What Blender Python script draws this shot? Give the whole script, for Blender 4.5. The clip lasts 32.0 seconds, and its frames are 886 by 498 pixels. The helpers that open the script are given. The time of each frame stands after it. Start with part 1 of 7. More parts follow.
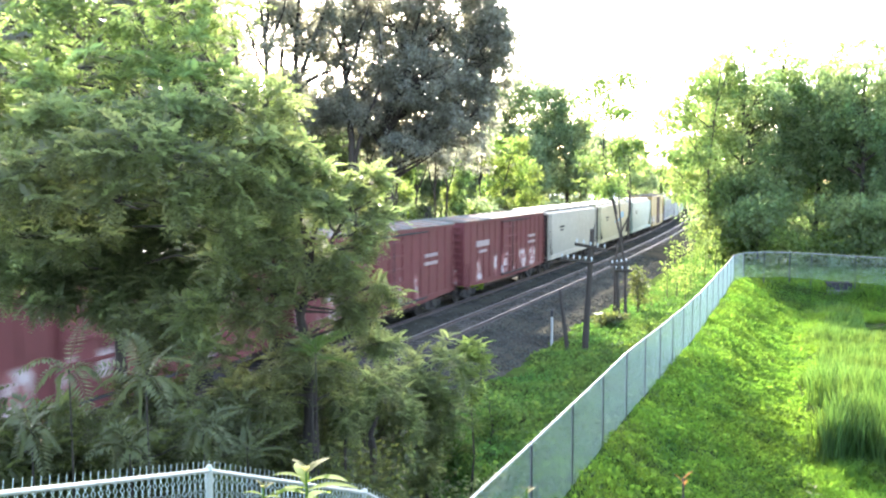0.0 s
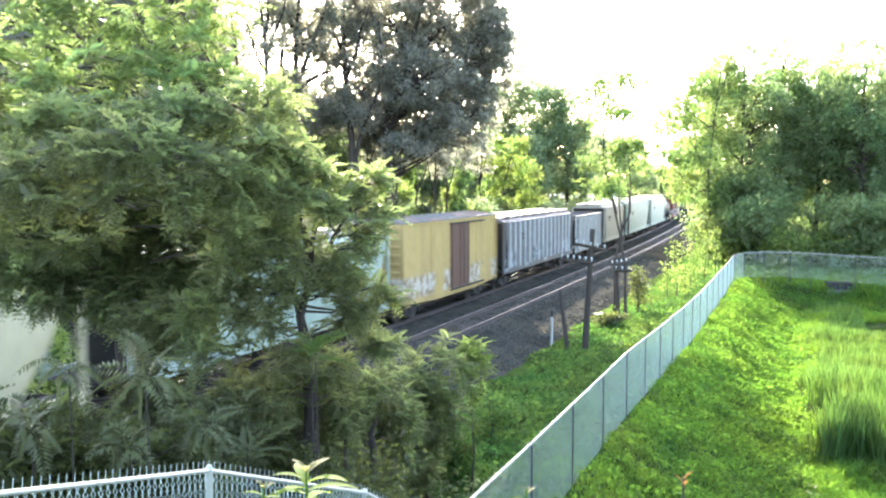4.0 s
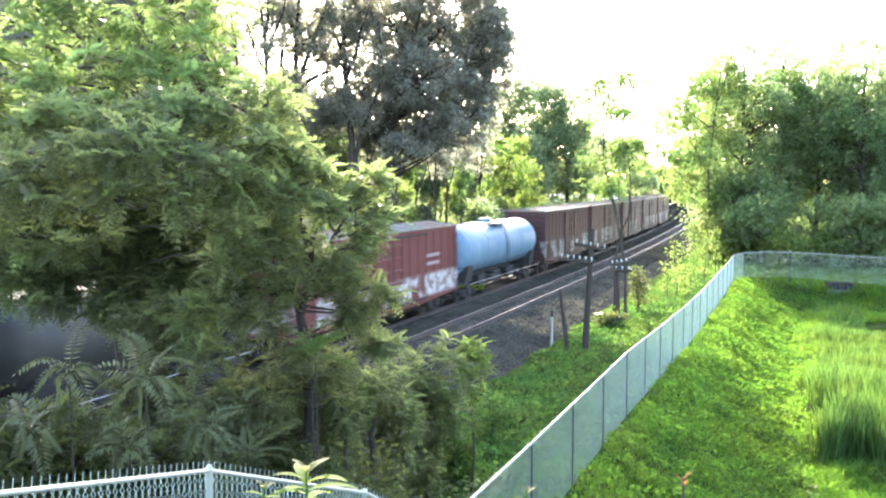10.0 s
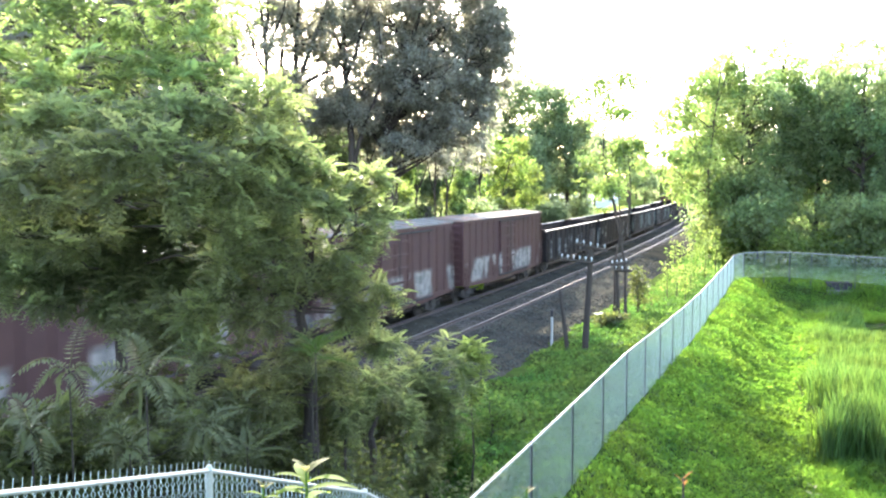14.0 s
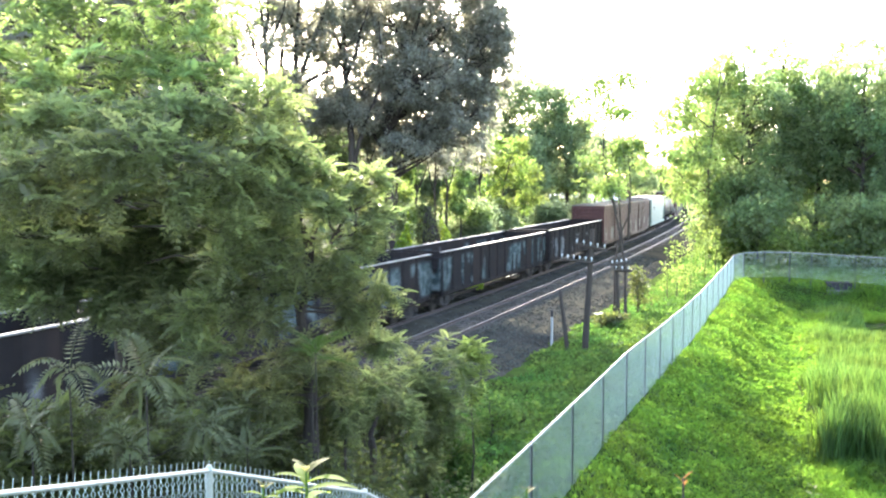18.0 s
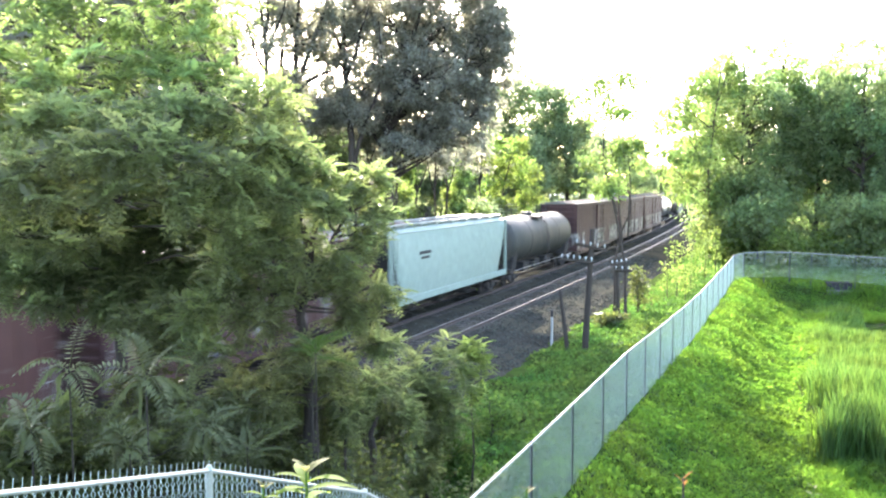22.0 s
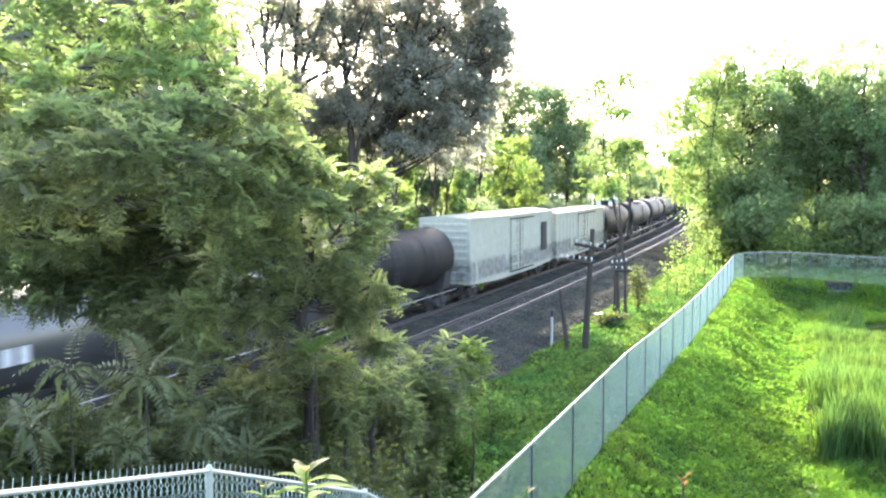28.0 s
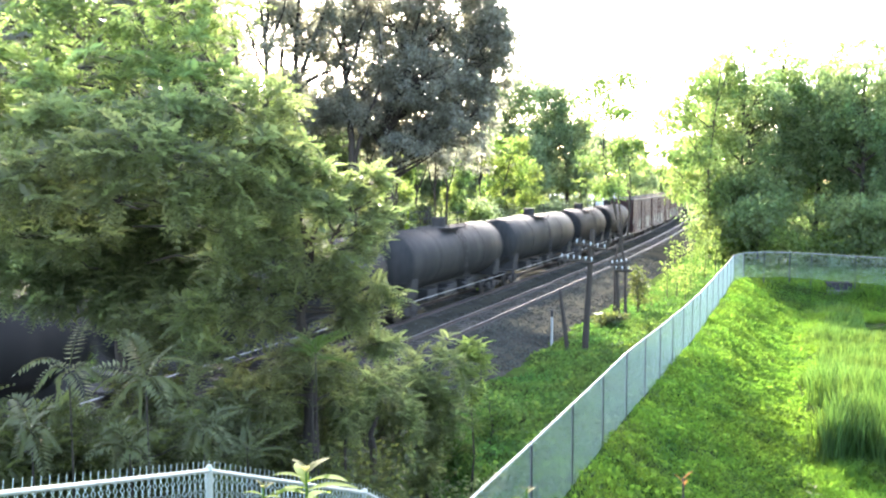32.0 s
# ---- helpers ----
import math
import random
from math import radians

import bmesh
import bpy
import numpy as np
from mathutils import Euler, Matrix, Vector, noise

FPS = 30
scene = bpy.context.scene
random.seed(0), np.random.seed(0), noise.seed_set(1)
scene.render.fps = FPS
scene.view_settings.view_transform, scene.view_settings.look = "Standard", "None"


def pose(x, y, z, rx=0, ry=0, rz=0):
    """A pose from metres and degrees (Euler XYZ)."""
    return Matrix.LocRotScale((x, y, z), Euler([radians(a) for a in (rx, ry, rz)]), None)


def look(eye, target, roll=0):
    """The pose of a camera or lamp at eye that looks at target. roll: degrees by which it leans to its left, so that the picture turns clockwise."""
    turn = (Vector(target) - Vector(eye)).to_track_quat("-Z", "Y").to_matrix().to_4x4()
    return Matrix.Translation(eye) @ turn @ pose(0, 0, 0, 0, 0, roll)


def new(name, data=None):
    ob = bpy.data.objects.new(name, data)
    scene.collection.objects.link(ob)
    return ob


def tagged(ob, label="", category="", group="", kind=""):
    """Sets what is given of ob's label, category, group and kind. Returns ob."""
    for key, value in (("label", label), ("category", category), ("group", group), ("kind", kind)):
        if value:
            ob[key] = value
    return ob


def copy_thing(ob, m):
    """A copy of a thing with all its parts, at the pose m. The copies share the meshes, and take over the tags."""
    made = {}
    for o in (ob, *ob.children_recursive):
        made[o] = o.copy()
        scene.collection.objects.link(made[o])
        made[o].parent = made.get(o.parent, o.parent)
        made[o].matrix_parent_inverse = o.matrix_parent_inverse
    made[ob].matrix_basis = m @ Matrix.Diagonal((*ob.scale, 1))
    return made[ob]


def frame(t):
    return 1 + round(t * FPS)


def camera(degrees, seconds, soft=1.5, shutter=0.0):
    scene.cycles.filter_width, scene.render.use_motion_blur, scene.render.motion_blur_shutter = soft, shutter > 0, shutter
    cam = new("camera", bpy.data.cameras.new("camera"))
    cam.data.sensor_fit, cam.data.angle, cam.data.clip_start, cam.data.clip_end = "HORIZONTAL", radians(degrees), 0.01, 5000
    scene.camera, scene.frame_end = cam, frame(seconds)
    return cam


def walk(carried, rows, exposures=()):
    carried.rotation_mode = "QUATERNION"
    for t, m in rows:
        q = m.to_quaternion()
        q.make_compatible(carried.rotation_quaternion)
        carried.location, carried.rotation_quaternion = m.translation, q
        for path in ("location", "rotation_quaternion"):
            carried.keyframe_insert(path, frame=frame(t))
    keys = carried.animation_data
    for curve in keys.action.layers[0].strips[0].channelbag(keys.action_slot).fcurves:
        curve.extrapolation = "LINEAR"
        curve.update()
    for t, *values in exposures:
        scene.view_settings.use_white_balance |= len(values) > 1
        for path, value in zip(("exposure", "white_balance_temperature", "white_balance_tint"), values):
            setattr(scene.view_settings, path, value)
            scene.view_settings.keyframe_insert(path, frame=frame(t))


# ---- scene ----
cam = camera(52, 32.0, soft=2.2, shutter=0.5)
EYE = (0.0, 0.0, 6.77)
TILT = -4.28
walk(cam, [(0.0, pose(*EYE, 90 + TILT, 0, 0)), (32.0, pose(*EYE, 90 + TILT, 0, 0))],
     exposures=[(0.0, 3.68, 6750, 14), (32.0, 3.68, 6750, 14)])

# ---------------------------------------------------------------- light
SUN_EL, SUN_AZ = 25.0, -8.0          # degrees; azimuth from +y towards +x
world = bpy.data.worlds.new("sky")
scene.world = world
world.use_nodes = True
wn = world.node_tree.nodes
wn.clear()
sky = wn.new("ShaderNodeTexSky")
sky.sky_type = "NISHITA"
sky.sun_disc = False
sky.sun_elevation, sky.sun_rotation = radians(SUN_EL), radians(SUN_AZ)
sky.air_density, sky.dust_density, sky.ozone_density = 0.8, 1.6, 0.5
bg = wn.new("ShaderNodeBackground")
bg.inputs["Strength"].default_value = 0.15
wo = wn.new("ShaderNodeOutputWorld")
world.node_tree.links.new(sky.outputs[0], bg.inputs[0])
world.node_tree.links.new(bg.outputs[0], wo.inputs[0])
sun_data = bpy.data.lights.new("sun", "SUN")
sun_data.energy, sun_data.angle, sun_data.color = 2.4, radians(0.6), (1.0, 0.95, 0.86)
sun = new("sun", sun_data)
_el, _az = radians(SUN_EL), radians(SUN_AZ)
SUN_DIR = Vector((math.sin(_az) * math.cos(_el), math.cos(_az) * math.cos(_el), math.sin(_el)))
sun.matrix_world = look(SUN_DIR * 300, (0, 0, 0))

# ---------------------------------------------------------------- materials


def mat(name, base, rough=0.8, metal=0.0, var=0.25, scale=3.0, fine=40.0, bump=0.2, second=None, cover=0.4,
        stretch=(1, 1, 1), island=0.0, obj=0.0, spec=0.4, bumpscale=None, world_space=False):
    """A surface with two scales of tone variation, an optional second colour in patches, and fine relief."""
    m = bpy.data.materials.new(name)
    m.use_nodes = True
    nt = m.node_tree
    n, l = nt.nodes, nt.links
    b = n["Principled BSDF"]
    b.inputs["Roughness"].default_value, b.inputs["Metallic"].default_value = rough, metal
    b.inputs["Specular IOR Level"].default_value = spec
    tc = n.new("ShaderNodeTexCoord")
    mp = n.new("ShaderNodeMapping")
    mp.inputs["Scale"].default_value = stretch
    l.new(tc.outputs["Object"], mp.inputs[0])
    oi = n.new("ShaderNodeObjectInfo")
    off = n.new("ShaderNodeVectorMath")
    off.operation = "MULTIPLY_ADD"
    comb = n.new("ShaderNodeCombineXYZ")
    for i in range(3):
        l.new(oi.outputs["Random"], comb.inputs[i])
    l.new(comb.outputs[0], off.inputs[0])
    off.inputs[1].default_value = (37.0, 53.0, 0.0)
    l.new(mp.outputs[0], off.inputs[2])
    vec = off.outputs[0]

    def noise_tex(sc, detail=5.0):
        t = n.new("ShaderNodeTexNoise")
        t.inputs["Scale"].default_value, t.inputs["Detail"].default_value = sc, detail
        t.inputs["Roughness"].default_value = 0.62
        l.new(vec, t.inputs["Vector"])
        return t

    big, small = noise_tex(scale), noise_tex(fine, 3.0)
    col = None
    if second:
        ramp = n.new("ShaderNodeMapRange")
        ramp.inputs[1].default_value, ramp.inputs[2].default_value = 0.62 - cover * 0.4, 0.74 - cover * 0.4
        l.new(noise_tex(scale * 0.6).outputs[0], ramp.inputs[0])
        mx = n.new("ShaderNodeMix")
        mx.data_type = "RGBA"
        mx.inputs[6].default_value, mx.inputs[7].default_value = (*base, 1), (*second, 1)
        l.new(ramp.outputs[0], mx.inputs[0])
        col = mx.outputs[2]
    add = n.new("ShaderNodeMath")
    add.operation = "MULTIPLY_ADD"
    l.new(small.outputs[0], add.inputs[0])
    add.inputs[1].default_value = 0.5
    l.new(big.outputs[0], add.inputs[2])
    rng = n.new("ShaderNodeMapRange")
    rng.inputs[1].default_value, rng.inputs[2].default_value = 0.45, 1.05
    rng.inputs[3].default_value, rng.inputs[4].default_value = 1 - var, 1 + var
    l.new(add.outputs[0], rng.inputs[0])
    val = rng.outputs[0]
    for amount, socket in ((island, n.new("ShaderNodeNewGeometry").outputs["Random Per Island"] if island else None),
                           (obj, oi.outputs["Random"])):
        if amount:
            r2 = n.new("ShaderNodeMapRange")
            r2.inputs[3].default_value, r2.inputs[4].default_value = 1 - amount, 1 + amount
            l.new(socket, r2.inputs[0])
            mu = n.new("ShaderNodeMath")
            mu.operation = "MULTIPLY"
            l.new(val, mu.inputs[0])
            l.new(r2.outputs[0], mu.inputs[1])
            val = mu.outputs[0]
    hsv = n.new("ShaderNodeHueSaturation")
    if col:
        l.new(col, hsv.inputs["Color"])
    else:
        hsv.inputs["Color"].default_value = (*base, 1)
    l.new(val, hsv.inputs["Value"])
    l.new(hsv.outputs[0], b.inputs["Base Color"])
    if bump:
        bp = n.new("ShaderNodeBump")
        bp.inputs["Strength"].default_value, bp.inputs["Distance"].default_value = bump, 0.03
        l.new(small.outputs[0] if not bumpscale else noise_tex(bumpscale).outputs[0], bp.inputs["Height"])
        l.new(bp.outputs[0], b.inputs["Normal"])
    return m


def leaf_mat(name, base, through_col, hue=0.03, var=0.35, trans=0.5, rough=0.55, gloss=0.3):
    """A leaf: lit face and light shining through, each leaf with a tone of its own."""
    m = bpy.data.materials.new(name)
    m.use_nodes = True
    nt = m.node_tree
    n, l = nt.nodes, nt.links
    b = n["Principled BSDF"]
    b.inputs["Roughness"].default_value = rough
    b.inputs["Specular IOR Level"].default_value = gloss
    geo = n.new("ShaderNodeNewGeometry")
    tc = n.new("ShaderNodeTexCoord")
    t = n.new("ShaderNodeTexNoise")
    t.inputs["Scale"].default_value, t.inputs["Detail"].default_value = 0.35, 3.0
    l.new(tc.outputs["Object"], t.inputs["Vector"])
    h = n.new("ShaderNodeMapRange")
    h.inputs[1].default_value, h.inputs[2].default_value = 0.3, 0.7
    h.inputs[3].default_value, h.inputs[4].default_value = 0.5 - hue, 0.5 + hue
    l.new(t.outputs[0], h.inputs[0])
    v = n.new("ShaderNodeMapRange")
    v.inputs[3].default_value, v.inputs[4].default_value = 1 - var, 1 + var
    l.new(geo.outputs["Random Per Island"], v.inputs[0])
    outs = []
    for c in (base, through_col):
        hs = n.new("ShaderNodeHueSaturation")
        hs.inputs["Color"].default_value = (*c, 1)
        l.new(h.outputs[0], hs.inputs["Hue"])
        l.new(v.outputs[0], hs.inputs["Value"])
        outs.append(hs.outputs[0])
    l.new(outs[0], b.inputs["Base Color"])
    tr = n.new("ShaderNodeBsdfTranslucent")
    l.new(outs[1], tr.inputs["Color"])
    mx = n.new("ShaderNodeMixShader")
    mx.inputs[0].default_value = trans
    l.new(b.outputs[0], mx.inputs[1])
    l.new(tr.outputs[0], mx.inputs[2])
    l.new(mx.outputs[0], n["Material Output"].inputs["Surface"])
    return m


def car_paint(name, base, tag=(0.55, 0.6, 0.58), tag2=(0.12, 0.2, 0.22), amount=0.0, top=2.4, rust=(0.09, 0.04, 0.025),
              rusty=0.3, rough=0.6, spec=0.25):
    """Weathered wagon paint: sun-bleached tone, vertical streaks of dirt, rust, and sprayed patches low on the side."""
    m = bpy.data.materials.new(name)
    m.use_nodes = True
    nt = m.node_tree
    n, l = nt.nodes, nt.links
    b = n["Principled BSDF"]
    b.inputs["Specular IOR Level"].default_value = spec
    b.inputs["Roughness"].default_value = rough
    tc = n.new("ShaderNodeTexCoord")
    oi = n.new("ShaderNodeObjectInfo")
    comb = n.new("ShaderNodeCombineXYZ")
    l.new(oi.outputs["Random"], comb.inputs[0])
    sep = n.new("ShaderNodeSeparateXYZ")
    l.new(tc.outputs["Object"], sep.inputs[0])

    def noise_tex(sc, stretch, shift, detail=4.0):
        va = n.new("ShaderNodeVectorMath")
        va.operation = "MULTIPLY_ADD"
        l.new(comb.outputs[0], va.inputs[0])
        va.inputs[1].default_value = (shift, 0, 0)
        l.new(tc.outputs["Object"], va.inputs[2])
        mp = n.new("ShaderNodeMapping")
        mp.inputs["Scale"].default_value = stretch
        l.new(va.outputs[0], mp.inputs[0])
        t = n.new("ShaderNodeTexNoise")
        t.inputs["Scale"].default_value, t.inputs["Detail"].default_value = sc, detail
        l.new(mp.outputs[0], t.inputs["Vector"])
        return t.outputs[0]

    def ranged(sock, a, c, lo=0.0, hi=1.0):
        r = n.new("ShaderNodeMapRange")
        r.inputs[1].default_value, r.inputs[2].default_value = a, c
        r.inputs[3].default_value, r.inputs[4].default_value = lo, hi
        l.new(sock, r.inputs[0])
        return r.outputs[0]

    def mixed(f, a, c):
        mx = n.new("ShaderNodeMix")
        mx.data_type = "RGBA"
        for sock, slot in ((f, 0), (a, 6), (c, 7)):
            if isinstance(sock, tuple):
                mx.inputs[slot].default_value = (*sock, 1)
            else:
                l.new(sock, mx.inputs[slot])
        return mx.outputs[2]

    def times(a, c):
        mu = n.new("ShaderNodeMath")
        mu.operation = "MULTIPLY"
        l.new(a, mu.inputs[0])
        if isinstance(c, float):
            mu.inputs[1].default_value = c
        else:
            l.new(c, mu.inputs[1])
        return mu.outputs[0]

    col = mixed(ranged(noise_tex(1.6, (1, 1, 0.12), 91.0), 0.42, 0.75, 0, rusty), base, rust)
    if amount:
        low = times(ranged(sep.outputs[2], top, top - 0.25), ranged(sep.outputs[2], 1.05, 1.25))
        patch = times(low, ranged(noise_tex(0.55, (1, 1, 0.35), 177.0, 2.0), 0.60 - amount * 0.25, 0.63 - amount * 0.25))
        inner = ranged(noise_tex(2.6, (1, 1, 0.8), 41.0, 2.0), 0.47, 0.52)
        col = mixed(times(patch, 0.85), col, mixed(inner, tag, tag2))
    hs = n.new("ShaderNodeHueSaturation")
    l.new(col, hs.inputs["Color"])
    l.new(ranged(noise_tex(7.0, (1, 1, 0.3), 13.0), 0.3, 0.7, 0.86, 1.14), hs.inputs["Value"])
    l.new(hs.outputs[0], b.inputs["Base Color"])
    bp = n.new("ShaderNodeBump")
    bp.inputs["Strength"].default_value, bp.inputs["Distance"].default_value = 0.15, 0.02
    l.new(noise_tex(9.0, (1, 1, 1), 3.0), bp.inputs["Height"])
    l.new(bp.outputs[0], b.inputs["Normal"])
    return m


M_SOIL = mat("soil_and_weeds", spec=0.0, base=(0.035, 0.06, 0.014), var=0.4, scale=0.8, fine=12, bump=0.6, second=(0.04, 0.042, 0.02), cover=0.35)
M_BALLAST = mat("ballast_stone", (0.055, 0.052, 0.039), rough=1.0, spec=0.0, var=0.28, scale=0.5, fine=14, bump=1.0, second=(0.039, 0.038, 0.032), cover=0.4)
M_STONE = mat("loose_ballast_stone", (0.06, 0.062, 0.051), rough=1.0, spec=0.0, var=0.2, scale=2, fine=30, island=0.5)
M_TIE = mat("weathered_tie_wood", (0.052, 0.045, 0.04), rough=0.9, var=0.35, scale=3, fine=25, stretch=(1, 6, 1), bump=0.5, obj=0.3)
M_RAIL = mat("rail_steel", (0.115, 0.115, 0.112), rough=0.52, metal=0.7, var=0.2, scale=2, fine=30, bump=0.05)
M_RAILSIDE = mat("rusty_rail_side", (0.042, 0.03, 0.025), rough=0.8, var=0.3, scale=2, fine=30)
M_BARK = mat("grey_brown_bark", (0.045, 0.037, 0.031), rough=0.95, spec=0.1, var=0.4, scale=3, fine=18, stretch=(1, 1, 0.2), bump=0.9)
M_GALV = mat("galvanised_steel", (0.36, 0.37, 0.335), rough=0.45, metal=0.45, var=0.15, scale=5, fine=50, bump=0.05)
M_WIRE = mat("galvanised_wire", (0.49, 0.58, 0.53), rough=0.5, metal=0.55, var=0.12, scale=5, fine=50, bump=0.0)
M_POSTSTEEL = mat("dull_post_steel", (0.07, 0.075, 0.075), rough=0.55, metal=0.5, var=0.2, scale=4, fine=40, bump=0.05)
M_POLE = mat("old_pole_wood", (0.052, 0.043, 0.035), rough=0.95, spec=0.1, var=0.35, scale=2, fine=25, stretch=(1, 1, 0.1), bump=0.7)
M_GLASS_INS = mat("pale_insulator_glass", (0.42, 0.46, 0.45), rough=0.3, var=0.1, bump=0.0, spec=0.7)
M_WHITEPOST = mat("white_marker_plastic", (0.36, 0.36, 0.34), rough=0.6, var=0.15)
M_BLACK = mat("black_cap_and_opening_shade", (0.02, 0.02, 0.022), rough=0.6, var=0.2)
M_CONCRETE = mat("grey_concrete", (0.17, 0.17, 0.16), rough=0.9, var=0.25, scale=1.5, fine=20, bump=0.4)
M_WATER = mat("murky_pond_water", (0.02, 0.025, 0.012), rough=0.08, var=0.2, bump=0.05, spec=0.5)
# running gear: darker than grime alone, the shadow under the wagons added to its colour
M_UNDER = mat("sooty_shaded_underframe", (0.022, 0.02, 0.019), rough=0.8, var=0.35, scale=3, fine=25)
M_TRUCK = mat("grimy_shaded_truck_steel", (0.026, 0.022, 0.02), rough=0.75, var=0.35, scale=4, fine=30)
M_WHEEL = mat("worn_shaded_wheel_steel", (0.045, 0.038, 0.034), rough=0.65, metal=0.3, var=0.25, scale=4, fine=30)
M_ROOFMETAL = mat("bleached_roof_metal", (0.135, 0.135, 0.12), rough=0.75, metal=0.1, var=0.25, scale=1.2, fine=20, second=(0.20, 0.13, 0.10), cover=0.35)
M_SHED = mat("pale_shed_metal", (0.55, 0.58, 0.60), rough=0.5, var=0.1, scale=0.5)

L_NEAR = leaf_mat("ailanthus_leaf", (0.083, 0.094, 0.052), (0.285, 0.37, 0.12), trans=0.50, gloss=0.25)
L_FROND = leaf_mat("young_ailanthus_leaf", (0.088, 0.10, 0.048), (0.15, 0.19, 0.05), trans=0.35, gloss=0.2)
# paler copy of the ailanthus leaf; the upper tree's stronger light is in it
L_AIRY = leaf_mat("lit_ailanthus_leaf", (0.10, 0.119, 0.057), (0.335, 0.45, 0.13), trans=0.54, gloss=0.2)
# darkened leaf: the shade on the slope bushes is put into its colour
L_SHADED = leaf_mat("shaded_bush_leaf", (0.056, 0.066, 0.028), (0.15, 0.19, 0.045), trans=0.42, gloss=0.25)
# greyed and lightened leaf: the haze before the tall trees is in its colour
L_HAZE_GREY = leaf_mat("haze_grey_leaf", (0.128, 0.125, 0.112), (0.35, 0.36, 0.25), trans=0.55, gloss=0.15)
# pale leaf of low saturation, tinted to carry the haze of the far wood
L_HAZE_GREEN = leaf_mat("haze_green_leaf", (0.09, 0.118, 0.072), (0.32, 0.415, 0.185), trans=0.58, gloss=0.15)
# lit copy of the wood leaf below, with sunlight put into its colour
L_LIT_WOOD = leaf_mat("lit_wood_leaf", (0.09, 0.13, 0.055), (0.25, 0.37, 0.09), trans=0.52, gloss=0.15)
# wood leaf raised in tone for the haze over the wood
L_HAZE_WOOD = leaf_mat("hazed_wood_leaf", (0.095, 0.13, 0.07), (0.28, 0.39, 0.135), trans=0.57, gloss=0.15)
L_YG = leaf_mat("yellow_green_leaf", (0.11, 0.165, 0.035), (0.36, 0.50, 0.055), trans=0.52, hue=0.02, rough=0.75, gloss=0.1)
# leaf for foliage in full sun; the sunlight is part of its tint
L_SUNLIT = leaf_mat("sunlit_leaf", (0.09, 0.125, 0.042), (0.255, 0.365, 0.075), trans=0.54, gloss=0.15)
L_WEED = leaf_mat("weed_leaf", (0.056, 0.10, 0.028), (0.13, 0.25, 0.042), trans=0.40, rough=0.8, gloss=0.12)
L_GRASS = leaf_mat("bank_grass", (0.064, 0.126, 0.023), (0.22, 0.40, 0.038), trans=0.45, hue=0.02, var=0.22, rough=0.8, gloss=0.1)
L_CREEP = leaf_mat("creeping_weed_leaf", (0.062, 0.122, 0.024), (0.20, 0.385, 0.04), trans=0.46, hue=0.012, var=0.3, rough=0.8, gloss=0.1)
L_CAT = leaf_mat("cattail_blade", (0.056, 0.104, 0.032), (0.18, 0.33, 0.05), trans=0.28, hue=0.02, var=0.5, rough=0.8, gloss=0.1)
L_POKE = leaf_mat("pale_tip_leaf", (0.17, 0.165, 0.08), (0.30, 0.30, 0.10), trans=0.4, hue=0.02, rough=0.75, gloss=0.1)
L_RED = leaf_mat("orange_tip_leaf", (0.22, 0.09, 0.035), (0.36, 0.17, 0.05), trans=0.5)

# ---------------------------------------------------------------- mesh helpers


def mesh_np(name, verts, faces, material=None):
    """A mesh from arrays; faces all with the same number of corners."""
    me = bpy.data.meshes.new(name)
    verts, faces = np.asarray(verts, np.float32), np.asarray(faces, np.int32)
    k = faces.shape[1]
    me.vertices.add(len(verts))
    me.vertices.foreach_set("co", verts.ravel())
    me.loops.add(faces.size)
    me.loops.foreach_set("vertex_index", faces.ravel())
    me.polygons.add(len(faces))
    me.polygons.foreach_set("loop_start", np.arange(0, faces.size, k, dtype=np.int32))
    me.polygons.foreach_set("loop_total", np.full(len(faces), k, np.int32))
    me.update(calc_edges=True)
    if material:
        me.materials.append(material)
    return me


def part(name, bm, material, parent, label="", smooth=False):
    """Links a bmesh (or a ready mesh) as one mesh object under a thing or a part."""
    if isinstance(bm, bmesh.types.BMesh):
        me = bpy.data.meshes.new(name)
        bmesh.ops.recalc_face_normals(bm, faces=bm.faces)
        bm.to_mesh(me)
        bm.free()
        me.materials.append(material)
        if smooth:
            me.shade_smooth()
            me.set_sharp_from_angle(angle=radians(40))
    else:
        me = bm
        if material and not me.materials:
            me.materials.append(material)
    ob = new(name, me)
    ob.parent = parent
    if label:
        ob["label"] = label
    return ob


def thing(name, m, label, category, group="", kind=""):
    ob = new(name)
    ob.empty_display_size = 0.2
    ob.matrix_basis = m
    return tagged(ob, label, category, group, kind)


def box(bm, x0, x1, y0, y1, z0, z1, m=None, bevel=0.0):
    r = bmesh.ops.create_cube(bm, size=1)
    vs = r["verts"]
    for v in vs:
        v.co = Vector(((x0 + x1) / 2 + v.co.x * (x1 - x0), (y0 + y1) / 2 + v.co.y * (y1 - y0), (z0 + z1) / 2 + v.co.z * (z1 - z0)))
        if m:
            v.co = m @ v.co
    if bevel:
        es = list({e for v in vs for e in v.link_edges})
        bmesh.ops.bevel(bm, geom=es, offset=bevel, segments=1, affect="EDGES")
    return vs


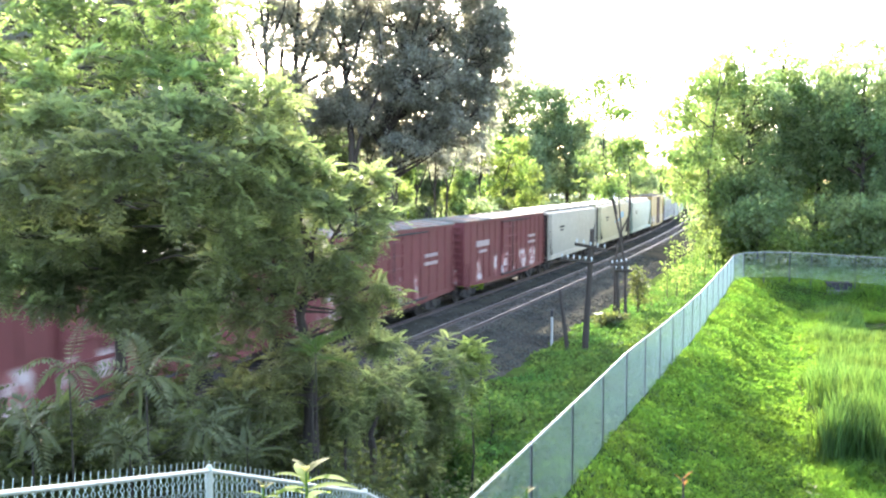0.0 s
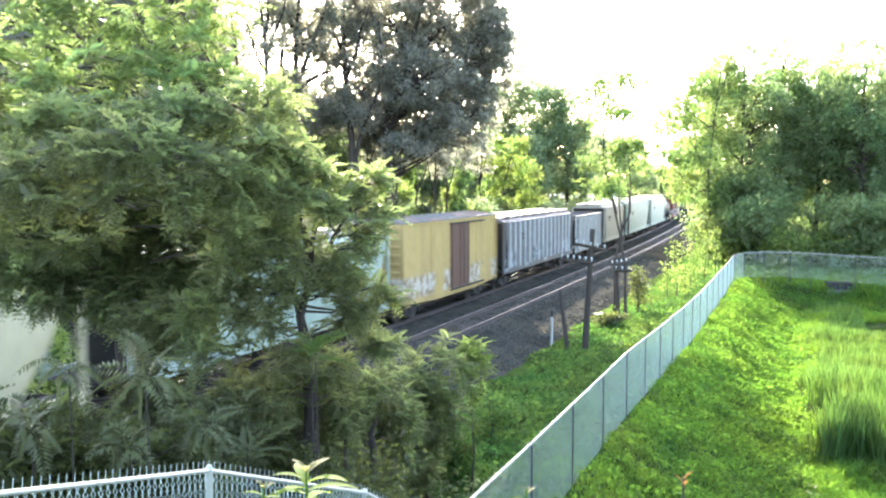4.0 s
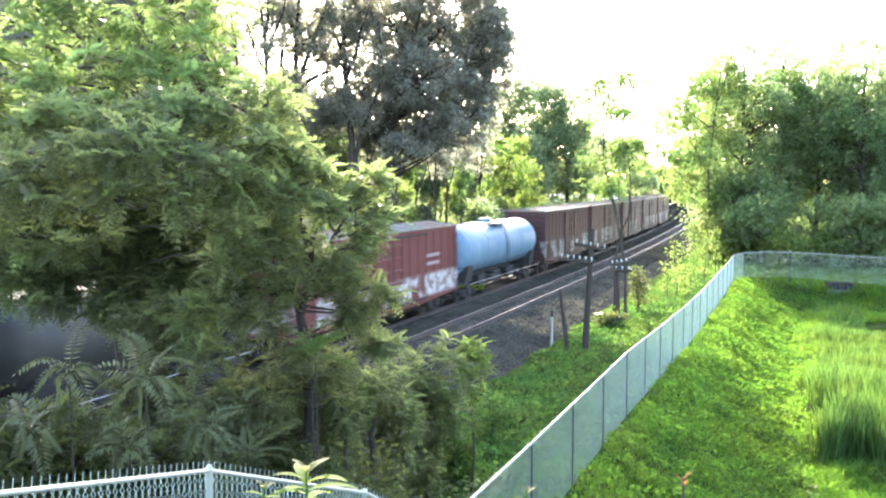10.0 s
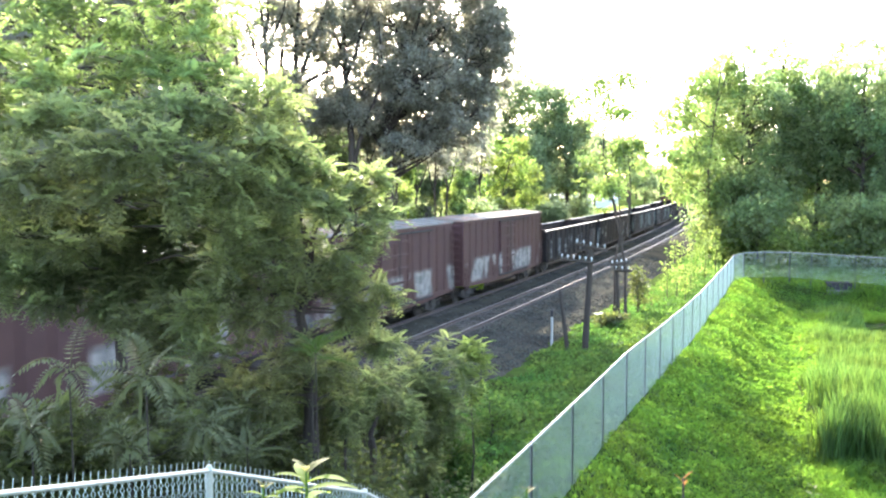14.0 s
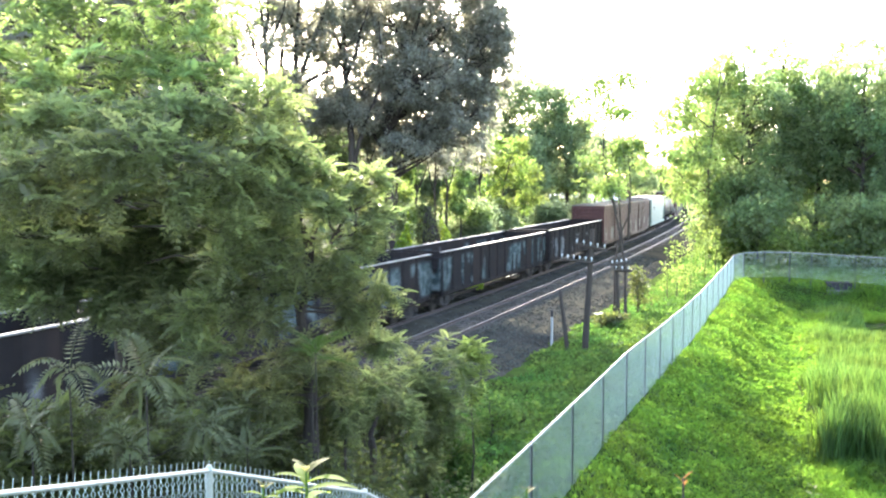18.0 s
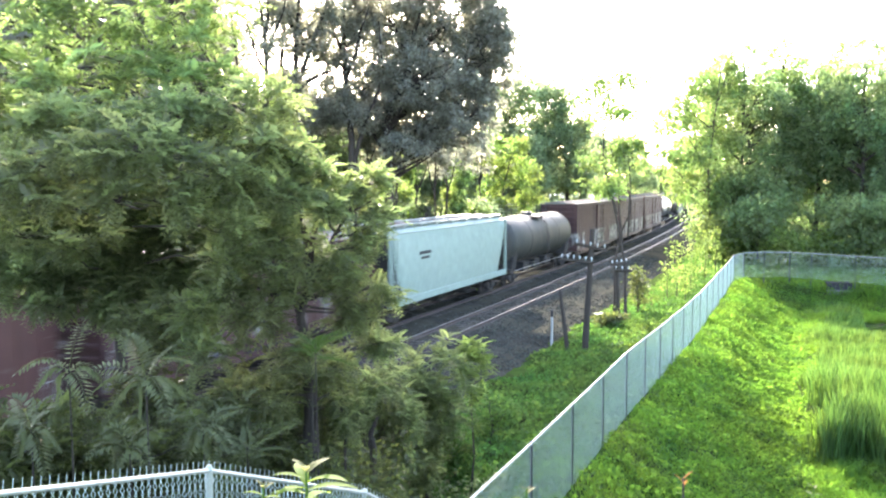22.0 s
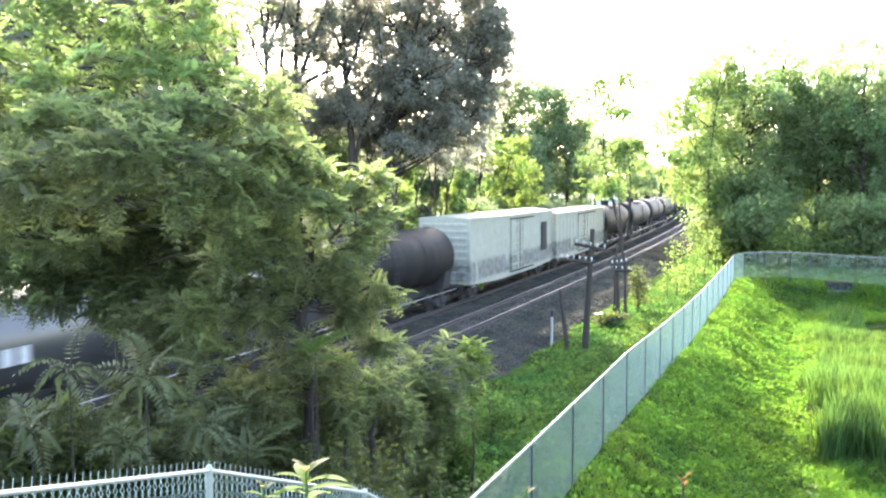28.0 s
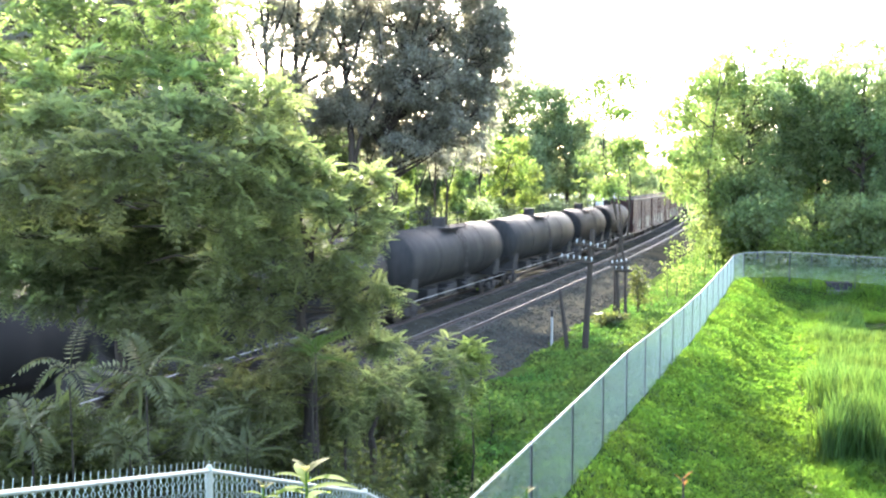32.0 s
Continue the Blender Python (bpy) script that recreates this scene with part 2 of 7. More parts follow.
def rod(bm, a, b, r0, r1=None, seg=8, caps=True):
    a, b = Vector(a), Vector(b)
    r1 = r0 if r1 is None else r1
    d = (b - a).normalized()
    u = d.orthogonal().normalized()
    w = d.cross(u)
    rings = []
    for p, r in ((a, r0), (b, r1)):
        rings.append([bm.verts.new(p + (u * math.cos(2 * math.pi * i / seg) + w * math.sin(2 * math.pi * i / seg)) * r) for i in range(seg)])
    for i in range(seg):
        j = (i + 1) % seg
        bm.faces.new((rings[0][i], rings[0][j], rings[1][j], rings[1][i]))
    if caps:
        bm.faces.new(rings[0][::-1])
        bm.faces.new(rings[1])


def tube(bm, pts, radii, seg=6):
    """A tapered tube along a polyline."""
    rings = []
    n = len(pts)
    for i, p in enumerate(pts):
        d = (Vector(pts[min(i + 1, n - 1)]) - Vector(pts[max(i - 1, 0)])).normalized()
        u = Vector((1, 0, 0)) if abs(d.x) < 0.8 else Vector((0, 1, 0))
        u = (u - d * u.dot(d)).normalized()
        w = d.cross(u)
        rings.append([bm.verts.new(Vector(p) + (u * math.cos(2 * math.pi * k / seg) + w * math.sin(2 * math.pi * k / seg)) * radii[i]) for k in range(seg)])
    for a, b in zip(rings, rings[1:]):
        for k in range(seg):
            j = (k + 1) % seg
            bm.faces.new((a[k], a[j], b[j], b[k]))
    bm.faces.new(rings[0][::-1])
    bm.faces.new(rings[-1])


def loft(bm, sections, close_ends=True):
    """Skins closed sections of equal count."""
    rings = [[bm.verts.new(p) for p in s] for s in sections]
    k = len(rings[0])
    for a, b in zip(rings, rings[1:]):
        for i in range(k):
            j = (i + 1) % k
            bm.faces.new((a[i], a[j], b[j], b[i]))
    if close_ends:
        bm.faces.new(rings[0][::-1])
        bm.faces.new(rings[-1])


# ---------------------------------------------------------------- the line of the railway
HEAD0 = math.atan((1427.0 - 784.0) / 1607.4)     # bearing of the straight, from +y towards +x
CURVE_AT, CURVE_R, TIGHT_AT, TIGHT, CURVE_END = 52.6, 1751.0, 150.0, 0.0007, 215.0
OFF_NEAR, OFF_TRAIN, OFF_FENCE = 15.06, 18.82, 4.4
FENCE_S = (11.0, 15.0, 25.0, 30.0, 36.0, 43.0, 60.0, 70.0)
FENCE_Z = (2.18, 2.15, 2.15, 1.96, 1.80, 1.68, 1.77, 1.77)
SPEED = 20.43
_s = np.arange(-900.0, 1300.0, 1.0)
_k = np.where((_s > CURVE_AT) & (_s < CURVE_END), 1 / CURVE_R, 0.0) + np.where((_s > TIGHT_AT) & (_s < CURVE_END), TIGHT, 0.0)
_h = HEAD0 - np.cumsum(_k)
_x = np.cumsum(np.sin(_h))
_y = np.cumsum(np.cos(_h))
_x -= np.interp(0, _s, _x)
_y -= np.interp(0, _s, _y)


def along(s, off, z=0.0):
    """The place at s metres along the line, off metres to its left; and the bearing there."""
    h = float(np.interp(s, _s, _h))
    return Vector((float(np.interp(s, _s, _x)) - math.cos(h) * off, float(np.interp(s, _s, _y)) + math.sin(h) * off, z)), h


def so_np(x, y):
    """Distance along and left of the straight line, for arrays (good to the start of the curve and a little past it)."""
    s = x * math.sin(HEAD0) + y * math.cos(HEAD0)
    o = -x * math.cos(HEAD0) + y * math.sin(HEAD0)
    a = np.clip(s - CURVE_AT, 0, None)
    b = np.clip(s - TIGHT_AT, 0, None)
    bend = np.where(s < CURVE_END, a * a / (2 * CURVE_R) + b * b * TIGHT / 2, 0)
    ae, be = CURVE_END - CURVE_AT, CURVE_END - TIGHT_AT
    end = ae * ae / (2 * CURVE_R) + be * be * TIGHT / 2 + (s - CURVE_END) * (ae / CURVE_R + be * TIGHT)
    return s, o - np.where(s < CURVE_END, bend, end)


def smooth_np(a, b, v):
    t = np.clip((v - a) / (b - a), 0, 1)
    return t * t * (3 - 2 * t)


def lumps(x, y):
    """Gentle unevenness of the ground."""
    return 0.09 * np.sin(1.3 * x + 0.7 * y) * np.cos(0.9 * y - 0.4 * x) + 0.05 * np.sin(3.1 * x - 2.3 * y + 1) + 0.03 * np.cos(5.7 * y + 4.1 * x)


POND_Z = -2.1


def terrain(x, y):
    x, y = np.asarray(x, float), np.asarray(y, float)
    s, o = so_np(x, y)
    z = np.full_like(x, -0.5)
    # bank down to the pond, right of the fence
    basin = smooth_np(4.6, 0.2, o) * smooth_np(70.0, 66.0, s) * smooth_np(8, 20, s) * smooth_np(-40, -34, o)
    z = z + basin * (POND_Z + 0.5)
    # the low ridge that carries the fence
    ridge = np.interp(s, FENCE_S, FENCE_Z) - 1.80 + 0.5
    z = z + ridge * np.exp(-((o - OFF_FENCE) / np.where(o > OFF_FENCE, 2.2, 1.6)) ** 2) * smooth_np(74.0, 66.0, s) * smooth_np(0, 12, s)
    # the embankment on which the viewer stands
    hill = np.clip(5.08 - 0.345 * y, -0.5, 5.4) + 0.5
    hill = hill * smooth_np(10.8, 6.5, o) * smooth_np(-60, -20, y + 0 * x)
    z = np.maximum(z, -0.5 + hill) * (hill > 0.02) + z * (hill <= 0.02)
    # the bank beyond the railway
    z = z + smooth_np(22.0, 30.0, o) * 1.4
    z = z + lumps(x, y) * (1 - smooth_np(10.0, 11.0, o) * smooth_np(24, 22.5, o)) * 0.8
    # the bed lies a little lower beneath the ballast
    z = z - smooth_np(10.2, 11.2, o) * smooth_np(23.2, 22.2, o) * 0.25
    return z


def ground_z(x, y):
    return float(terrain(np.array([x]), np.array([y]))[0])
# ---------------------------------------------------------------- ground
def build_ground():
    u = np.linspace(-1, 1, 281)
    cx = 6 + 75 * u + 2600 * u ** 9
    cy = 32 + 75 * u + 2600 * u ** 9
    X, Y = np.meshgrid(cx, cy)
    Z = terrain(X.ravel(), Y.ravel())
    v = np.stack([X.ravel(), Y.ravel(), Z], 1)
    n = len(u)
    i = (np.arange(n - 1)[:, None] * n + np.arange(n - 1)[None, :]).ravel()
    f = np.stack([i, i + 1, i + n + 1, i + n], 1)
    me = mesh_np("ground", v, f, M_SOIL)
    me.shade_smooth()
    tagged(new("ground", me), "uneven weedy earth with a grassy embankment", "ground", kind="structure")
    # standing water among the cattails
    bm = bmesh.new()
    pts = []
    for k in range(28):
        a = 2 * math.pi * k / 28
        s, o = 42 + 26 * math.cos(a), -16 + 16.2 * math.sin(a)
        p, _ = along(s, o)
        pts.append(bm.verts.new((p.x, p.y, POND_Z + 0.17)))
    bm.faces.new(pts)
    me = bpy.data.meshes.new("pond_water")
    bm.to_mesh(me)
    bm.free()
    me.materials.append(M_WATER)
    tagged(new("pond_water", me), "dark shallow pond water under cattails", "water", kind="structure")


def sweep(s_list, profile):
    """Verts and quads of an open profile of (off, z) swept along the railway."""
    v, f = [], []
    k = len(profile)
    for s in s_list:
        for o, z in profile:
            p, _ = along(s, o, z)
            v.append(p[:])
    for i in range(len(s_list) - 1):
        for j in range(k - 1):
            a = i * k + j
            f.append((a, a + 1, a + k + 1, a + k))
    return v, f


def build_ballast():
    ss = list(np.concatenate([np.arange(-160, 0, 8.0), np.arange(0, 110, 0.5), np.arange(110, 420, 4.0)]))
    offs = [10.3, 10.7, 11.2, 11.7, 12.2, 12.7, 13.1, 13.5, 13.9, 14.3, 14.7, 15.1, 15.5, 15.9, 16.3, 16.7, 17.1, 17.5, 17.9, 18.3,
            18.7, 19.1, 19.5, 19.9, 20.3, 20.8, 21.3, 21.9, 22.6, 23.2]

    def height(o):
        bed = -0.176
        if o < 13.2:
            return -0.62 + min(1, (o - 10.3) / 0.6) * 0.14 + max(0, (o - 12.0) / 1.2) * 0.285
        if 16.6 < o < 17.4:
            return bed - 0.10
        if o > 20.8:
            return bed - (o - 20.8) * 0.22
        return bed
    v, f = sweep(ss, [(o, height(o)) for o in offs])
    rng = np.random.default_rng(3)
    v = np.array(v)
    v[:, 2] += rng.normal(0, 0.014, len(v))
    v[:, :2] += rng.normal(0, 0.03, (len(v), 2))
    me = mesh_np("track_bed", v, f, M_BALLAST)
    tagged(new("track_bed", me), "grey crushed-stone ballast bed under two tracks", "ballast", kind="structure")
    # loose stones lying on the shoulder
    n = 15000
    s = rng.uniform(18, 85, n)
    o = rng.choice([0, 1], n, p=[0.72, 0.28]) 
    o = np.where(o == 0, rng.uniform(10.4, 14.2, n), rng.uniform(14.4, 17.4, n))
    tmpl = np.array([(1, 0, 0), (-1, 0, 0), (0, 1, 0), (0, -1, 0), (0, 0, 1), (0, 0, -1)], float)
    tf = np.array([(0, 2, 4), (2, 1, 4), (1, 3, 4), (3, 0, 4), (2, 0, 5), (1, 2, 5), (3, 1, 5), (0, 3, 5)])
    pos = np.array([along(a, b, height(b))[0][:] for a, b in zip(s, o)])
    size = rng.uniform(0.025, 0.06, (n, 1, 1)) * rng.uniform(0.6, 1.3, (n, 6, 1))
    ang = rng.uniform(0, 6.28, n)
    vv = tmpl[None] * size
    c, sn = np.cos(ang)[:, None], np.sin(ang)[:, None]
    vx = vv[..., 0] * c - vv[..., 1] * sn
    vy = vv[..., 0] * sn + vv[..., 1] * c
    vv = np.stack([vx, vy, vv[..., 2]], -1) + pos[:, None, :] + np.array([0, 0, 0.012])
    ff = (tf[None] + (np.arange(n) * 6)[:, None, None]).reshape(-1, 3)
    tagged(new("loose_ballast", mesh_np("loose_ballast", vv.reshape(-1, 3), ff, M_STONE)),
           "loose grey crushed stones beside the track", "ballast", kind="stuff")


def build_track(off, label):
    t = thing("railway_track", Matrix.Identity(4), label, "railway track", "railway tracks")
    ss = list(np.concatenate([np.arange(-160, 40, 10.0), np.arange(40, 420, 5.0)]))
    prof = [(-0.07, -0.17), (-0.07, -0.155), (-0.015, -0.13), (-0.012, -0.045), (-0.036, -0.035), (-0.036, -0.004), (-0.028, 0.0),
            (0.028, 0.0), (0.036, -0.004), (0.036, -0.035), (0.012, -0.045), (0.015, -0.13), (0.07, -0.155), (0.07, -0.17)]
    for side in (-0.7535, 0.7535):
        v, f = sweep(ss, [(off + side + o, z) for o, z in prof])
        me = mesh_np("rail", v, f)
        me.materials.append(M_RAILSIDE)
        me.materials.append(M_RAIL)
        k = len(prof) - 1
        idx = np.array([1 if (i % k) in (5, 6, 7) else 0 for i in range(len(f))], np.int32)
        me.polygons.foreach_set("material_index", idx)
        part("rail", me, None, t, "worn steel rail with a bright head")
    bm = bmesh.new()
    box(bm, -1.3, 1.3, -0.115, 0.115, -0.335, -0.165, bevel=0.012)
    tie = bpy.data.meshes.new("tie")
    bm.to_mesh(tie)
    bm.free()
    tie.materials.append(M_TIE)
    rng = random.Random(5)
    s = 14.0
    far_v, far_f = [], []
    base_v = np.array([v.co[:] for v in tie.vertices])
    while s < 300:
        p, h = along(s, off + rng.uniform(-0.03, 0.03), -0.008)
        m = Matrix.Translation(p) @ Matrix.Rotation(-h + rng.uniform(-0.012, 0.012), 4, "Z")
        if s < 112:
            ob = new("tie", tie)
            ob.parent = t
            ob.matrix_basis = m
        else:
            q = np.array([(-1.3, -0.115, -0.165), (1.3, -0.115, -0.165), (1.3, 0.115, -0.165), (-1.3, 0.115, -0.165)])
            k = len(far_v)
            far_v += [(m @ Vector(a))[:] for a in q]
            far_f.append((k, k + 1, k + 2, k + 3))
        s += 0.56 if s < 112 else 0.7
    tagged(part("tie_run", mesh_np("tie_run", far_v, far_f, M_TIE), None, t), kind="stuff")


# ---------------------------------------------------------------- sight lines from the viewer
FOCAL = 784.0 / math.tan(radians(26.0))


def seen(px, py, y):
    """The place y metres ahead of the viewer on the sight line with these two screen bearings."""
    t = radians(TILT)
    u, v = (px - 784.0) / FOCAL, (441.0 - py) / FOCAL
    d = Vector((u, math.cos(t) - v * math.sin(t), math.sin(t) + v * math.cos(t)))
    return Vector(EYE) + d * (y / d.y)


# ---------------------------------------------------------------- chain-link fences
def link_mesh(runs, pitch, height, r, rows_z, spike=0.04, sides=3):
    """Chain-link wires: pairs of zigzags woven in each run. runs: list of (top point a, top point b)."""
    V, Fc = [], []
    for a, b in runs:
        a, b = Vector(a), Vector(b)
        flat = Vector((b.x - a.x, b.y - a.y, 0))
        n = max(1, int(flat.length / pitch))
        side = flat.normalized().cross(Vector((0, 0, 1)))
        for i in range(n):
            for half in (0, 1):
                pts = []
                for k in range(rows_z + 1):
                    f = (i + 0.5 * ((k + half) % 2)) / n
                    q = a.lerp(b, min(f, 1.0))
                    pts.append(q + Vector((0, 0, 0.02 - height * k / rows_z)) + side * (0.004 if half else -0.004))
                if spike and half == 0:
                    top = pts[0]
                    pts = [top + Vector((0, 0, spike)) + flat.normalized() * 0.008] + pts
                base = len(V)
                for k, p in enumerate(pts):
                    for j in range(sides):
                        an = 2 * math.pi * j / sides
                        V.append((p + (side * math.cos(an) + flat.normalized() * math.sin(an)) * r)[:])
                for k in range(len(pts) - 1):
                    for j in range(sides):
                        j2 = (j + 1) % sides
                        Fc.append((base + k * sides + j, base + k * sides + j2, base + (k + 1) * sides + j2, base + (k + 1) * sides + j))
    return V, Fc


def fence_top(s):
    """Height of the side fence's rail along the line."""
    return float(np.interp(s, FENCE_S, FENCE_Z))


def build_side_fence():
    H = 1.83
    fence = thing("chain_link_fence", Matrix.Identity(4), "galvanised chain-link fence with steel posts on the grassy bank", "fence", "fences")
    places = [(11.0, OFF_FENCE)] + [(15.2 + 3.05 * k, OFF_FENCE) for k in range(17)]
    places += [(66.6, 3.9), (67.9, 2.6), (68.2, 0.9)] + [(67.7 - 1.45 * k, -0.5 - 2.7 * k) for k in range(10)]
    tops = []
    for s, o in places:
        q = along(s, o)[0]
        tops.append(Vector((q.x, q.y, fence_top(s))))
    for i, t in enumerate(tops):
        bm = bmesh.new()
        rod(bm, (t.x, t.y, t.z - H - 0.35), (t.x, t.y, t.z - 0.03), 0.03 if i not in (18, 19, 20) else 0.04, seg=8)
        rod(bm, (t.x, t.y, t.z - 0.03), (t.x, t.y, t.z + 0.035), 0.034, 0.018, seg=8)
        part("post", bm, M_POSTSTEEL, fence, smooth=True)
    for a, b in zip(tops, tops[1:]):
        bm = bmesh.new()
        rod(bm, a, b, 0.024, seg=8)
        part("top_rail", bm, M_GALV, fence, smooth=True)
    v, f = link_mesh(list(zip(tops, tops[1:])), 0.072, H - 0.05, 0.0024, 40, spike=0.0)
    part("wire_mesh", mesh_np("wire_mesh", v, f, M_WIRE), None, fence, "pale galvanised diamond wire mesh")


def build_near_fence():
    fence = thing("chain_link_fence", Matrix.Identity(4), "galvanised chain-link fence with twisted wire tips running down the slope", "fence", "fences")
    first, apex = seen(-200, 896, 4.43), seen(370, 833, 7.3)
    q = along(11.0, OFF_FENCE)[0]
    tops = [first * 2 - apex, first, apex, seen(645, 872, 10.0), Vector((q.x - 0.1, q.y, fence_top(11.0)))]
    for i, t in enumerate(tops):
        bm = bmesh.new()
        rod(bm, (t.x, t.y, ground_z(t.x, t.y) - 0.3), (t.x, t.y, t.z + 0.01), 0.03, seg=10)
        rod(bm, (t.x, t.y, t.z + 0.01), (t.x, t.y, t.z + 0.045), 0.036, 0.02, seg=10)
        if i == 2:
            rod(bm, (t.x, t.y, t.z - 0.10), (t.x, t.y, t.z - 0.06), 0.037, seg=10)
        part("post", bm, M_GALV, fence, smooth=True)
    for a, b in zip(tops, tops[1:]):
        bm = bmesh.new()
        rod(bm, a, b, 0.019, seg=8)
        part("top_rail", bm, M_GALV, fence, smooth=True)
    v, f = link_mesh(list(zip(tops, tops[1:])), 0.076, 1.80, 0.0027, 38, spike=0.06)
    part("wire_mesh", mesh_np("wire_mesh", v, f, M_WIRE), None, fence, "galvanised diamond wire mesh with twisted tips")


# ---------------------------------------------------------------- poles beside the line
def at_px(px, d):
    return (px - 784.0) * d / 1607.4


def build_pole(x, y, top, lean, r, arms, label):
    g = ground_z(x, y)
    p = thing("utility_pole", pose(x, y, g), label, "pole", "line-side poles")
    bm = bmesh.new()
    H = top - g
    pts = [(lean * (k / 6) * H, 0.0, -0.4 + (H + 0.4) * k / 6) for k in range(7)]
    tube(bm, pts, [r * (1 - 0.35 * k / 6) for k in range(7)], seg=9)
    part("shaft", bm, M_POLE, p, smooth=True)
    for (zc, half, ang, droop, n, shift) in arms:
        bm = bmesh.new()
        zz = H + zc
        d = Vector((math.cos(radians(ang)), math.sin(radians(ang)), math.sin(radians(droop))))
        c = Vector((lean * zz + shift, -0.13, zz))
        rot = Matrix.Translation(c) @ Vector((1, 0, 0)).rotation_difference(d).to_matrix().to_4x4()
        box(bm, -half, half, -0.045, 0.045, -0.05, 0.05, rot, bevel=0.008)
        arm = part("crossarm", bm, M_POLE, p)
        for k in range(n):
            q = c + d * (-half + 0.1 + (2 * half - 0.2) * k / max(1, n - 1))
            bm = bmesh.new()
            rod(bm, q + Vector((0, 0, 0.05)), q + Vector((0, 0, 0.16)), 0.012, seg=6)
            prev = None
            for za, ra, zb, rb in ((0.13, 0.034, 0.165, 0.038), (0.165, 0.027, 0.19, 0.03), (0.19, 0.03, 0.225, 0.014)):
                rod(bm, q + Vector((0, 0, za)), q + Vector((0, 0, zb)), ra, rb, seg=8)
            part("insulator", bm, M_GLASS_INS, arm, "pale glass insulator", smooth=True)
    return p


def build_lineside():
    d = 38.3
    build_pole(at_px(1037, d), d, 4.75, 0.055, 0.15, [(-0.75, 0.68, 172, 11, 5, -0.05), (-1.33, 0.72, 172, 6, 6, -0.6)], "leaning old wooden telegraph pole with drooping crossarms and glass insulators")
    d = 47.0
    build_pole(at_px(1098, d), d, 2.75, -0.05, 0.11, [(-0.25, 0.45, 175, -8, 4, 0.1), (-0.6, 0.42, 175, 2, 3, 0.25)], "short old wooden telegraph pole with small crossarms")
    # broken leaning post
    d = 38.5
    x = at_px(1008, d)
    g = ground_z(x, d)
    p = thing("leaning_post", pose(x, d, g), "broken leaning weathered wooden post in the weeds", "post")
    bm = bmesh.new()
    tube(bm, [(0, 0, -0.3), (-0.13, 0, 0.9), (-0.27, 0, 1.9), (-0.36, 0, 2.55), (-0.375, 0, 2.68)], [0.10, 0.09, 0.08, 0.065, 0.02], seg=8)
    part("shaft", bm, M_POLE, p, smooth=True)
    # white marker post with a dark cap
    d = 40.0
    x = at_px(978.5, d)
    g = ground_z(x, d)
    p = thing("marker_post", pose(x, d, g), "white plastic marker post with a black cap", "post")
    bm = bmesh.new()
    rod(bm, (0, 0, -0.3), (0, 0, 1.33), 0.055, seg=10)
    part("post", bm, M_WHITEPOST, p, smooth=True)
    bm = bmesh.new()
    rod(bm, (0, 0, 1.32), (0, 0, 1.58), 0.065, seg=10)
    rod(bm, (0, 0, 1.58), (0, 0, 1.64), 0.065, 0.03, seg=10)
    part("cap", bm, M_BLACK, p, "black cap", smooth=True)
    # concrete outlet at the pond's far end
    d = 63.0
    x = at_px(1490, d)
    c = thing("culvert", pose(x, d, -0.78, 0, 0, -14), "grey concrete pond outlet with a dark barred opening", "culvert")
    bm = bmesh.new()
    box(bm, -0.85, 0.85, -0.15, 1.4, -1.2, -0.02, bevel=0.03)
    box(bm, -0.9, 0.9, -0.3, -0.15, -1.2, -0.25, bevel=0.02)
    part("headwall", bm, M_CONCRETE, c)
    # no hollow here: a solid block, painted black for the shade inside
    bm = bmesh.new()
    box(bm, -0.8, 0.8, -0.10, 1.3, -0.02, 0.42)
    part("opening", bm, M_BLACK, c, "black block standing for the shaded opening")
    for k in range(7):
        bm = bmesh.new()
        rod(bm, (-0.75 + 0.25 * k, -0.13, -0.03), (-0.75 + 0.25 * k, -0.13, 0.42), 0.018, seg=6)
        part("bar", bm, M_POSTSTEEL, c)
    bm = bmesh.new()
    box(bm, -0.85, 0.85, -0.2, 1.35, 0.42, 0.48, bevel=0.015)
    part("lid", bm, M_UNDER, c)
    # pale bar at the far bend
    p, h = along(172, 11.6)
    b = thing("barrier", pose(p.x, p.y, ground_z(p.x, p.y), 0, 0, 0), "white barrier board beside the far track bend", "barrier")
    bm = bmesh.new()
    box(bm, -1.9, 1.6, -0.05, 0.05, 1.0, 1.35, bevel=0.02)
    part("board", bm, M_WHITEPOST, b)
    for xx in (-1.6, 1.3):
        bm = bmesh.new()
        box(bm, xx - 0.06, xx + 0.06, 0.05, 0.17, -0.3, 1.3)
        part("leg", bm, M_WHITEPOST, b)
    # pale scrap on the weeds
    d = 48.5
    x = at_px(1062, d)
    s = thing("scrap_panel", pose(x, d, ground_z(x, d) + 0.22, 8, -4, 20), "pale torn scrap panel lying in the weeds", "scrap")
    bm = bmesh.new()
    box(bm, -0.24, 0.24, -0.16, 0.16, -0.02, 0.02, bevel=0.008)
    part("panel", bm, M_WHITEPOST, s)
    # pale low shed behind the trees
    d = 205.0
    x = at_px(1020, d)
    s = thing("shed", pose(x, d, 0.8, 0, 0, -14), "long pale metal shed beyond the trees", "shed")
    bm = bmesh.new()
    box(bm, -9, 9, -5, 5, -1.5, 2.0)
    part("wall", bm, M_SHED, s)
    bm = bmesh.new()
    loft(bm, [[(-9.4, -5.4, 2.0), (-9.4, 0, 3.3), (-9.4, 5.4, 2.0)], [(9.4, -5.4, 2.0), (9.4, 0, 3.3), (9.4, 5.4, 2.0)]])
    part("roof", bm, M_SHED, s)
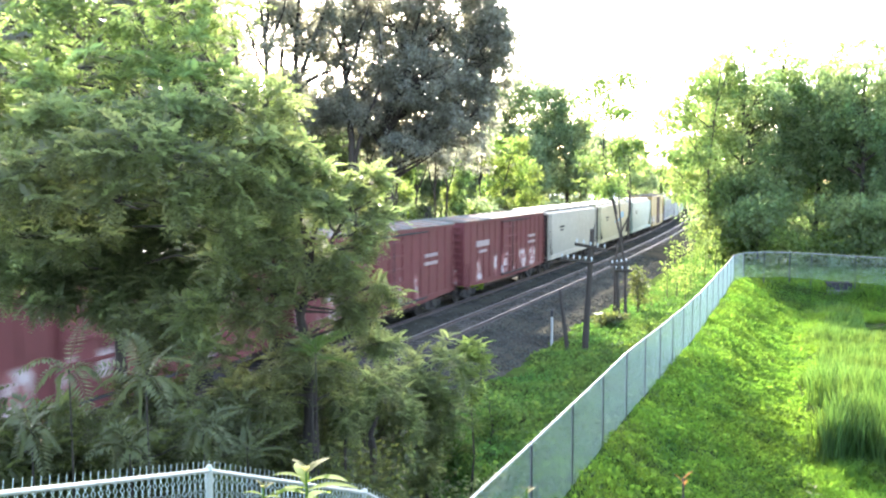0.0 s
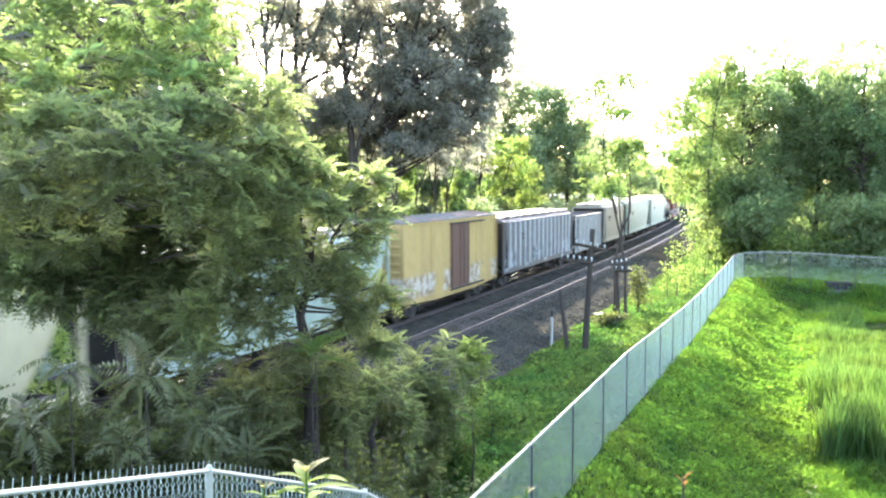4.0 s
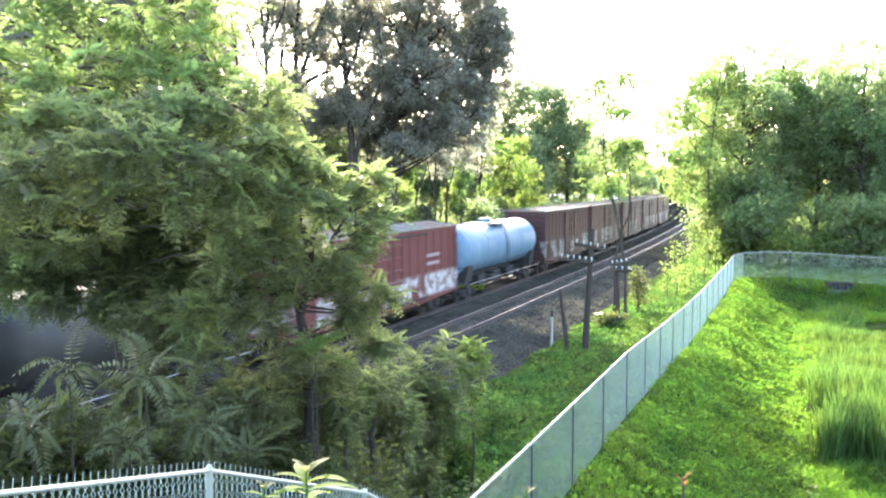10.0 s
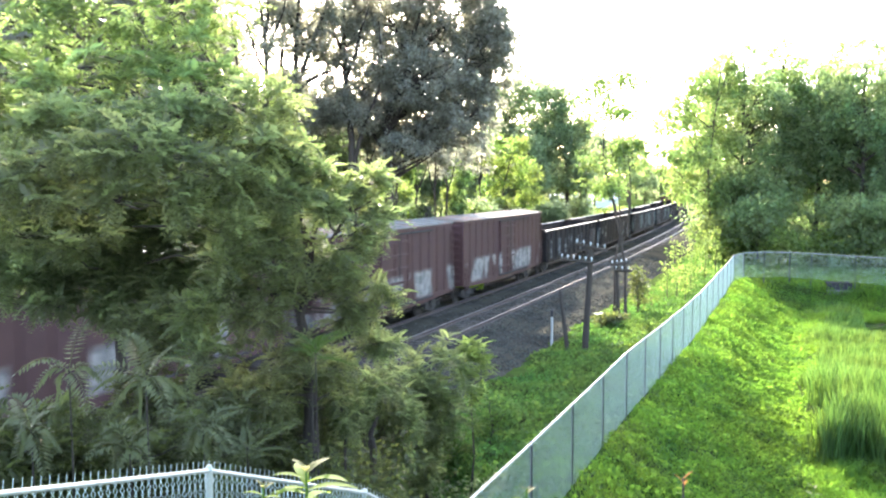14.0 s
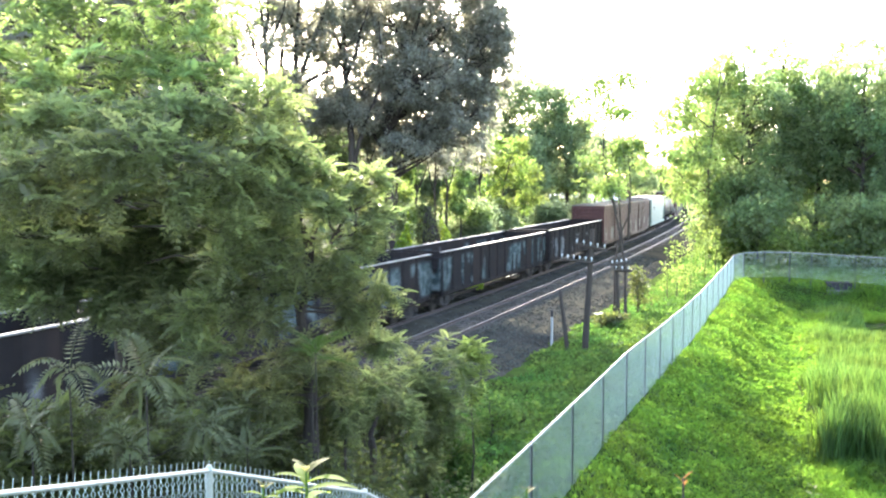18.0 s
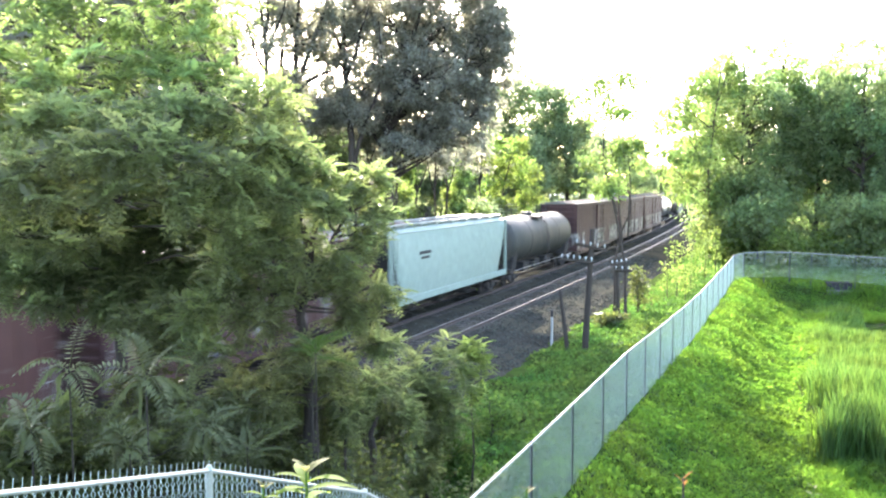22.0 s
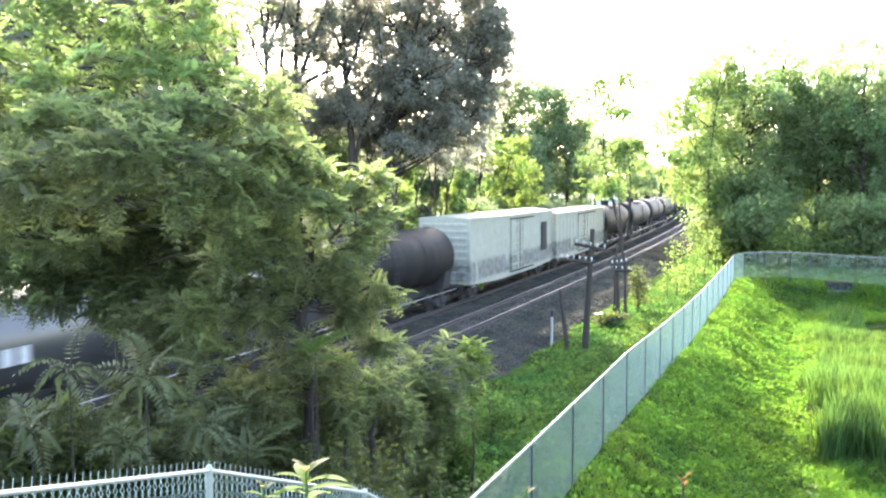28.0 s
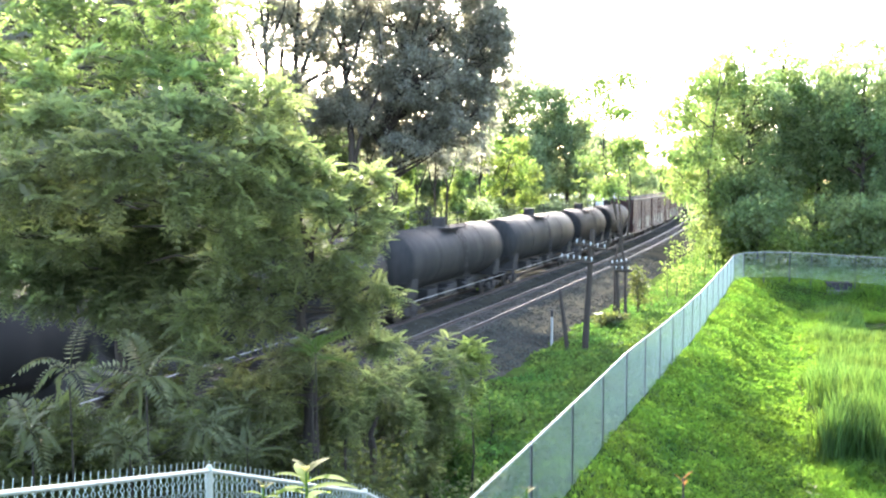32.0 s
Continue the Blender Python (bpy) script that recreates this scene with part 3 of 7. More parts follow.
# ---------------------------------------------------------------- leaves and trees
def unit(v):
    return v / np.maximum(np.linalg.norm(v, axis=-1, keepdims=True), 1e-6)


def leaf_cloud(pos, axis, size, width, rng, droop=0.15):
    """One folded leaf of two triangles at each place, along its axis."""
    n = len(pos)
    axis = unit(axis)
    side = unit(np.cross(axis, unit(rng.normal(size=(n, 3)))))
    up = np.cross(side, axis)
    L = size[:, None]
    W = L * width
    base = pos
    tip = pos + axis * L - np.array([0, 0, 1]) * L * droop
    left = pos + axis * L * 0.45 + side * W - up * W * 0.3
    right = pos + axis * L * 0.45 - side * W - up * W * 0.3
    v = np.stack([base, right, tip, left], 1).reshape(-1, 3)
    k = (np.arange(n) * 4)[:, None]
    f = np.concatenate([k + np.array([[0, 1, 2]]), k + np.array([[0, 2, 3]])], 0)
    return v, f


def pinnate(pairs, length, leaflet, width, sag=0.35):
    """One compound leaf along +x: leaflets in pairs growing from a sagging stalk, 2 triangles each."""
    v, f = [(0, 0.004, 0), (0, -0.004, 0)], []
    prev = (0, 1)
    for i in range(pairs):
        t = (i + 1.0) / pairs
        x, z = length * t, -sag * length * t * t
        ll = leaflet * (1.0 - 0.45 * t ** 3) * (0.8 + 0.2 * min(1, t * 3))
        k = len(v)
        v += [(x, 0.004, z), (x, -0.004, z)]
        f += [(prev[0], prev[1], k + 1), (prev[0], k + 1, k)]
        prev = (k, k + 1)
        for j, sgn in ((0, 1), (1, -1)):
            d = Vector((0.30 + 0.6 * t * t, sgn, -0.32 + 0.12 * ((i * 7) % 3 - 1))).normalized()
            w = Vector((1, -sgn * 0.35, 0.12)).normalized()
            a = Vector((x, 0, z))
            m = len(v)
            v += [(a + d * ll * 0.42 + w * ll * width)[:], (a + d * ll)[:], (a + d * ll * 0.42 - w * ll * width)[:]]
            f += [(k + j, m, m + 1), (k + j, m + 1, m + 2)]
    return np.array(v), np.array(f)


def pinnate_cloud(pos, axis, scale, tmpl, rng):
    tv, tf = tmpl
    n = len(pos)
    ax = unit(axis)
    up0 = np.tile(np.array([[0, 0, 1.0]]), (n, 1)) + rng.normal(0, 0.25, (n, 3))
    side = unit(np.cross(up0, ax))
    up = np.cross(ax, side)
    v = pos[:, None, :] + scale[:, None, None] * (tv[None, :, 0:1] * ax[:, None, :] + tv[None, :, 1:2] * side[:, None, :] + tv[None, :, 2:3] * up[:, None, :])
    f = tf[None] + (np.arange(n) * len(tv))[:, None, None]
    return v.reshape(-1, 3), f.reshape(-1, 3)


FROND = pinnate(6, 0.50, 0.175, 0.30, 0.30)
FROND_FINE = pinnate(6, 0.36, 0.135, 0.27, 0.65)
FROND_BIG = pinnate(17, 0.80, 0.185, 0.125, 0.45)


def bough_tree(name, m, label, boughs, trunk, limb_from, per_area, foliage, seed, trunk_r=0.15, leaf=1.0, stems=(), group="trees", category="tree"):
    """A compound-leaved tree. boughs: (x, y, z, r, rz) of leafy masses about the base; each carries twigs that end in a rosette of drooping feathered leaves, thickest on top."""
    rng = np.random.default_rng(seed)
    t = thing(name, m, label, category, group)
    bm = bmesh.new()
    tube(bm, trunk, [trunk_r * (1.2 if i == 0 else 1.0) * (1 - 0.75 * i / (len(trunk) - 1)) for i in range(len(trunk))], seg=9)
    for st in stems:
        tube(bm, st, [trunk_r * 0.5 * (1 - 0.75 * i / (len(st) - 1)) for i in range(len(st))], seg=7)
    wood = np.concatenate([np.array([np.array(a) + (np.array(b) - np.array(a)) * k / 6 for a, b in zip(st, st[1:]) for k in range(6)]) for st in (trunk, *stems)])
    P, A, S = [], [], []
    for x, y, z, r, rz in boughs:
        grow = rng.uniform(0.75, 1.1)
        c, rr = np.array((x, y, z)) + rng.normal(0, 0.22 * r, 3) * np.array((1, 1, 0.6)), np.array((r, r, rz)) * grow
        fit = np.linalg.norm((wood - c) * np.array((1, 1, 0.8)), axis=1) + np.where(wood[:, 2] > c[2] - 0.15, 2.0, 0.0) + np.where(wood[:, 2] < limb_from[0], 3.0, 0.0)
        a = wood[int(np.argmin(fit))]
        span = np.linalg.norm(c - a)
        mid = (a + c) / 2 + rng.normal(0, 0.05 * span, 3) + np.array((0, 0, -0.05 * span))
        rad = trunk_r * 0.22
        tube(bm, [a, (a + mid) / 2, mid, (mid + c) / 2, c], [rad, rad * 0.8, rad * 0.6, rad * 0.42, rad * 0.2], seg=6)
        n = max(4, int(per_area * grow * grow * r * (r + rz) * rng.uniform(0.6, 1.2)))
        d = unit(rng.normal(size=(n, 3)) + np.array((0, 0, 0.45)))
        q = c + d * rr * rng.uniform(0.55, 1.1, (n, 1))
        for i in range(n):
            s0 = mid + (c - mid) * rng.uniform(0.4, 1.0)
            tube(bm, [s0, (s0 + q[i]) / 2 + rng.normal(0, 0.04, 3), q[i]], [rad * 0.25, rad * 0.16, rad * 0.07], seg=4)
        k = 8
        ang = np.arange(k)[None, :] * 2.39996 + rng.uniform(0, 6.28, (n, 1)) + rng.normal(0, 0.25, (n, k))
        lift = np.linspace(0.8, -0.7, k)[None, :] + rng.normal(0, 0.35, (n, k))
        ax = np.stack([np.cos(ang), np.sin(ang), lift], -1) + d[:, None, :] * 0.7
        P.append((q[:, None, :] - d[:, None, :] * np.linspace(0, 0.1, k)[None, :, None] + rng.normal(0, 0.03, (n, k, 3))).reshape(-1, 3))
        A.append(ax.reshape(-1, 3))
        S.append((leaf * rng.uniform(0.65, 1.2, (n, 1)) * rng.uniform(0.75, 1.1, (n, k))).ravel())
    v, f = pinnate_cloud(np.concatenate(P), np.concatenate(A), np.concatenate(S), FROND_FINE, rng)
    part("trunk", bm, M_BARK, t, smooth=True)
    part("crown", mesh_np("crown", v, f, foliage), None, t)
    return t


def seen_boughs(base, rows):
    """Leafy masses by screen bearing and distance, with half widths in the same bearings, about a base."""
    out = []
    for px, py, y, rx, rz in rows:
        q = seen(px, py, y) - Vector(base)
        k = y * 1.03 / FOCAL
        out.append((q.x, q.y, q.z, rx * k, rz * k))
    return out


def seen_line(base, y, pts):
    return [(seen(px, py, y + dy) - Vector(base))[:] for px, py, dy in pts]


def tree(name, m, label, lobes, trunk, limb_from, n_clumps, per_clump, clump_r, leaf, wood, foliage, seed, kind="simple",
         trunk_r=0.25, width=0.32, group="trees", category="tree", flat=0.7, shell=0.45, core=0.0, stems=()):
    """lobes: (x, y, z, rx, ry, rz) of crown masses about the base; trunk: polyline; limb_from: height range where limbs leave."""
    rng = np.random.default_rng(seed)
    t = thing(name, m, label, category, group)
    bm = bmesh.new()
    top = len(trunk)
    tube(bm, trunk, [trunk_r * (1.15 if i == 0 else 1.0) * (1 - 0.8 * i / (top - 1)) for i in range(top)], seg=9)
    for st in stems:
        tube(bm, st, [trunk_r * 0.55 * (1 - 0.75 * i / (len(st) - 1)) for i in range(len(st))], seg=7)
    tz = np.array([p[2] for p in trunk])
    tx = np.array([p[0] for p in trunk])
    ty = np.array([p[1] for p in trunk])
    total = sum((l[3] * l[4] * l[5]) ** (2 / 3) for l in lobes)
    P, A, S = [], [], []
    for lo in lobes:
        c, r = np.array(lo[:3]), np.array(lo[3:])
        z0 = np.clip(c[2] - 0.55 * np.hypot(c[0], c[1]) - r[2] * 0.6, limb_from[0], limb_from[1])
        a = np.array([np.interp(z0, tz, tx), np.interp(z0, tz, ty), z0])
        mid = (a + c) / 2 + np.array([0, 0, -0.06 * np.linalg.norm(c - a)]) + rng.normal(0, 0.05 * np.linalg.norm(c - a), 3)
        rad = trunk_r * 0.42 * min(1.0, 0.5 + np.linalg.norm(r) / 6)
        tube(bm, [a, (a + mid) / 2 + rng.normal(0, 0.03, 3), mid, (mid + c) / 2, c], [rad, rad * 0.8, rad * 0.62, rad * 0.45, rad * 0.2], seg=6)
        n = max(4, int(n_clumps * (r[0] * r[1] * r[2]) ** (2 / 3) / total))
        d = unit(rng.normal(size=(n, 3)))
        rad_f = shell + (1 - shell) * rng.uniform(0, 1, n) ** 0.6
        q = c + d * rad_f[:, None] * r * rng.uniform(0.85, 1.15, (n, 1))
        for i in range(n):
            if i % 2 == 0:
                s0 = mid + (c - mid) * rng.uniform(0.2, 1.0)
                mm = (s0 + q[i]) / 2 + rng.normal(0, 0.08 * np.linalg.norm(q[i] - s0), 3)
                tube(bm, [s0, mm, q[i]], [rad * 0.28, rad * 0.18, rad * 0.06], seg=4)
        k = per_clump
        off = rng.normal(size=(n, k, 3)) * np.array([1, 1, flat]) * clump_r * rng.uniform(0.6, 1.25, (n, 1, 1))
        inner = np.arange(k) < core * k
        off[:, inner] *= 0.62
        S.append(np.tile(np.where(inner, 1.9, 1.0), n))
        P.append((q[:, None, :] + off).reshape(-1, 3))
        out = (q - c)[:, None, :] * 0.5 / np.linalg.norm(r) + off / clump_r * 0.6 + rng.normal(0, 0.5, (n, k, 3)) + np.array([0, 0, -0.25])
        A.append(out.reshape(-1, 3))
    P, A = np.concatenate(P), np.concatenate(A)
    size = leaf * rng.uniform(0.65, 1.3, len(P)) * np.concatenate(S)
    if kind == "pinnate":
        A[:, 2] *= 0.6
        v, f = pinnate_cloud(P, A, size / 0.52, FROND, rng)
    else:
        v, f = leaf_cloud(P, A, size, width, rng)
    part("trunk", bm, wood, t, smooth=True)
    part("crown", mesh_np("crown", v, f, foliage), None, t)
    return t


def auto_lobes(rng, h, r, bottom, n):
    """Crown masses for a free-standing tree: a few big ones and smaller outliers."""
    out = [(0, 0, bottom + (h - bottom) * 0.55, r * 0.62, r * 0.62, (h - bottom) * 0.36), (0, 0, h - r * 0.45, r * 0.45, r * 0.45, r * 0.42)]
    for i in range(n):
        a = i * 2.4 + rng.uniform(-0.5, 0.5)
        z = bottom + (h - bottom) * rng.uniform(0.12, 0.8)
        d = r * rng.uniform(0.45, 0.72) * (1.1 - 0.5 * (z - bottom) / (h - bottom))
        q = r * rng.uniform(0.26, 0.42)
        out.append((d * math.cos(a), d * math.sin(a), z, q, q, q * 0.8))
    return out


def bent(rng, h, lean=(0, 0), n=6, wob=0.15):
    return [(lean[0] * (k / n) * h + rng.uniform(-wob, wob) * (k > 0), lean[1] * (k / n) * h + rng.uniform(-wob, wob) * (k > 0), -0.3 + (h + 0.3) * k / n) for k in range(n + 1)]


def px_lobes(x, y, g, rows):
    """Crown masses given by bearing and rise as seen by the viewer: (px, py, distance, half width px, half height px)."""
    out = []
    for px, py, d, rx, rz in rows:
        k = d / 1607.4
        out.append((at_px(px, d) - x, d - y, 6.77 + (321 - py) * k - g, rx * k, rx * k * 0.9, rz * k))
    return out


def build_big_left_tree():
    """The ailanthus trees close to the viewer."""
    # the spreading one: leafy roof, front boughs and the shaded back of the crown, with a hollow between them
    x, y = -5.5, 16.2
    base = (x, y, ground_z(x, y))
    roof = [(30, 215, 12.4, 75, 34), (120, 205, 12.6, 70, 34), (215, 215, 12.2, 75, 34), (310, 200, 12.6, 75, 34), (395, 190, 13.0, 60, 34), (470, 190, 13.0, 55, 34),
            (60, 285, 12.0, 80, 34), (165, 290, 11.8, 75, 34), (265, 285, 11.8, 80, 36), (360, 275, 12.2, 70, 36), (440, 265, 12.6, 62, 34),
            (20, 350, 11.8, 62, 34), (110, 362, 11.8, 60, 28), (215, 352, 11.6, 60, 28), (300, 345, 11.8, 66, 32), (385, 335, 12.0, 60, 34),
            (-60, 300, 12.4, 80, 60), (-50, 400, 12.6, 60, 40), (25, 420, 12.4, 34, 24), (400, 400, 12.2, 45, 34), (440, 340, 12.6, 50, 36)]
    back = [(20, 420, 15.4, 80, 45), (120, 430, 15.6, 80, 45), (220, 430, 15.8, 80, 45), (320, 430, 15.6, 80, 50), (400, 440, 15.2, 70, 50),
            (30, 500, 15.2, 75, 40), (130, 505, 15.4, 75, 42), (230, 505, 15.6, 75, 42), (330, 505, 15.4, 75, 45), (60, 350, 15.2, 90, 45), (180, 350, 15.4, 90, 45), (300, 350, 15.4, 90, 45), (410, 350, 15.0, 80, 45),
            (280, 560, 14.8, 60, 34), (190, 548, 15.0, 50, 24), (350, 565, 14.4, 60, 40), (100, 540, 15.0, 50, 20)]
    front = [(262, 562, 13.6, 46, 22), (322, 556, 13.4, 46, 28), (232, 592, 13.6, 40, 16), (190, 415, 13.0, 40, 22), (120, 445, 13.2, 40, 20), (310, 582, 14.0, 46, 18), (355, 552, 12.8, 42, 30), (395, 470, 12.4, 36, 34)]
    trunk = seen_line(base, y, [(225, 800, 0), (218, 700, 0), (212, 600, 0), (208, 520, 0), (214, 440, 0.1), (232, 350, 0), (240, 260, 0), (250, 180, 0.2)])
    more = (seen_line(base, y, [(210, 560, 0), (170, 480, 0.4), (120, 420, 0.6), (70, 370, 0.4)]), seen_line(base, y, [(210, 545, 0), (262, 470, 0.5), (300, 420, 0.9), (350, 360, 0.6)]),
            seen_line(base, y, [(214, 440, 0.1), (200, 380, -0.8), (150, 320, -1.4), (80, 270, -1.8)]), seen_line(base, y, [(225, 380, 0), (260, 330, -0.8), (320, 280, -1.4), (400, 230, -1.4)]))
    bough_tree("tree", pose(*base), "large spreading green ailanthus tree with a shaded hollow crown", seen_boughs(base, roof + back + back + front), trunk, (1.6, 6.0), 44,
               L_NEAR, 11, trunk_r=0.115, leaf=0.88, stems=more)
    # a smaller one with a forked stem, nearer the line
    y = 13.6
    x = seen(548, 700, y).x
    base = (x, y, ground_z(x, y))
    rows = [(535, 268, 13.4, 48, 22), (500, 300, 13.2, 44, 24), (575, 300, 13.6, 46, 24), (640, 325, 13.8, 42, 22), (610, 352, 13.6, 50, 24), (668, 348, 13.8, 34, 20), (682, 385, 13.8, 28, 18), (676, 420, 13.8, 28, 16), (520, 350, 13.0, 55, 26),
            (455, 395, 12.8, 46, 26), (490, 430, 13.0, 44, 24), (580, 385, 13.0, 40, 20), (640, 405, 13.6, 42, 22), (660, 440, 13.7, 26, 18), (605, 440, 13.2, 42, 22), (420, 445, 12.8, 44, 28),
            (460, 480, 12.8, 50, 28), (560, 470, 14.2, 56, 28), (625, 482, 13.4, 46, 22), (672, 500, 13.6, 26, 16), (690, 522, 13.6, 20, 12), (640, 530, 13.5, 40, 18), (585, 520, 13.2, 44, 22),
            (500, 520, 13.0, 48, 26), (430, 530, 12.9, 48, 28), (385, 500, 12.8, 34, 26), (655, 560, 13.6, 30, 14), (540, 405, 14.6, 50, 24), (420, 585, 12.9, 52, 26), (480, 575, 13.0, 44, 22),
            (610, 566, 13.4, 40, 18), (560, 612, 12.8, 32, 16), (690, 600, 14.2, 28, 12), (665, 620, 13.9, 36, 18), (600, 640, 13.6, 40, 20), (470, 640, 12.9, 52, 26), (395, 640, 12.8, 44, 26),
            (645, 680, 14.0, 46, 24), (600, 700, 13.6, 36, 22), (690, 665, 14.6, 36, 20), (500, 700, 12.9, 46, 26), (430, 700, 12.7, 46, 26)]
    trunk = seen_line(base, y, [(550, 800, 0), (550, 740, 0.05), (547, 660, 0), (540, 600, -0.05), (531, 560, 0), (546, 505, 0.05), (552, 430, 0), (570, 350, 0.1)])
    more = (seen_line(base, y, [(533, 565, 0), (520, 520, 0.1), (500, 470, 0), (480, 400, 0)]), seen_line(base, y, [(548, 500, 0), (575, 460, 0), (590, 420, 0), (620, 370, 0.1)]),
            seen_line(base, y, [(547, 450, 0), (538, 410, 0), (530, 360, 0), (532, 300, 0)]))
    bough_tree("tree", pose(*base), "small leafy tree with a dark forked trunk", seen_boughs(base, rows), trunk, (1.0, 4.6), 62, L_NEAR, 13, trunk_r=0.12, leaf=0.8, stems=more)
    # a taller, airier one just behind
    x, y = -5.6, 16.6
    base = (x, y, ground_z(x, y))
    rows = [(40, 20, 15.4, 70, 34), (140, 25, 15.0, 70, 36), (240, 30, 14.8, 70, 36), (330, 20, 14.8, 60, 36), (400, 30, 15.0, 40, 34), (90, 90, 15.0, 70, 36), (190, 95, 14.6, 70, 36),
            (285, 90, 14.6, 64, 36), (365, 85, 14.8, 50, 34), (30, 130, 15.2, 60, 36), (130, 155, 14.4, 70, 36), (235, 160, 14.2, 66, 36), (330, 150, 14.2, 66, 34), (405, 135, 14.6, 36, 28),
            (-60, 100, 15.0, 70, 80), (80, -50, 15.2, 90, 40), (220, -55, 15.0, 90, 40), (340, -50, 15.0, 80, 40), (-20, 200, 15.2, 70, 40), (450, 215, 14.0, 50, 24), (485, 235, 13.8, 32, 18), (490, 165, 14.0, 26, 16)]
    trunk = seen_line(base, y, [(250, 800, 0), (258, 600, 0), (275, 400, 0), (296, 250, 0), (304, 130, 0), (306, 60, 0), (300, -60, 0)])
    more = (seen_line(base, y, [(305, 140, 0), (330, 110, 0), (360, 70, 0)]), seen_line(base, y, [(296, 240, 0), (230, 170, 0), (170, 110, 0), (120, 40, 0)]), seen_line(base, y, [(300, 180, 0), (370, 150, 0), (440, 170, 0), (470, 220, -0.6)]))
    bough_tree("tree", pose(*base), "tall airy light green ailanthus tree", seen_boughs(base, rows), trunk, (3.5, 10.0), 20, L_AIRY, 12, trunk_r=0.16, leaf=1.2, stems=more)


def arching_frond(a, b, rise, rng, pairs=15, leaflet=0.15):
    """A long feathered leaf on a curved stalk from a to b, its leaflets hanging a little to both sides."""
    V, F = [], []
    n = pairs + 2
    a, b = np.array(a), np.array(b)
    pts = [a + (b - a) * t + np.array((0, 0, rise * 4 * t * (1 - t) * (1.15 - 0.5 * t))) for t in np.linspace(0, 1, n)]
    up = unit(np.array((0.0, -0.45, 0.9)) + rng.normal(0, 0.2, 3))
    for i, q in enumerate(pts):
        tan = unit(pts[min(i + 1, n - 1)] - pts[max(i - 1, 0)])
        side = unit(np.cross(tan, up))
        w = 0.006 * (1 - 0.7 * i / n)
        k = len(V)
        V += [q + side * w, q - side * w]
        if i:
            F += [(last, last + 1, k + 1), (last, k + 1, k)]
        last = k
        t = i / (n - 1)
        if i < 2:
            continue
        ll = leaflet * (0.55 + 0.6 * math.sin(math.pi * min(1.0, 0.2 + 0.8 * t))) * rng.uniform(0.85, 1.1)
        for sgn in ((1, -1) if i < n - 1 else (1,)):
            d = unit(side * sgn + tan * (0.30 + 0.3 * t) - np.array((0, 0, 0.28)) + rng.normal(0, 0.07, 3)) if i < n - 1 else tan
            wd = unit(np.cross(d, up)) * ll * 0.125
            m = len(V)
            V += [q + d * ll * 0.35 + wd, q + d * ll, q + d * ll * 0.35 - wd]
            root = k if sgn > 0 else k + 1
            F += [(root, m, m + 1), (root, m + 1, m + 2)]
    return np.array(V), np.array(F)


def build_fern_saplings():
    """Young ailanthus on the slope, each with a whorl of long arching fronds: where the stem ends, how far ahead, and where each frond's tip points."""
    rows = (((258, 668), 10.0, ((213, 588), (232, 598), (345, 642), (306, 612), (300, 738), (165, 692), (188, 738), (332, 704), (243, 752), (150, 662))),
            ((122, 655), 9.8, ((147, 572), (30, 660), (58, 696), (192, 684), (95, 724), (160, 734))),
            ((55, 760), 9.4, ((22, 704), (2, 758), (30, 812), (92, 722), (112, 800), (80, 842))),
            ((360, 762), 10.6, ((424, 724), (300, 742), (412, 802), (330, 812), (382, 832))),
            ((230, 800), 10.0, ((180, 772), (282, 772), (200, 842), (270, 842), (148, 812))))
    rng = np.random.default_rng(47)
    for (px, py), y, tips in rows:
        top = seen(px, py, y)
        g = ground_z(top.x, top.y)
        t = thing("ailanthus_sapling", pose(top.x, top.y, g), "young ailanthus sapling with long arching feathered fronds", "sapling", "saplings")
        bm = bmesh.new()
        h = top.z - g
        tube(bm, [(0.03, 0, -0.2), (0.02, 0, h * 0.5), (0, 0, h)], [0.016, 0.012, 0.008], seg=6)
        part("stem", bm, M_BARK, t, smooth=True)
        for i, (tx, ty) in enumerate(tips):
            q = seen(tx, ty, y + rng.uniform(-0.45, 0.35)) - Vector((top.x, top.y, g))
            base = (0, 0, h - 0.012 * i)
            v, f = arching_frond(base, q[:], 0.10 if ty < py - 30 else 0.17, rng, pairs=int(rng.integers(13, 17)), leaflet=0.135 * rng.uniform(0.9, 1.15))
            part("frond", mesh_np("frond", v, f, L_FROND), None, t)


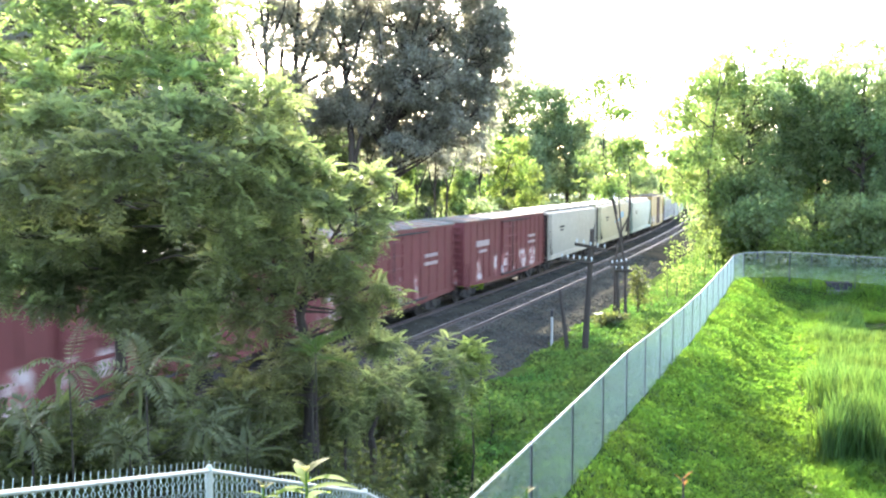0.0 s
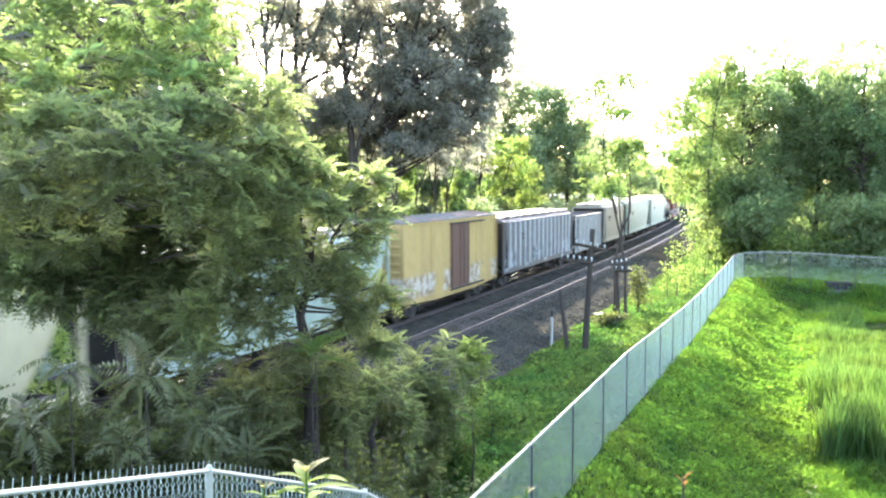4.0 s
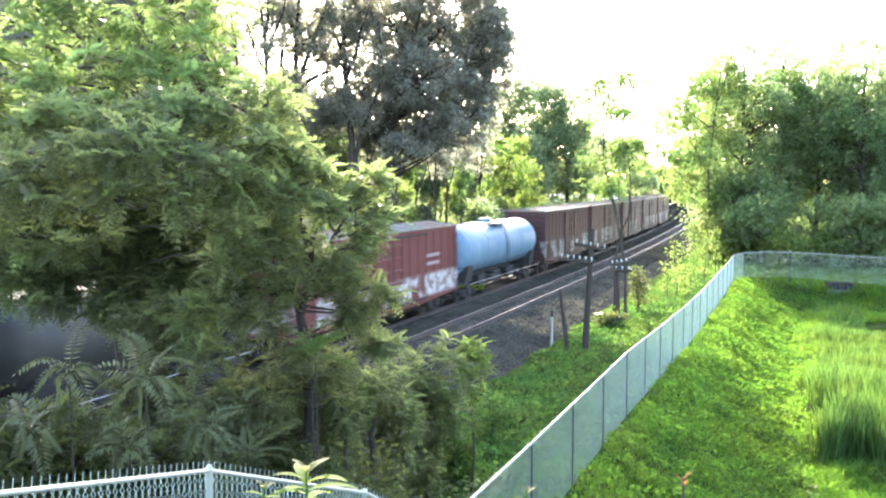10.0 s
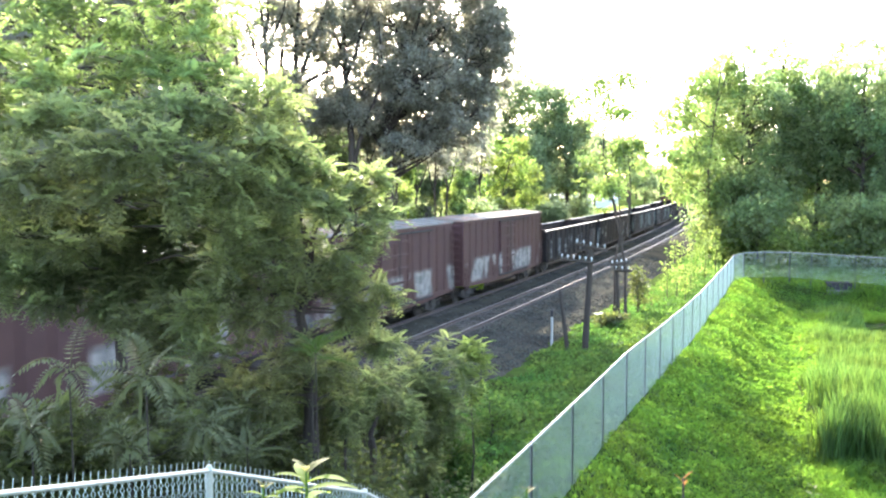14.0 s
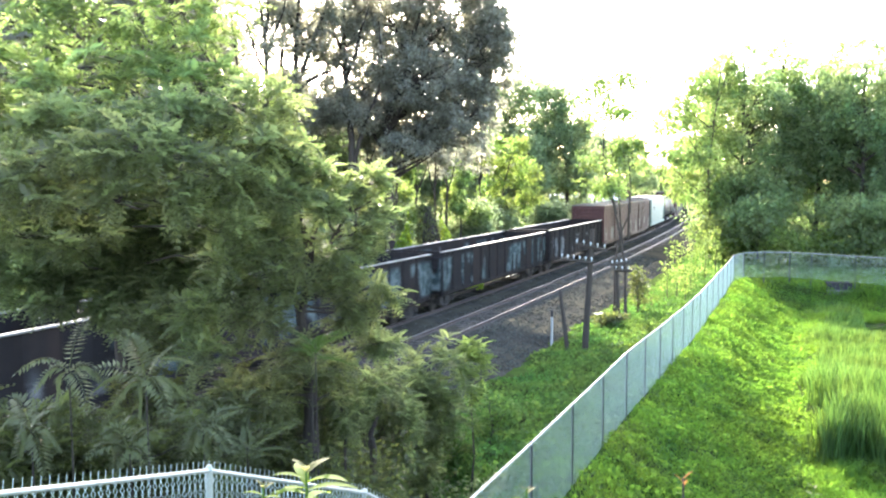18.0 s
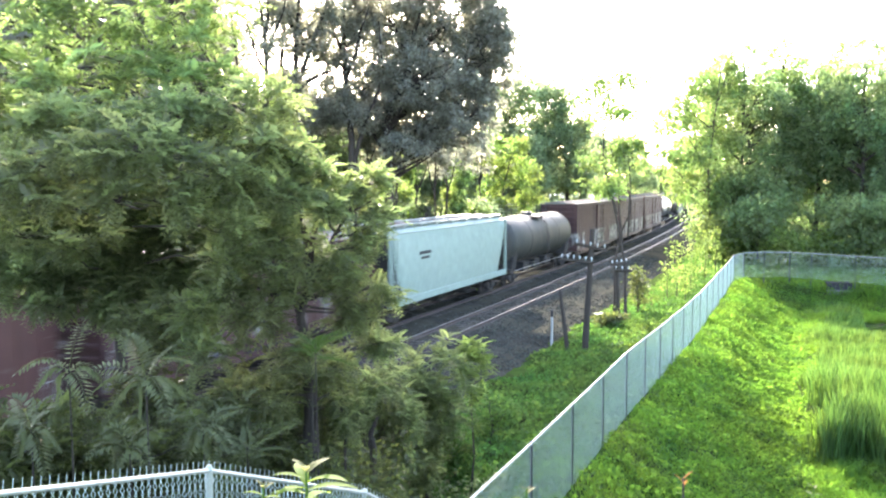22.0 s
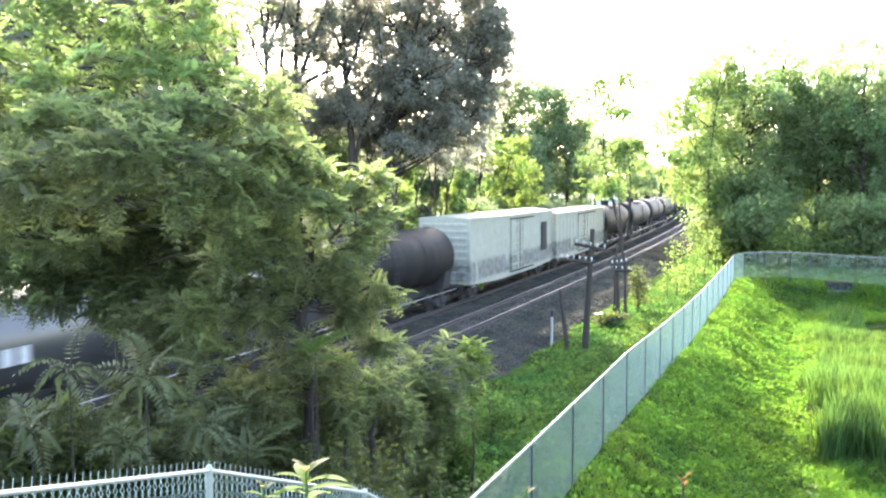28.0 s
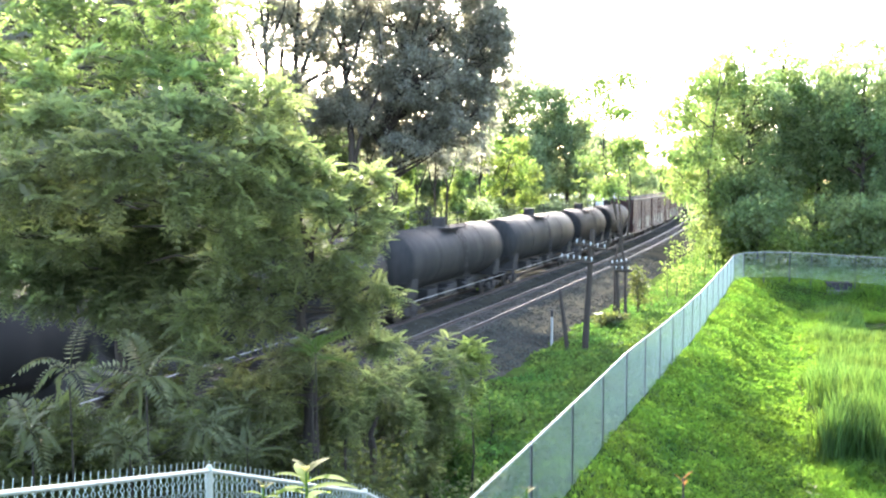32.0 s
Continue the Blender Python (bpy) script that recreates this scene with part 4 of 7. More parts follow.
def build_lower_left():
    """Saplings and bushes on the slope below the big tree."""
    rng = random.Random(8)

    def bush(name, px, top_py, d, rx, n_cl, per, leaf, foliage, seed, label, kind="simple", width=0.32, bottom=0.1, trunk_r=0.06, nl=7, cl=0.17):
        x = at_px(px, d)
        g = ground_z(x, d)
        h = max(0.8, 6.77 + (321 - top_py) * d / 1607.4 - g)
        rn = random.Random(seed)
        lobes = [(0, 0, h * 0.55, rx * 0.7, rx * 0.6, h * 0.36)]
        for i in range(nl):
            a = i * 2.4 + rn.uniform(-0.4, 0.4)
            z = h * rn.uniform(bottom + 0.1, 0.85)
            lobes.append((math.cos(a) * rx * rn.uniform(0.45, 0.8), math.sin(a) * rx * 0.6 * rn.uniform(0.4, 0.8), z, rx * 0.36, rx * 0.36, h * 0.14))
        if kind == "feathered":
            return bough_tree(name, pose(x, d, g), label, [lo[:4] + (lo[5] * 1.2,) for lo in lobes], bent(rn, h * 0.85, wob=0.08), (h * 0.05, h * 0.8), per, foliage, seed,
                              trunk_r=trunk_r, leaf=leaf, group="slope bushes", category="bush")
        tree(name, pose(x, d, g), label, lobes, bent(rn, h * 0.85, wob=0.08), (h * 0.1, h * 0.6), n_cl, per, cl, leaf, M_BARK, foliage, seed,
             kind=kind, trunk_r=trunk_r, width=width, group="slope bushes", category="bush")
    dense = "dense green bush below the tree in shade-darkened leaves"
    bush("bush", 655, 602, 16.6, 0.95, 0, 52, 0.66, L_NEAR, 20, "tall leafy green bush with arching sprays", kind="feathered", trunk_r=0.07, nl=10)
    bush("bush", 625, 660, 16.8, 0.85, 0, 52, 0.6, L_SHADED, 21, "tall dense green bush on the railway slope", kind="feathered", trunk_r=0.08)
    bush("bush", 756, 596, 18.6, 0.72, 0, 46, 0.85, L_NEAR, 22, "leafy bush with feathered leaves above the ballast", kind="feathered", trunk_r=0.06, bottom=0.4, nl=9)
    bush("bush", 728, 650, 18.6, 0.6, 0, 52, 0.7, L_NEAR, 37, "rounded leafy green bush", kind="feathered", trunk_r=0.05, nl=7)
    bush("bush", 834, 584, 19.8, 0.36, 0, 60, 0.72, L_SUNLIT, 23, "small sunlit yellow-green sprouts", kind="feathered", trunk_r=0.03, nl=5, bottom=0.6)
    bush("bush", 540, 600, 15.0, 1.1, 0, 58, 0.60, L_SHADED, 24, dense, kind="feathered", trunk_r=0.08)
    bush("bush", 430, 580, 13.8, 1.15, 0, 58, 0.62, L_SHADED, 25, dense, kind="feathered", trunk_r=0.08)
    bush("bush", 320, 590, 13.0, 1.0, 0, 58, 0.62, L_SHADED, 26, dense, kind="feathered")
    bush("bush", 360, 690, 12.2, 0.9, 0, 58, 0.70, L_FROND, 40, "dense grey-green bush on the slope", kind="feathered")
    bush("bush", 220, 725, 10.8, 1.0, 0, 58, 0.75, L_SHADED, 27, "low grey-green bush behind the fence", kind="feathered")
    bush("bush", 70, 740, 10.2, 1.0, 0, 58, 0.75, L_SHADED, 28, "low grey-green bush behind the fence", kind="feathered")
    bush("bush", -60, 700, 10.6, 0.9, 0, 58, 0.70, L_SHADED, 41, "low grey-green bush behind the fence", kind="feathered")
    bush("bush", 700, 690, 19.0, 0.85, 127, 30, 0.085, L_SHADED, 29, "shaded green bush at the foot of the slope", cl=0.27)
    bush("bush", 790, 730, 20.5, 0.7, 130, 26, 0.11, L_WEED, 30, "green bush beside the wire fence")
    bush("bush", 600, 730, 14.6, 0.8, 0, 58, 0.60, L_SHADED, 31, "small leafy bush behind the fence", kind="feathered")
    bush("bush", 480, 730, 13.9, 0.8, 0, 58, 0.60, L_SHADED, 32, "leafy bush behind the fence in shade-darkened leaves", kind="feathered")
    bush("bush", 690, 770, 18.6, 0.6, 82, 30, 0.085, L_SHADED, 42, "leafy bush behind the fence in shade-darkened leaves")
    bush("bush", 255, 600, 13.4, 0.75, 0, 58, 0.60, L_SHADED, 43, dense, kind="feathered")
    bush("bush", 150, 700, 11.6, 0.7, 0, 58, 0.70, L_SHADED, 44, "low grey-green bush behind the fence", kind="feathered")
    bush("bush", 1082, 586, 44.5, 0.8, 60, 26, 0.15, L_SHADED, 45, "dark green bush at the foot of the poles", trunk_r=0.05)
    bush("bush", 1132, 462, 49.0, 0.6, 36, 24, 0.15, L_SHADED, 46, "tall dull green shrub beside the old pole", trunk_r=0.05)
    bush("bush", 870, 700, 24.0, 0.7, 54, 24, 0.12, L_WEED, 34, "green weeds beside the ballast", cl=0.27)
    bush("bush", 556, 757, 12.6, 0.55, 82, 30, 0.085, L_SHADED, 33, "leafy bush behind the fence in shade-darkened leaves")
    bush("bush", 600, 650, 13.4, 0.42, 0, 60, 0.5, L_NEAR, 35, "leafy green bush beside a tree trunk", kind="feathered", bottom=0.4, nl=6, trunk_r=0.04)
    bush("bush", 650, 775, 13.6, 0.55, 67, 30, 0.085, L_SHADED, 36, "leafy bush behind the fence in shade-darkened leaves")
    # a bare stem with a dead twig among the bushes
    x = at_px(657, 14.2)
    g = ground_z(x, 14.2)
    t = thing("dead_sapling", pose(x, 14.2, g), "bare dark dead sapling with a pale twig", "dead tree")
    bm = bmesh.new()
    k = 14.2 / 1607.4
    z = [6.77 + (321 - b) * k - g for b in (800, 775, 745)]
    tube(bm, [(0, 0, -0.2), (0.01, 0, z[0]), (-0.03, 0, z[1]), (0.08, 0.05, z[2])], [0.06, 0.055, 0.045, 0.02], seg=8)
    part("trunk", bm, M_BARK, t, smooth=True)
    bm = bmesh.new()
    tube(bm, [(-0.05, -0.07, z[0]), (-0.06, -0.1, z[0] + 0.12), (-0.01, -0.1, z[1] - 0.02), (0.03, -0.1, z[1] + 0.08)], [0.012, 0.011, 0.009, 0.004], seg=5)
    part("twig", bm, M_POLE, t, "pale dead twig", smooth=True)
    # young ailanthus with long fronds
    build_fern_saplings()
    for k, (px, py, d, n, ln, lm) in enumerate(((430, 800, 11.4, 8, 0.6, L_FROND), (548, 655, 12.6, 9, 0.45, L_FROND), (555, 612, 12.4, 10, 0.42, L_WEED), (640, 690, 16.0, 9, 0.6, L_FROND), (490, 690, 13.4, 9, 0.6, L_FROND))):
        x = at_px(px, d)
        g = ground_z(x, d)
        h = 6.77 + (321 - py) * d / 1607.4 - g
        t = thing("ailanthus_sapling", pose(x, d, g), "young ailanthus sapling with long feathered green fronds", "sapling", "saplings")
        bm = bmesh.new()
        tube(bm, [(0, 0, -0.2), (0.03, 0, h * 0.5), (0, 0.02, h)], [0.016, 0.012, 0.007], seg=6)
        part("stem", bm, M_BARK, t, smooth=True)
        rg = np.random.default_rng(40 + k)
        for i in range(n):
            a = i * 2.39996 + rg.uniform(-0.3, 0.3)
            e = rg.uniform(0.1, 1.3)
            ax = np.array([[math.cos(a) * 1.0, math.sin(a) * 0.8, e]])
            v, f = pinnate_cloud(np.array([[0, 0, h - 0.02 * i]]), ax, np.array([ln / 0.80 * rg.uniform(0.8, 1.1)]), FROND_BIG, rg)
            part("frond", mesh_np("frond", v, f, lm), None, t)


def build_trees():
    rng = random.Random(4)

    def place(px, d):
        return at_px(px, d), d

    def proto(name, label, h, r, bottom, n_l, n_cl, per, leaf, foliage, seed, clump, px, d, rot=0.0, **kw):
        rn = random.Random(seed)
        x, y = place(px, d)
        return tree(name, pose(x, y, ground_z(x, y), 0, 0, rot), label, auto_lobes(rn, h, r, bottom, n_l), bent(rn, h * 0.9, kw.pop("lean", (0, 0)), wob=0.2), (bottom * 0.8, h * 0.8),
                    n_cl, per, clump, leaf, M_BARK, foliage, seed, core=kw.pop("core", 0.14), **kw)

    def again(ob, px, d, rot, s=1.0):
        x, y = place(px, d)
        return copy_thing(ob, pose(x, y, ground_z(x, y), 0, 0, rot))

    def hero(label, px, d, trunk_px, rows, n_cl, per, leaf, clump, foliage, seed, r, shell=0.35, core=0.18, stems=()):
        """A tree whose trunk and crown masses are set out one by one."""
        x, y = place(px, d)
        g = ground_z(x, y)
        k = d / 1607.4
        trunk = [(0, 0, -0.4)] + [(at_px(a, d) - x, 0.0, 6.77 + (321 - b) * k - g) for a, b in trunk_px]
        more = [[(at_px(a, d) - x, 0.15 * (j % 3 - 1) * i, 6.77 + (321 - b) * k - g) for i, (a, b) in enumerate(st)] for j, st in enumerate(stems)]
        return tree("tree", pose(x, y, g), label, px_lobes(x, y, g, [(a, b, d + dd, rx, rz) for a, b, dd, rx, rz in rows]), trunk, (trunk[1][2] * 0.7, trunk[-1][2] * 0.9),
                    n_cl, per, clump, leaf, M_BARK, foliage, seed, trunk_r=r, shell=shell, core=core, stems=more)

    # tall dark trees behind the railway
    # crown masses above the view (negative rise) are unseen, added to shade the slope
    slim = "tall slender tree with a sparse dark crown against the sky"
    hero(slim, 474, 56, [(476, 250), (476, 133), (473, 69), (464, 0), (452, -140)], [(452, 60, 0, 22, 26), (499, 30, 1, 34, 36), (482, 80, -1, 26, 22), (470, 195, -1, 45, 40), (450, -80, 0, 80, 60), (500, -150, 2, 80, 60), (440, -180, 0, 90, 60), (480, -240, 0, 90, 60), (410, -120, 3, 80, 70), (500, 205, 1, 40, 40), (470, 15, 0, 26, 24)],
         620, 60, 0.155, 0.30, L_HAZE_GREY, 52, 0.22, stems=([(475, 130), (462, 110), (447, 60), (436, 5), (425, -60)], [(473, 72), (479, 40), (480, 0), (492, -90)], [(474, 100), (490, 62), (505, 25), (512, -30)]))
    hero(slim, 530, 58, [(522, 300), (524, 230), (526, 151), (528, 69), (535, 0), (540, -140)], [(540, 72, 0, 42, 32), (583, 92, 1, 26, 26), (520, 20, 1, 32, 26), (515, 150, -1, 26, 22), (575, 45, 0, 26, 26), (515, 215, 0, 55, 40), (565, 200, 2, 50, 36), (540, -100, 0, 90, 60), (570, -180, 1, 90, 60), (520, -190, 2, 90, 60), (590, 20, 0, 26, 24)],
         760, 60, 0.155, 0.30, L_HAZE_GREY, 58, 0.30, stems=([(526, 155), (549, 105), (565, 62), (581, 27), (590, -40)], [(527, 165), (545, 148), (581, 131), (600, 128)], [(525, 190), (508, 150), (500, 110), (503, 60)], [(528, 80), (518, 40), (512, -10)]))
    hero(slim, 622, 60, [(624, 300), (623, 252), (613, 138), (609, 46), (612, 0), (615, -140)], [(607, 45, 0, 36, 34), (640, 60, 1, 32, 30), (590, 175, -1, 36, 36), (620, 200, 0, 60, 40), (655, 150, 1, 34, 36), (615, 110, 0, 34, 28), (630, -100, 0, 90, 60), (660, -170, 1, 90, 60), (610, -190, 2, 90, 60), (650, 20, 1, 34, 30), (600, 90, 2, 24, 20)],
         760, 60, 0.155, 0.30, L_HAZE_GREY, 59, 0.30, stems=([(626, 300), (636, 255), (650, 215), (670, 170), (680, 138), (673, 46)], [(613, 140), (632, 100), (640, 60), (655, 20)], [(612, 100), (596, 70), (588, 30), (590, -20)], [(618, 190), (596, 160), (585, 120)]))
    hero(slim, 505, 72, [(508, 250), (500, 120), (515, 0), (512, -60)], [(500, 60, 0, 45, 50), (520, 130, 1, 45, 45), (490, 200, 0, 50, 45), (540, 20, 1, 40, 50), (530, 210, 1, 50, 40)], 170, 54, 0.16, 0.36, L_HAZE_GREY, 81, 0.22)
    hero(slim, 575, 76, [(578, 250), (582, 120), (572, 0), (575, -60)], [(570, 90, 0, 40, 45), (590, 30, 1, 45, 50), (560, 170, 0, 50, 45), (600, 220, 1, 50, 40), (640, 20, 1, 40, 50)], 170, 54, 0.16, 0.36, L_HAZE_GREY, 82, 0.22)
    hero(slim, 652, 70, [(640, 250), (660, 150), (668, 40), (680, -40)], [(660, 120, 0, 40, 40), (680, 60, 1, 45, 50), (640, 190, 0, 45, 40), (690, 10, 1, 50, 40)], 170, 54, 0.16, 0.36, L_HAZE_GREY, 83, 0.2)
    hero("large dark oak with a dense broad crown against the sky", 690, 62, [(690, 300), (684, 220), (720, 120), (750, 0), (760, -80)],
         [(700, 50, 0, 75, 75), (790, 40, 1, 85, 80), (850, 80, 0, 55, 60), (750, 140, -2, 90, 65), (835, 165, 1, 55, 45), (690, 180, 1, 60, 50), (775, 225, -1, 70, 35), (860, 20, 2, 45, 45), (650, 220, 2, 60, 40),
          (740, -50, 0, 120, 60), (845, 215, 2, 40, 30), (720, 255, -3, 50, 25), (810, 110, 4, 80, 60), (720, 110, 4, 80, 70), (770, 190, 4, 90, 40), (885, 95, 0, 28, 40), (868, 50, 0, 34, 44), (893, 75, 1, 24, 40), (880, 130, 1, 34, 40), (858, 185, 0, 34, 36), (850, -10, 0, 50, 40), (800, 235, 0, 60, 26), (700, 225, 2, 50, 36)], 1350, 64, 0.16, 0.34, L_HAZE_GREY, 51, 0.34, core=0.34,
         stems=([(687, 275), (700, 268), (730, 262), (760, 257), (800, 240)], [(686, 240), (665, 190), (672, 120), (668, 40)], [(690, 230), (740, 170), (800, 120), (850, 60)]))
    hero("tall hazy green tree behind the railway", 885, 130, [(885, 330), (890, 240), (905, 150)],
         [(890, 190, 0, 40, 45), (930, 165, 2, 40, 38), (880, 260, 0, 45, 45), (930, 250, 1, 45, 45), (960, 215, 2, 30, 35), (900, 320, -1, 50, 45), (950, 310, 1, 35, 45)], 420, 64, 0.32, 0.72, L_HAZE_GREEN, 60, 0.3)
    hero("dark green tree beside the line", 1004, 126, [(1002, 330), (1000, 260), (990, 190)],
         [(975, 185, 0, 35, 35), (1010, 215, 2, 35, 35), (985, 250, 0, 45, 40), (1028, 260, 2, 26, 40), (1000, 310, 1, 45, 40), (1030, 320, 0, 25, 35)], 340, 60, 0.31, 0.7, L_HAZE_GREEN, 63, 0.28)
    big = proto("tree", "tall dark broad tree in the wood behind the railway", 25, 7.6, 4.5, 13, 420, 28, 0.40, L_HAZE_GREY, 64, 0.75, 250, 62, trunk_r=0.42, lean=(0.02, 0))
    for px, d, a in ((60, 57, 280), (160, 90, 90), (-60, 70, 140), (330, 72, 200)):
        again(big, px, d, a)
    mid = proto("tree", "green tree with a rounded leafy crown", 12.5, 4.6, 1.0, 12, 380, 28, 0.33, L_HAZE_GREEN, 53, 0.55, 560, 78, trunk_r=0.22)
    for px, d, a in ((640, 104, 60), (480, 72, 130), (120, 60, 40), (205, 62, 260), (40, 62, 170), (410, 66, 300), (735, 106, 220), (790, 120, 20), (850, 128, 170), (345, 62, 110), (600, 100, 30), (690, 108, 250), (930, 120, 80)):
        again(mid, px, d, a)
    dark = proto("tree", "dense dark green tree beside the line", 15, 4.8, 1.5, 11, 400, 28, 0.36, L_HAZE_GREEN, 54, 0.55, 1052, 168, trunk_r=0.26)
    for px, d, a in ((960, 160, 190), (880, 140, 300), (780, 120, 30), (520, 82, 70), (600, 90, 150)):
        again(dark, px, d, a)
    hero("sunlit yellow-green young tree behind the railway", 893, 90, [(893, 380), (890, 340), (898, 300), (905, 270)],
               [(872, 335, 0, 20, 32), (902, 300, 1, 30, 30), (932, 345, 0, 24, 34), (890, 372, -1, 34, 22), (940, 300, 2, 18, 22), (865, 290, 1, 18, 26), (915, 262, 0, 20, 20), (880, 250, 2, 16, 16)], 170, 40, 0.22, 0.34, L_SUNLIT, 55, 0.12, shell=0.2)
    lit2 = hero("ragged sunlit shrub behind the railway", 700, 67, [(702, 390), (705, 350), (698, 310)],
                [(690, 330, 0, 18, 26), (715, 350, 1, 22, 22), (722, 300, 0, 16, 18), (680, 372, 0, 24, 20), (730, 385, -1, 26, 18), (700, 285, 1, 14, 14)], 110, 36, 0.19, 0.26, L_LIT_WOOD, 91, 0.08, shell=0.2)
    for px, d, a in ((815, 76, 70), (470, 56, 200), (540, 60, 300), (640, 66, 120)):
        again(lit2, px, d, a)
    low = proto("bush", "low green thicket behind the railway", 4.2, 3.0, 0.1, 8, 200, 26, 0.24, L_HAZE_GREEN, 66, 0.42, 835, 82, trunk_r=0.08, group="thicket", category="bush")
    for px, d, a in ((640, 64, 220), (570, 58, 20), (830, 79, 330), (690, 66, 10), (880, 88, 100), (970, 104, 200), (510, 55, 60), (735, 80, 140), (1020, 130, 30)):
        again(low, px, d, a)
    tall = proto("tree", "slender dull green tree in the wood", 10.5, 2.4, 2.0, 7, 150, 26, 0.25, L_HAZE_GREEN, 67, 0.45, 800, 104, trunk_r=0.14)
    for px, d, a in ((840, 112, 220), (600, 66, 300), (560, 64, 90)):
        again(tall, px, d, a)
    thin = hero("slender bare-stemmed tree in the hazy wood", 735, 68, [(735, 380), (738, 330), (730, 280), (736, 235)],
                [(725, 262, 0, 22, 14), (750, 280, 1, 20, 12), (738, 238, 0, 26, 14), (715, 300, 0, 14, 10)], 40, 40, 0.19, 0.3, L_HAZE_GREY, 92, 0.13, shell=0.2,
                stems=([(736, 345), (752, 310), (760, 270), (768, 240)], [(738, 330), (722, 305), (712, 270)], [(733, 300), (745, 275), (748, 245)]))
    for px, d, a in ((790, 74, 60), (820, 79, 200), (700, 66, 310), (850, 86, 120), (770, 70, 250), (655, 64, 30)):
        again(thin, px, d, a)
    # far end of the corridor
    far_trees = []
    for px, d, a in ((1080, 230, 0), (1110, 240, 60), (1140, 250, 130), (1170, 262, 190), (1200, 275, 240), (1040, 215, 300), (1235, 260, 20), (1270, 230, 80), (1125, 300, 100), (1185, 320, 10), (1150, 330, 50)):
        far_trees.append((px, d, a))
    # wood right of the line, behind the fence
    wood_ = proto("tree", "leafy broad tree at the edge of the wood", 20.0, 6.2, 2.0, 22, 360, 66, 0.24, L_HAZE_WOOD, 56, 0.44, 1312, 84, trunk_r=0.28, shell=0.75)
    wood2 = proto("tree", "tall dull green tree in the wood", 18.8, 5.6, 0.8, 20, 330, 62, 0.25, L_HAZE_WOOD, 69, 0.44, 1445, 85, trunk_r=0.28, shell=0.75)
    wood3 = proto("tree", "rounded light green tree in the wood", 20.6, 5.2, 3.0, 18, 310, 62, 0.24, L_LIT_WOOD, 74, 0.42, 1380, 88, trunk_r=0.24, shell=0.75)
    for px, d, a in ((1525, 81, 150), (1650, 82, 310)):
        again(wood_, px, d, a)
    for px, d, a in ((1600, 83, 230), (1720, 80, 40)):
        again(wood2, px, d, a)
    for px, d, a in ((1480, 90, 60), (1570, 91, 200), (1262, 100, 330)):
        again(wood3, px, d, a)
    for px, d, a in far_trees:
        again(wood_ if a % 20 == 0 else mid, px, d, a)
    shrub = proto("bush", "shaded leafy shrub at the edge of the wood", 6.6, 3.4, 0.1, 12, 120, 40, 0.27, L_HAZE_WOOD, 65, 0.40, 1345, 76, trunk_r=0.09, group="wood edge shrubs", category="bush")
    for px, d, a in ((1510, 73, 150), (1600, 71, 200)):
        again(shrub, px, d, a)
    shrub3 = proto("bush", "tall leafy shrub at the edge of the wood", 9.4, 3.6, 0.4, 14, 130, 44, 0.27, L_HAZE_WOOD, 75, 0.42, 1290, 82, trunk_r=0.1, group="wood edge shrubs", category="bush", shell=0.7)
    for px, d, a in ((1350, 80, 200), (1585, 77, 140)):
        again(shrub3, px, d, a)
    shrub2 = proto("bush", "small leafy shrub behind the far fence", 3.4, 2.2, 0.1, 9, 70, 34, 0.25, L_SUNLIT, 68, 0.36, 1385, 73, trunk_r=0.06, group="wood edge shrubs", category="bush")
    for px, d, a in ((1465, 73, 60), (1555, 72, 130), (1300, 78, 220), (1640, 70, 300)):
        again(shrub2, px, d, a)
    hero("edge tree with airy sunlit outer branches", 1256, 80, [(1256, 380), (1252, 300), (1262, 200), (1270, 130)],
         [(1205, 190, 0, 35, 28), (1178, 215, 1, 26, 22), (1235, 150, 0, 35, 30), (1180, 290, 0, 26, 32), (1225, 260, -1, 40, 40), (1200, 330, 0, 24, 30), (1262, 220, 1, 50, 60), (1250, 330, 0, 40, 50),
          (1268, 400, -1, 36, 40), (1240, 420, 0, 22, 30), (1280, 140, 2, 40, 36)], 430, 38, 0.20, 0.42, L_LIT_WOOD, 57, 0.17)
    # thin trees between the poles and the line
    d = 47.5
    x = at_px(1108, d)
    g = ground_z(x, d)

    def L(px, py, rx, rz):
        return (at_px(px, d) - x, rng.uniform(-0.6, 0.6), 6.77 + (321 - py) * d / 1607.4 - g, rx, rx, rz)
    def T(*pts):
        return [(at_px(a, d) - x, 0.1 * i, 6.77 + (321 - b) * d / 1607.4 - g) for i, (a, b) in enumerate(pts)]
    stems = [T((1102, 430), (1096, 360), (1094, 300), (1080, 262), (1074, 225)), T((1092, 380), (1080, 330), (1068, 285), (1062, 240)), T((1112, 420), (1114, 350), (1106, 290), (1102, 258))]
